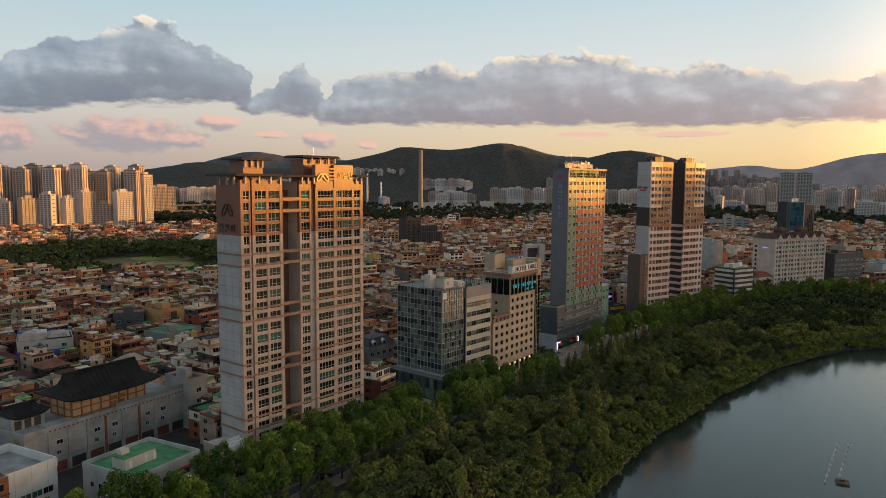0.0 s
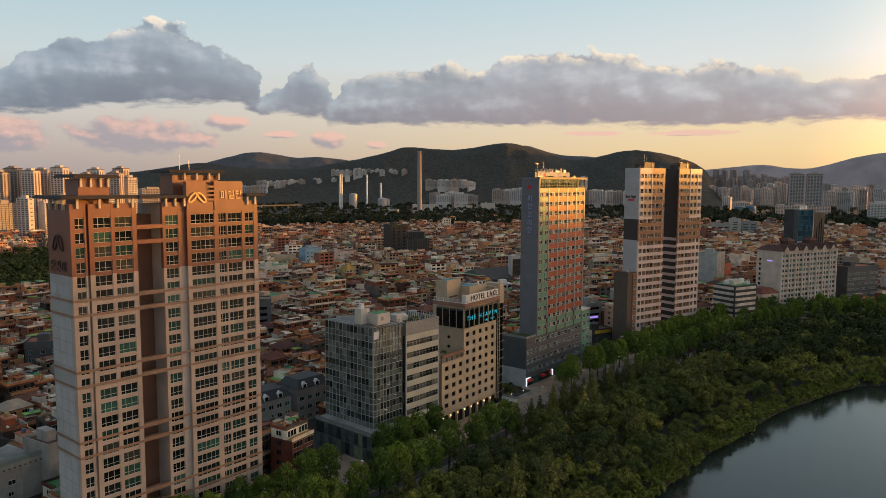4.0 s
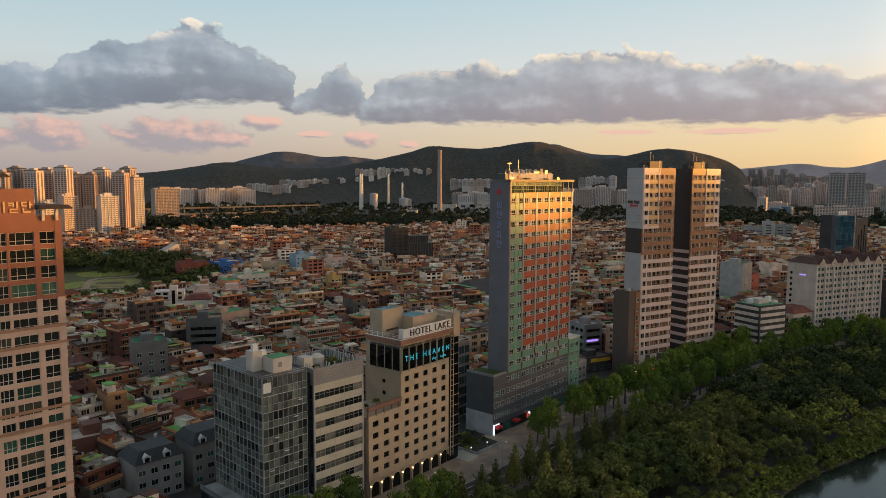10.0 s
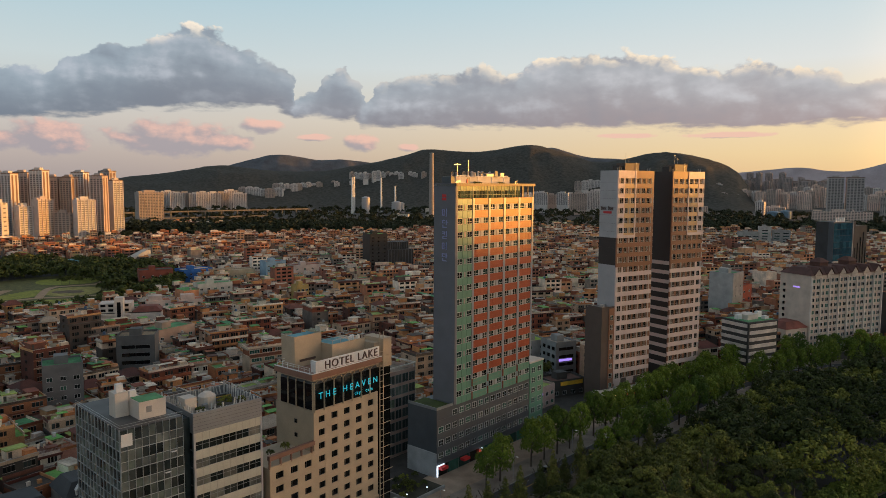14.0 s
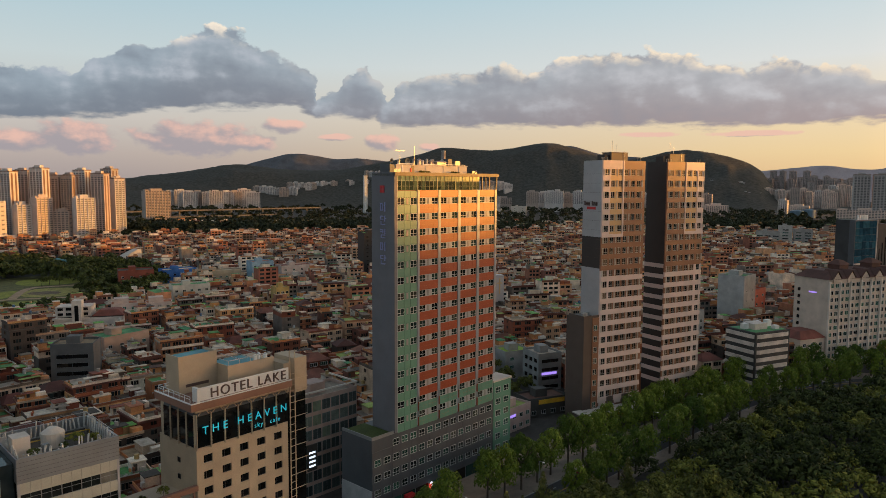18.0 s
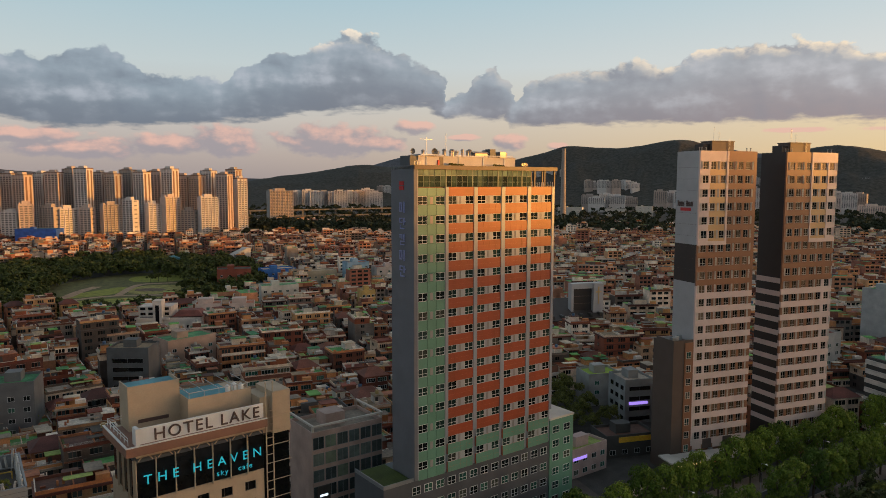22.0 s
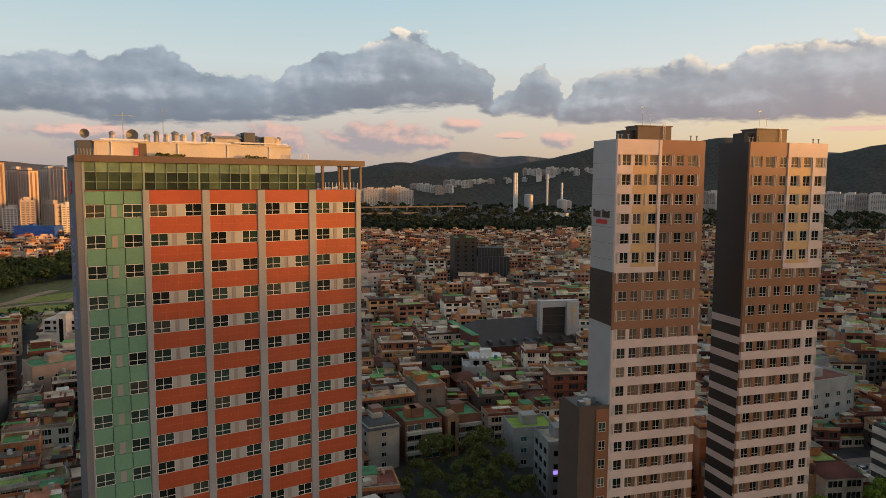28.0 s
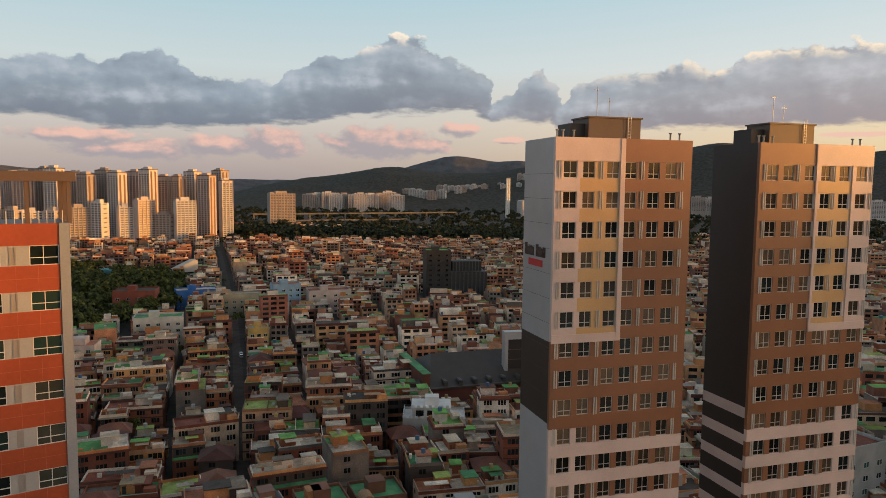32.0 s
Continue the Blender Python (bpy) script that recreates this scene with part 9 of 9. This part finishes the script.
    # viaduct
    DUSK_CONCRETE = mat("stained_viaduct_concrete", (0.17, 0.155, 0.14), 0.9, vary=0.1, stain=0.3)
    for x, y, turn, z, long in ((395, 1690, 8.5, 19.0, 480), (380, 1590, 6.0, 10.0, 330)):
        vd = empty("viaduct", x, y, 0, turn, "long concrete viaduct on slender piers", "viaduct", "viaducts")
        pbox("deck", vd, DUSK_CONCRETE, 0, long, 0, 12, z, z + 2.2)
        pbox("barrier", vd, DUSK_CONCRETE, 0, long, -0.3, 0.0, z + 2.2, z + 3.2)
        for q in range(long // 40 + 1):
            pbox("viaduct_pier", vd, DUSK_CONCRETE, 2 + 40 * q, 5 + 40 * q, 4, 8, 0, z)


temple_block()
tarp_building()
green_roof_block()
white_corner_block()
gabled_apartments()
banded_garage()
church()
dark_building()
mid_buildings()
far_city()

# ---- trees, woods, park, lake things ----
def crown_data(rng, kind, leaves, leaf):
    """Leaf sprays on the lobes of a crown: vertices and faces; height 1 from z = 0 at its foot."""
    if kind == "round":
        lobes = []
        for j in range(16):
            a, u = j * 2.4 + rng.uniform(-0.4, 0.4), (j + 0.5) / 16
            q = 0.27 * math.sqrt(max(0.05, 1 - (2 * u - 0.85) ** 2 * 0.8))
            lobes.append(((q * math.cos(a), q * math.sin(a), 0.12 + 0.74 * u), rng.uniform(0.15, 0.22)))
    elif kind == "broad":
        lobes = []
        for _ in range(30):
            a, q = rng.uniform(0, 6.28), 0.47 * math.sqrt(rng.uniform(0.02, 1))
            lobes.append(((q * math.cos(a), q * math.sin(a), 0.22 + 0.5 * math.sqrt(1 - (q / 0.5) ** 2) + rng.uniform(-0.12, 0.12)), rng.uniform(0.09, 0.18)))
    else:
        lobes = []
        for j in range(20):
            u = j / 19
            a = j * 2.4
            q = 0.24 * (1 - u) + 0.01
            lobes.append(((q * 0.55 * math.cos(a), q * 0.55 * math.sin(a), 0.04 + 0.9 * u), 0.16 * (1 - u) + 0.045))
    r2 = np.array([r for _, r in lobes]) ** 2
    pick = rng.choice(len(lobes), leaves, p=r2 / r2.sum())
    n = rng.normal(size=(leaves, 3))
    n /= np.linalg.norm(n, axis=1)[:, None]
    n[:, 2] = np.where(n[:, 2] < -0.35, -n[:, 2], n[:, 2])
    c = np.array([p for p, _ in lobes])[pick] + n * np.array([r for _, r in lobes])[pick][:, None] * rng.uniform(0.72, 1.08, leaves)[:, None]
    t = np.cross(n, rng.normal(size=(leaves, 3)))
    t /= np.linalg.norm(t, axis=1)[:, None]
    b = np.cross(n, t)
    droop = n * 0.35
    size = leaf * rng.uniform(0.6, 1.3, leaves)[:, None]
    v = np.stack([c - t * size, c - b * size * 0.6 - droop * size, c + t * size, c + b * size * 0.6 - droop * size], 1).reshape(-1, 3)
    f = np.arange(leaves * 4).reshape(-1, 4)
    tri = np.concatenate([f[:, [0, 1, 2]], f[:, [0, 2, 3]]])
    return v, tri


def mesh_np(name, v, f, m):
    me = bpy.data.meshes.new(name)
    me.from_pydata(v.tolist(), [], f.tolist())
    me.materials.append(m)
    me.update()
    return me


def trunk_solid(h, r, rng, fork=0.5):
    s = Solid().tube(0, 0, 0, h * fork, r, r * 0.65, 7)
    for _ in range(5):
        a = rng.uniform(0, 6.28)
        s.bar((0, 0, h * fork * rng.uniform(0.75, 0.98)), (math.cos(a) * h * 0.2, math.sin(a) * h * 0.2, h * (fork + rng.uniform(0.12, 0.3))), r * 0.3)
    return s


nrng = np.random.default_rng(3)
TREES = {}
SPECIES = [("plane_tree", "round", LEAF_PLANE, 2000, 0.035, 15.2, 0.76, 0.2, "upright plane tree with a dense green crown", 3),
           ("broad_tree", "broad", LEAF_DARK, 1950, 0.036, 11.5, 1.12, 0.12, "broad dark green lakeside tree", 4),
           ("olive_tree", "broad", LEAF_OLIVE, 1950, 0.036, 10.0, 1.15, 0.1, "spreading olive-green broadleaf tree", 3),
           ("conifer", "cone", LEAF_CONE, 1600, 0.029, 14.5, 1.0, 0.08, "slender feathery olive-green conifer", 3),
           ("young_tree", "round", LEAF_LIME, 700, 0.06, 7.0, 0.9, 0.15, "young tree with lime green leaves", 1)]
for name, kind, leaf_m, leaves, leaf, H, wide, low, label, variants in SPECIES:
    for q in range(variants):
        v, f = crown_data(nrng, kind, leaves, leaf)
        ch = H * (1 - low)
        v = v * np.array([H * wide * 0.82, H * wide * 0.82, ch]) + np.array([0, 0, H * low])
        crown = mesh_np("crown", v, f, leaf_m)
        trunk = trunk_solid(H, 0.022 * H, nrng).mesh("trunk", BARK)
        ob = empty(name, 0, 0, 0, 0, label, "tree", "lakeside trees")
        link("trunk", trunk, ob), link("crown", crown, ob)
        TREES.setdefault(name, []).append([ob, False, v, f])


def plant(name, x, y, size, z=0.0):
    rec = TREES[name][random.randrange(len(TREES[name]))]
    m = pose(x, y, z, 0, 0, random.uniform(0, 360)) @ Matrix.Diagonal((size, size, size * random.uniform(0.9, 1.1), 1))
    if rec[1]:
        ob = copy_thing(rec[0], Matrix.Identity(4))
        ob.matrix_basis = m
    else:
        rec[0].matrix_basis, rec[1] = m, True


random.seed(21)
# street rows
x = -30.0
while x < 560:
    for off in (8.2, -7.6):
        if off > 0 and (186 < x < 245 or 132 < x < 150):
            continue
        if random.random() < 0.9:
            feathery = off < 0 and 196 < x < 288
            plant("conifer" if feathery else "plane_tree", x + random.uniform(-1, 1), road_y(x) + off + random.uniform(-0.5, 0.5), random.uniform(0.7, 0.95) if feathery else random.uniform(0.85, 1.05))
    x += 7.0
# shrubs on the office roof garden and the tower's planter
for x, y, z, size in ((177, 213.5, 37.1, 0.3), (173, 216, 37.1, 0.22), (180, 211, 37.8, 0.2), (170.5, 209, 37.8, 0.2), (175, 210, 37.8, 0.18), (84.5, 182.5, 10.4, 0.34), (87.5, 183.5, 10.4, 0.28), (188, 216, 22.6, 0.2), (192, 217, 22.6, 0.24)):
    plant("olive_tree", x, y, size, z)
for k in range(16):
    c, sn = math.cos(radians(15)), math.sin(radians(15))
    u, w = random.uniform(6.5, 19.5), random.uniform(10.5, 21.5)
    plant("broad_tree" if k % 3 else "olive_tree", 224 + u * c - w * sn, 207 + u * sn + w * c, random.uniform(0.14, 0.32), 0.4)
for k in range(12):
    c, sn = math.cos(radians(14.6)), math.sin(radians(14.6))
    u, w = (10.0 + 0.5 * k, 1.3) if k < 7 else (18.0 + 0.6 * k, 1.3)
    plant("olive_tree", 250.2 + u * c - w * sn, 230.0 + u * sn + w * c, random.uniform(0.07, 0.11), 85.7)
# woods between street and lake
spots, tries = [], 0
while len(spots) < 700 and tries < 30000:
    tries += 1
    x = random.uniform(-10, 600)
    lo, hi = shore(x) + 3.5, road_y(x) - 13
    y = random.uniform(lo, hi)
    if hi < lo or ground_z(x, y) < -1.8:
        continue
    gap = 5.7
    if all((x - u) ** 2 + (y - w) ** 2 > gap * gap for u, w in spots):
        spots.append((x, y))
spots.sort(key=lambda s: math.hypot(s[0] - 190, s[1] - 150))
stuff_v, stuff_f, stuff_n, late = [], [], 0, []


def stuff_tree(name, x, y, size, leaves=None, low=0.0):
    global stuff_n
    rec = TREES[name][random.randrange(len(TREES[name]))]
    v, f = rec[2], rec[3]
    if leaves:
        n = len(f) // 2
        keep = np.arange(0, n, max(1, n // leaves))
        v = v.reshape(-1, 4, 3)[keep]
        grow = math.sqrt(n / len(keep)) * 0.8
        v = (v.mean(1, keepdims=True) + (v - v.mean(1, keepdims=True)) * grow).reshape(-1, 3)
        q = np.arange(len(keep) * 4).reshape(-1, 4)
        f = np.concatenate([q[:, [0, 1, 2]], q[:, [0, 2, 3]]])
    a = random.uniform(0, 6.28)
    c, s = math.cos(a), math.sin(a)
    w = np.stack([x + size * (v[:, 0] * c - v[:, 1] * s), y + size * (v[:, 0] * s + v[:, 1] * c), size * v[:, 2]], 1)
    w[:, 2] += low
    stuff_v.append(w), stuff_f.append(f + stuff_n)
    stuff_n += len(w)


def flush(name, label, m):
    global stuff_v, stuff_f, stuff_n
    if stuff_v:
        tagged(link(name, mesh_np(name, np.concatenate(stuff_v), np.concatenate(stuff_f), m)), label, "trees", kind="stuff")
    stuff_v, stuff_f, stuff_n = [], [], 0


for k, (x, y) in enumerate(spots):
    near_road, near_lake = road_y(x) - y < 22, y - shore(x) < 14
    q = random.random()
    if near_road:
        name, size = ("conifer", random.uniform(0.6, 0.95)) if q < 0.55 else ("broad_tree" if q < 0.8 else "olive_tree", random.uniform(0.55, 0.8))
    elif near_lake:
        name, size = ("olive_tree" if q < 0.75 else "broad_tree"), random.uniform(0.7, 0.95)
    else:
        name, size = ("broad_tree" if q < 0.55 else "olive_tree" if q < 0.85 else "young_tree" if q < 0.89 else "conifer"), random.uniform(0.95, 1.4)
    if k < 190:
        plant(name, x, y, size)
    else:
        late.append((name, x, y, size))
for name, x, y, size in late:
    if name not in ("olive_tree", "young_tree"):
        stuff_tree(name, x, y, size, 400 if x < 420 else 240)
flush("lakeside_wood", "dense dark green wood along the far lake shore", LEAF_DARK)
for name, x, y, size in late:
    if name in ("olive_tree", "young_tree"):
        stuff_tree(name, x, y, size, 400 if x < 420 else 240)
flush("olive_wood", "lighter olive trees scattered through the shore wood", LEAF_OLIVE)
# bank of shrubs at the water
for k in range(820):
    x = random.uniform(70, 480)
    y = shore(x) + random.uniform(-0.7, 6.5)
    stuff_tree("olive_tree", x, y, random.uniform(0.24, 0.46), 72, max(-2.2, ground_z(x, y) - 0.4))
flush("shore_shrubs", "low green shrubs and reeds along the shore", LEAF_BANK)


# the park with its meadow
def in_meadow(x, y):
    return ((x - 176) / 50) ** 2 + ((y - 675) / 100) ** 2 < 1 or (200 < x < 270 and 826 < y - 1.3 * (x - 225) - 30 + 0.0 < 880)


for k in range(1350):
    a, q = random.uniform(0, 6.28), math.sqrt(random.random())
    x, y = PARK[0] + PARK[2] * q * math.cos(a), PARK[1] + PARK[3] * q * math.sin(a)
    if not in_meadow(x, y):
        stuff_tree("broad_tree" if random.random() < 0.7 else "olive_tree", x, y, random.uniform(0.5, 1.35), 84)
flush("park_trees", "dark green trees round the park meadow", LEAF_DARK)
# trees among the houses and in the green belt below the hills
for k in range(330):
    x, y = random.uniform(-40, 900), random.uniform(230, 1150)
    if not taken(x, y):
        stuff_tree("broad_tree", x, y, random.uniform(0.45, 0.8), 100)
for x, y, size in ((326.6, 317, 1.05), (340.2, 315.5, 1.1), (318.5, 308, 0.75), (331, 305, 0.8), (305, 312, 0.55), (336, 309, 0.85), (322, 303, 0.7), (311, 300, 0.7), (326, 293, 0.75), (334, 296, 0.8), (341, 303, 0.8), (316, 291, 0.65), (306, 291, 0.6), (331, 286, 0.7), (341, 290, 0.75)):
    stuff_tree("broad_tree", x, y, size)
flush("yard_trees", "scattered dark trees between the houses", LEAF_DARK)
for k in range(2400):
    a, rad = random.uniform(18, 100), random.uniform(1340, 2450)
    stuff_tree("broad_tree", rad * math.cos(radians(a)), rad * math.sin(radians(a)), random.uniform(0.9, 1.7), 36)
for k in range(520):
    a, rad = random.uniform(17, 36), random.uniform(1480, 1700)
    stuff_tree("broad_tree", rad * math.cos(radians(a)), rad * math.sin(radians(a)), random.uniform(1.4, 2.2), 36)
for k in range(900):
    a, rad = random.uniform(46, 76), random.uniform(1300, 1480)
    stuff_tree("broad_tree", rad * math.cos(radians(a)), rad * math.sin(radians(a)), random.uniform(1.2, 1.9), 36)
for k in range(420):
    x = random.uniform(300, 1000)
    stuff_tree("broad_tree", x, 1180 + random.uniform(0, 60) - 0.2 * (x - 340), random.uniform(0.8, 1.2), 60)
flush("green_belt", "belt of dark trees beyond the houses", LEAF_BELT)


def meadow():
    grass = mat("dry_meadow_grass", (0.13, 0.118, 0.034), 0.95, grain=1.2, vary=0.25, stain=0.4, bump=0.2)
    lawn = mat("bright_lawn", (0.26, 0.26, 0.036), 0.95, grain=1.2, vary=0.2, stain=0.3, bump=0.2)
    gold = mat("straw_coloured_grass", (0.34, 0.28, 0.075), 0.95, grain=1.2, vary=0.25, stain=0.35, bump=0.2)
    soil = mat("bare_brown_soil", (0.17, 0.11, 0.065), 0.95, vary=0.3, stain=0.4, bump=0.2)
    sand = mat("sandy_path", (0.42, 0.27, 0.165), 0.95, vary=0.15, stain=0.2)

    def patch(name, ring, z, m, label, category):
        """A flat bed with softened corners and a low edge."""
        for _ in range(3):
            ring = [p for (ax, ay), (bx, by) in zip(ring, ring[1:] + ring[:1]) for p in ((ax * 0.75 + bx * 0.25, ay * 0.75 + by * 0.25), (ax * 0.25 + bx * 0.75, ay * 0.25 + by * 0.75))]
        n = len(ring)
        v = [(x, y, z) for x, y in ring] + [(x, y, 0.0) for x, y in ring]
        tagged(link(name, mesh_of(name, v, [tuple(range(n))] + [(k, n + k, n + (k + 1) % n, (k + 1) % n) for k in range(n)], m)), label, category, kind="structure")

    def path(pts, wide, z):
        for _ in range(3):
            pts = pts[:1] + [p for (ax, ay), (bx, by) in zip(pts, pts[1:]) for p in ((ax * 0.75 + bx * 0.25, ay * 0.75 + by * 0.25), (ax * 0.25 + bx * 0.75, ay * 0.25 + by * 0.75))] + pts[-1:]
        v = []
        for k, (x, y) in enumerate(pts):
            (ax, ay), (bx, by) = pts[max(0, k - 1)], pts[min(len(pts) - 1, k + 1)]
            q = math.hypot(bx - ax, by - ay) or 1
            ox, oy = -(by - ay) / q * wide / 2, (bx - ax) / q * wide / 2
            v += [(x + ox, y + oy, z), (x - ox, y - oy, z)]
        tagged(link("park_path", mesh_of("park_path", v, [(2 * k, 2 * k + 1, 2 * k + 3, 2 * k + 2) for k in range(len(pts) - 1)], sand)), "winding sandy park path", "path", kind="structure")

    patch("meadow", [(110, 590), (160, 575), (220, 600), (236, 660), (245, 770), (200, 800), (140, 770), (105, 680)], 0.10, grass, "rough grass of the park meadow", "meadow")
    patch("lawn", [(118, 612), (150, 592), (214, 612), (216, 640), (160, 648), (120, 632)], 0.16, lawn, "mown lawn in the park", "lawn")
    patch("bare_soil", [(140, 606), (182, 596), (206, 612), (204, 622), (150, 618)], 0.21, soil, "bare brown soil in the lawn", "soil")
    patch("lawn", [(128, 656), (150, 684), (184, 712), (176, 668), (158, 660)], 0.16, lawn, "mown lawn in the park", "lawn")
    patch("field", [(178, 664), (212, 654), (224, 690), (212, 706), (186, 706)], 0.16, gold, "straw-coloured grass field", "lawn")
    patch("flower_bed", [(184, 676), (206, 668), (209, 684), (188, 692)], 0.22, soil, "brown bed in the grass field", "soil")
    patch("lawn", [(178, 728), (226, 722), (230, 764), (182, 776)], 0.16, lawn, "mown lawn in the park", "lawn")
    patch("lawn", [(222, 868), (246, 900), (266, 955), (250, 960), (218, 890)], 0.16, lawn, "mown lawn in the park", "lawn")
    path([(104, 622), (139, 640), (158, 655), (175, 658), (214, 647), (236, 640)], 5.5, 0.26)
    path([(104, 636), (139, 652), (147, 690), (158, 712)], 8.0, 0.30)
    path([(175, 658), (186, 714), (204, 714), (227, 712), (236, 764), (240, 800)], 6.0, 0.34)
    for x, y in ((197, 724), (203, 728), (210, 724), (222, 660), (219, 668)):
        plant("broad_tree", x, y, random.uniform(0.6, 0.8))
    hall = empty("park_hall", 204, 838, 0, -4, "low park hall with a blue curved roof", "hall")
    pbox("body", hall, CREAM, 0, 24, 0, 10, 0, 4)
    link("roof", Solid().prism([(-1, 4), (25, 4), (21, 8), (14, 10), (8, 9.5), (2, 7.5)], -1, 11).mesh("roof", TEAL_ROOF), hall)


meadow()


def lake_pipes():
    raft = empty("raft", 200.0, 81.5, -2.0, 30, "small brown floating raft on the lake", "raft")
    pbox("deck", raft, mat("weathered_boards", (0.16, 0.11, 0.07), 0.85), -1.6, 1.6, -1.6, 1.6, 0, 0.5)
    pbox("box", raft, DARK_FRAME, -0.5, 0.5, -0.5, 0.5, 0.5, 1.0)
    for o in (0.0, 3.6):
        pipe = empty("floating_pipe", 196.5 + o * 0.9, 84.5 - o * 0.55, -2.0, 0, "long thin floating pipe on the lake", "pipe", "floating pipes")
        link("tube", Solid().bar((0, 0, 0.15), (34, 11.5, 0.15), 0.16).mesh("tube", CONCRETE), pipe)
        for q in range(8):
            link("float", Solid().tube(4.4 * q, 1.48 * q, 0, 0.5, 0.28, sides=8).mesh("float", WHITE_PAINT), pipe)


lake_pipes()


LAMP_GLOW = lamp_mat("dim_lamp_head", (0.75, 0.72, 0.66), 0.25)


def street_lamp(x, y):
    t = empty("street_lamp", x, y, 0.18, 0, "slender street lamp with a bright head", "street lamp", "street lamps")
    link("pole", Solid().tube(0, 0, 0, 7.5, 0.09, 0.06, 6).mesh("pole", STEEL), t)
    link("arm", Solid().bar((0, 0, 7.4), (0, -1.6, 7.7), 0.05).mesh("arm", STEEL), t)
    pbox("lamp_head", t, LAMP_GLOW, -0.2, 0.2, -2.0, -1.4, 7.6, 7.72)


CAR_TINTS = [(0.5, 0.5, 0.5), (0.02, 0.02, 0.022), (0.6, 0.6, 0.6), (0.12, 0.12, 0.13), (0.3, 0.02, 0.02), (0.35, 0.36, 0.38)]
CAR_PAINT = mat("car_paint", (0, 0, 0), 0.3, 0.2, vary=0.02, stain=0.04, bump=0, tints=CAR_TINTS, coat=0.8)
TYRE = mat("tyre_rubber", (0.02, 0.02, 0.02), 0.9, vary=0.1, stain=0.1)


def car_thing():
    t = empty("car", 0, 0, 0, 0, "parked compact car on the street", "car", "cars")
    link("body", Solid().prism([(-2.2, 0.35), (2.2, 0.35), (2.25, 0.8), (1.3, 0.95), (-1.9, 1.0), (-2.2, 0.9)], -0.88, 0.88).mesh("body", CAR_PAINT), t)
    link("cabin", Solid().prism([(-1.8, 0.98), (1.2, 0.95), (0.5, 1.48), (-1.2, 1.5)], -0.78, 0.78).mesh("cabin", BLACK_GLASS), t)
    pbox("roof", t, CAR_PAINT, -1.15, 0.45, -0.72, 0.72, 1.49, 1.55)
    for wx in (-1.35, 1.35):
        for wy in (-0.82, 0.82):
            link("wheel", Solid().bar((wx, wy - 0.1, 0.32), (wx, wy + 0.1, 0.32), 0.3).mesh("wheel", TYRE), t)
    return t


first = None
random.seed(9)
for k in range(30):
    if k >= 24:
        x, y, a, z = 125.5 + 2.65 * (k - 24), 234.2 + 0.56 * (k - 24), 102, 0.1
    elif k >= 18:
        x, y, a, z = 426.5 + 4.3 * (k - 18), 281.5 - 0.45 * (k - 18), 84, 0.12
    elif k < 11:
        x = 60 + 30 * k + random.uniform(-8, 8)
        y, a = road_y(x) + random.choice((-2.6, 2.6)), 14
        z = 0.06
    else:
        al = 310 + 22 * random.choice((-5, -5, -5, 0, 0, 0))
        y = random.uniform(290, 560)
        x, turn = alley_x(al, y)
        x, a, z = x + 2.0, 90 - turn, 0.0
        if taken(x, y):
            continue
    m = pose(x, y, z, 0, 0, a)
    if first is None:
        first = car_thing()
        first.matrix_basis = m
    else:
        copy_thing(first, m)
for k in range(16):
    x = 80 + 30 * k
    street_lamp(x, road_y(x) + 5.4)
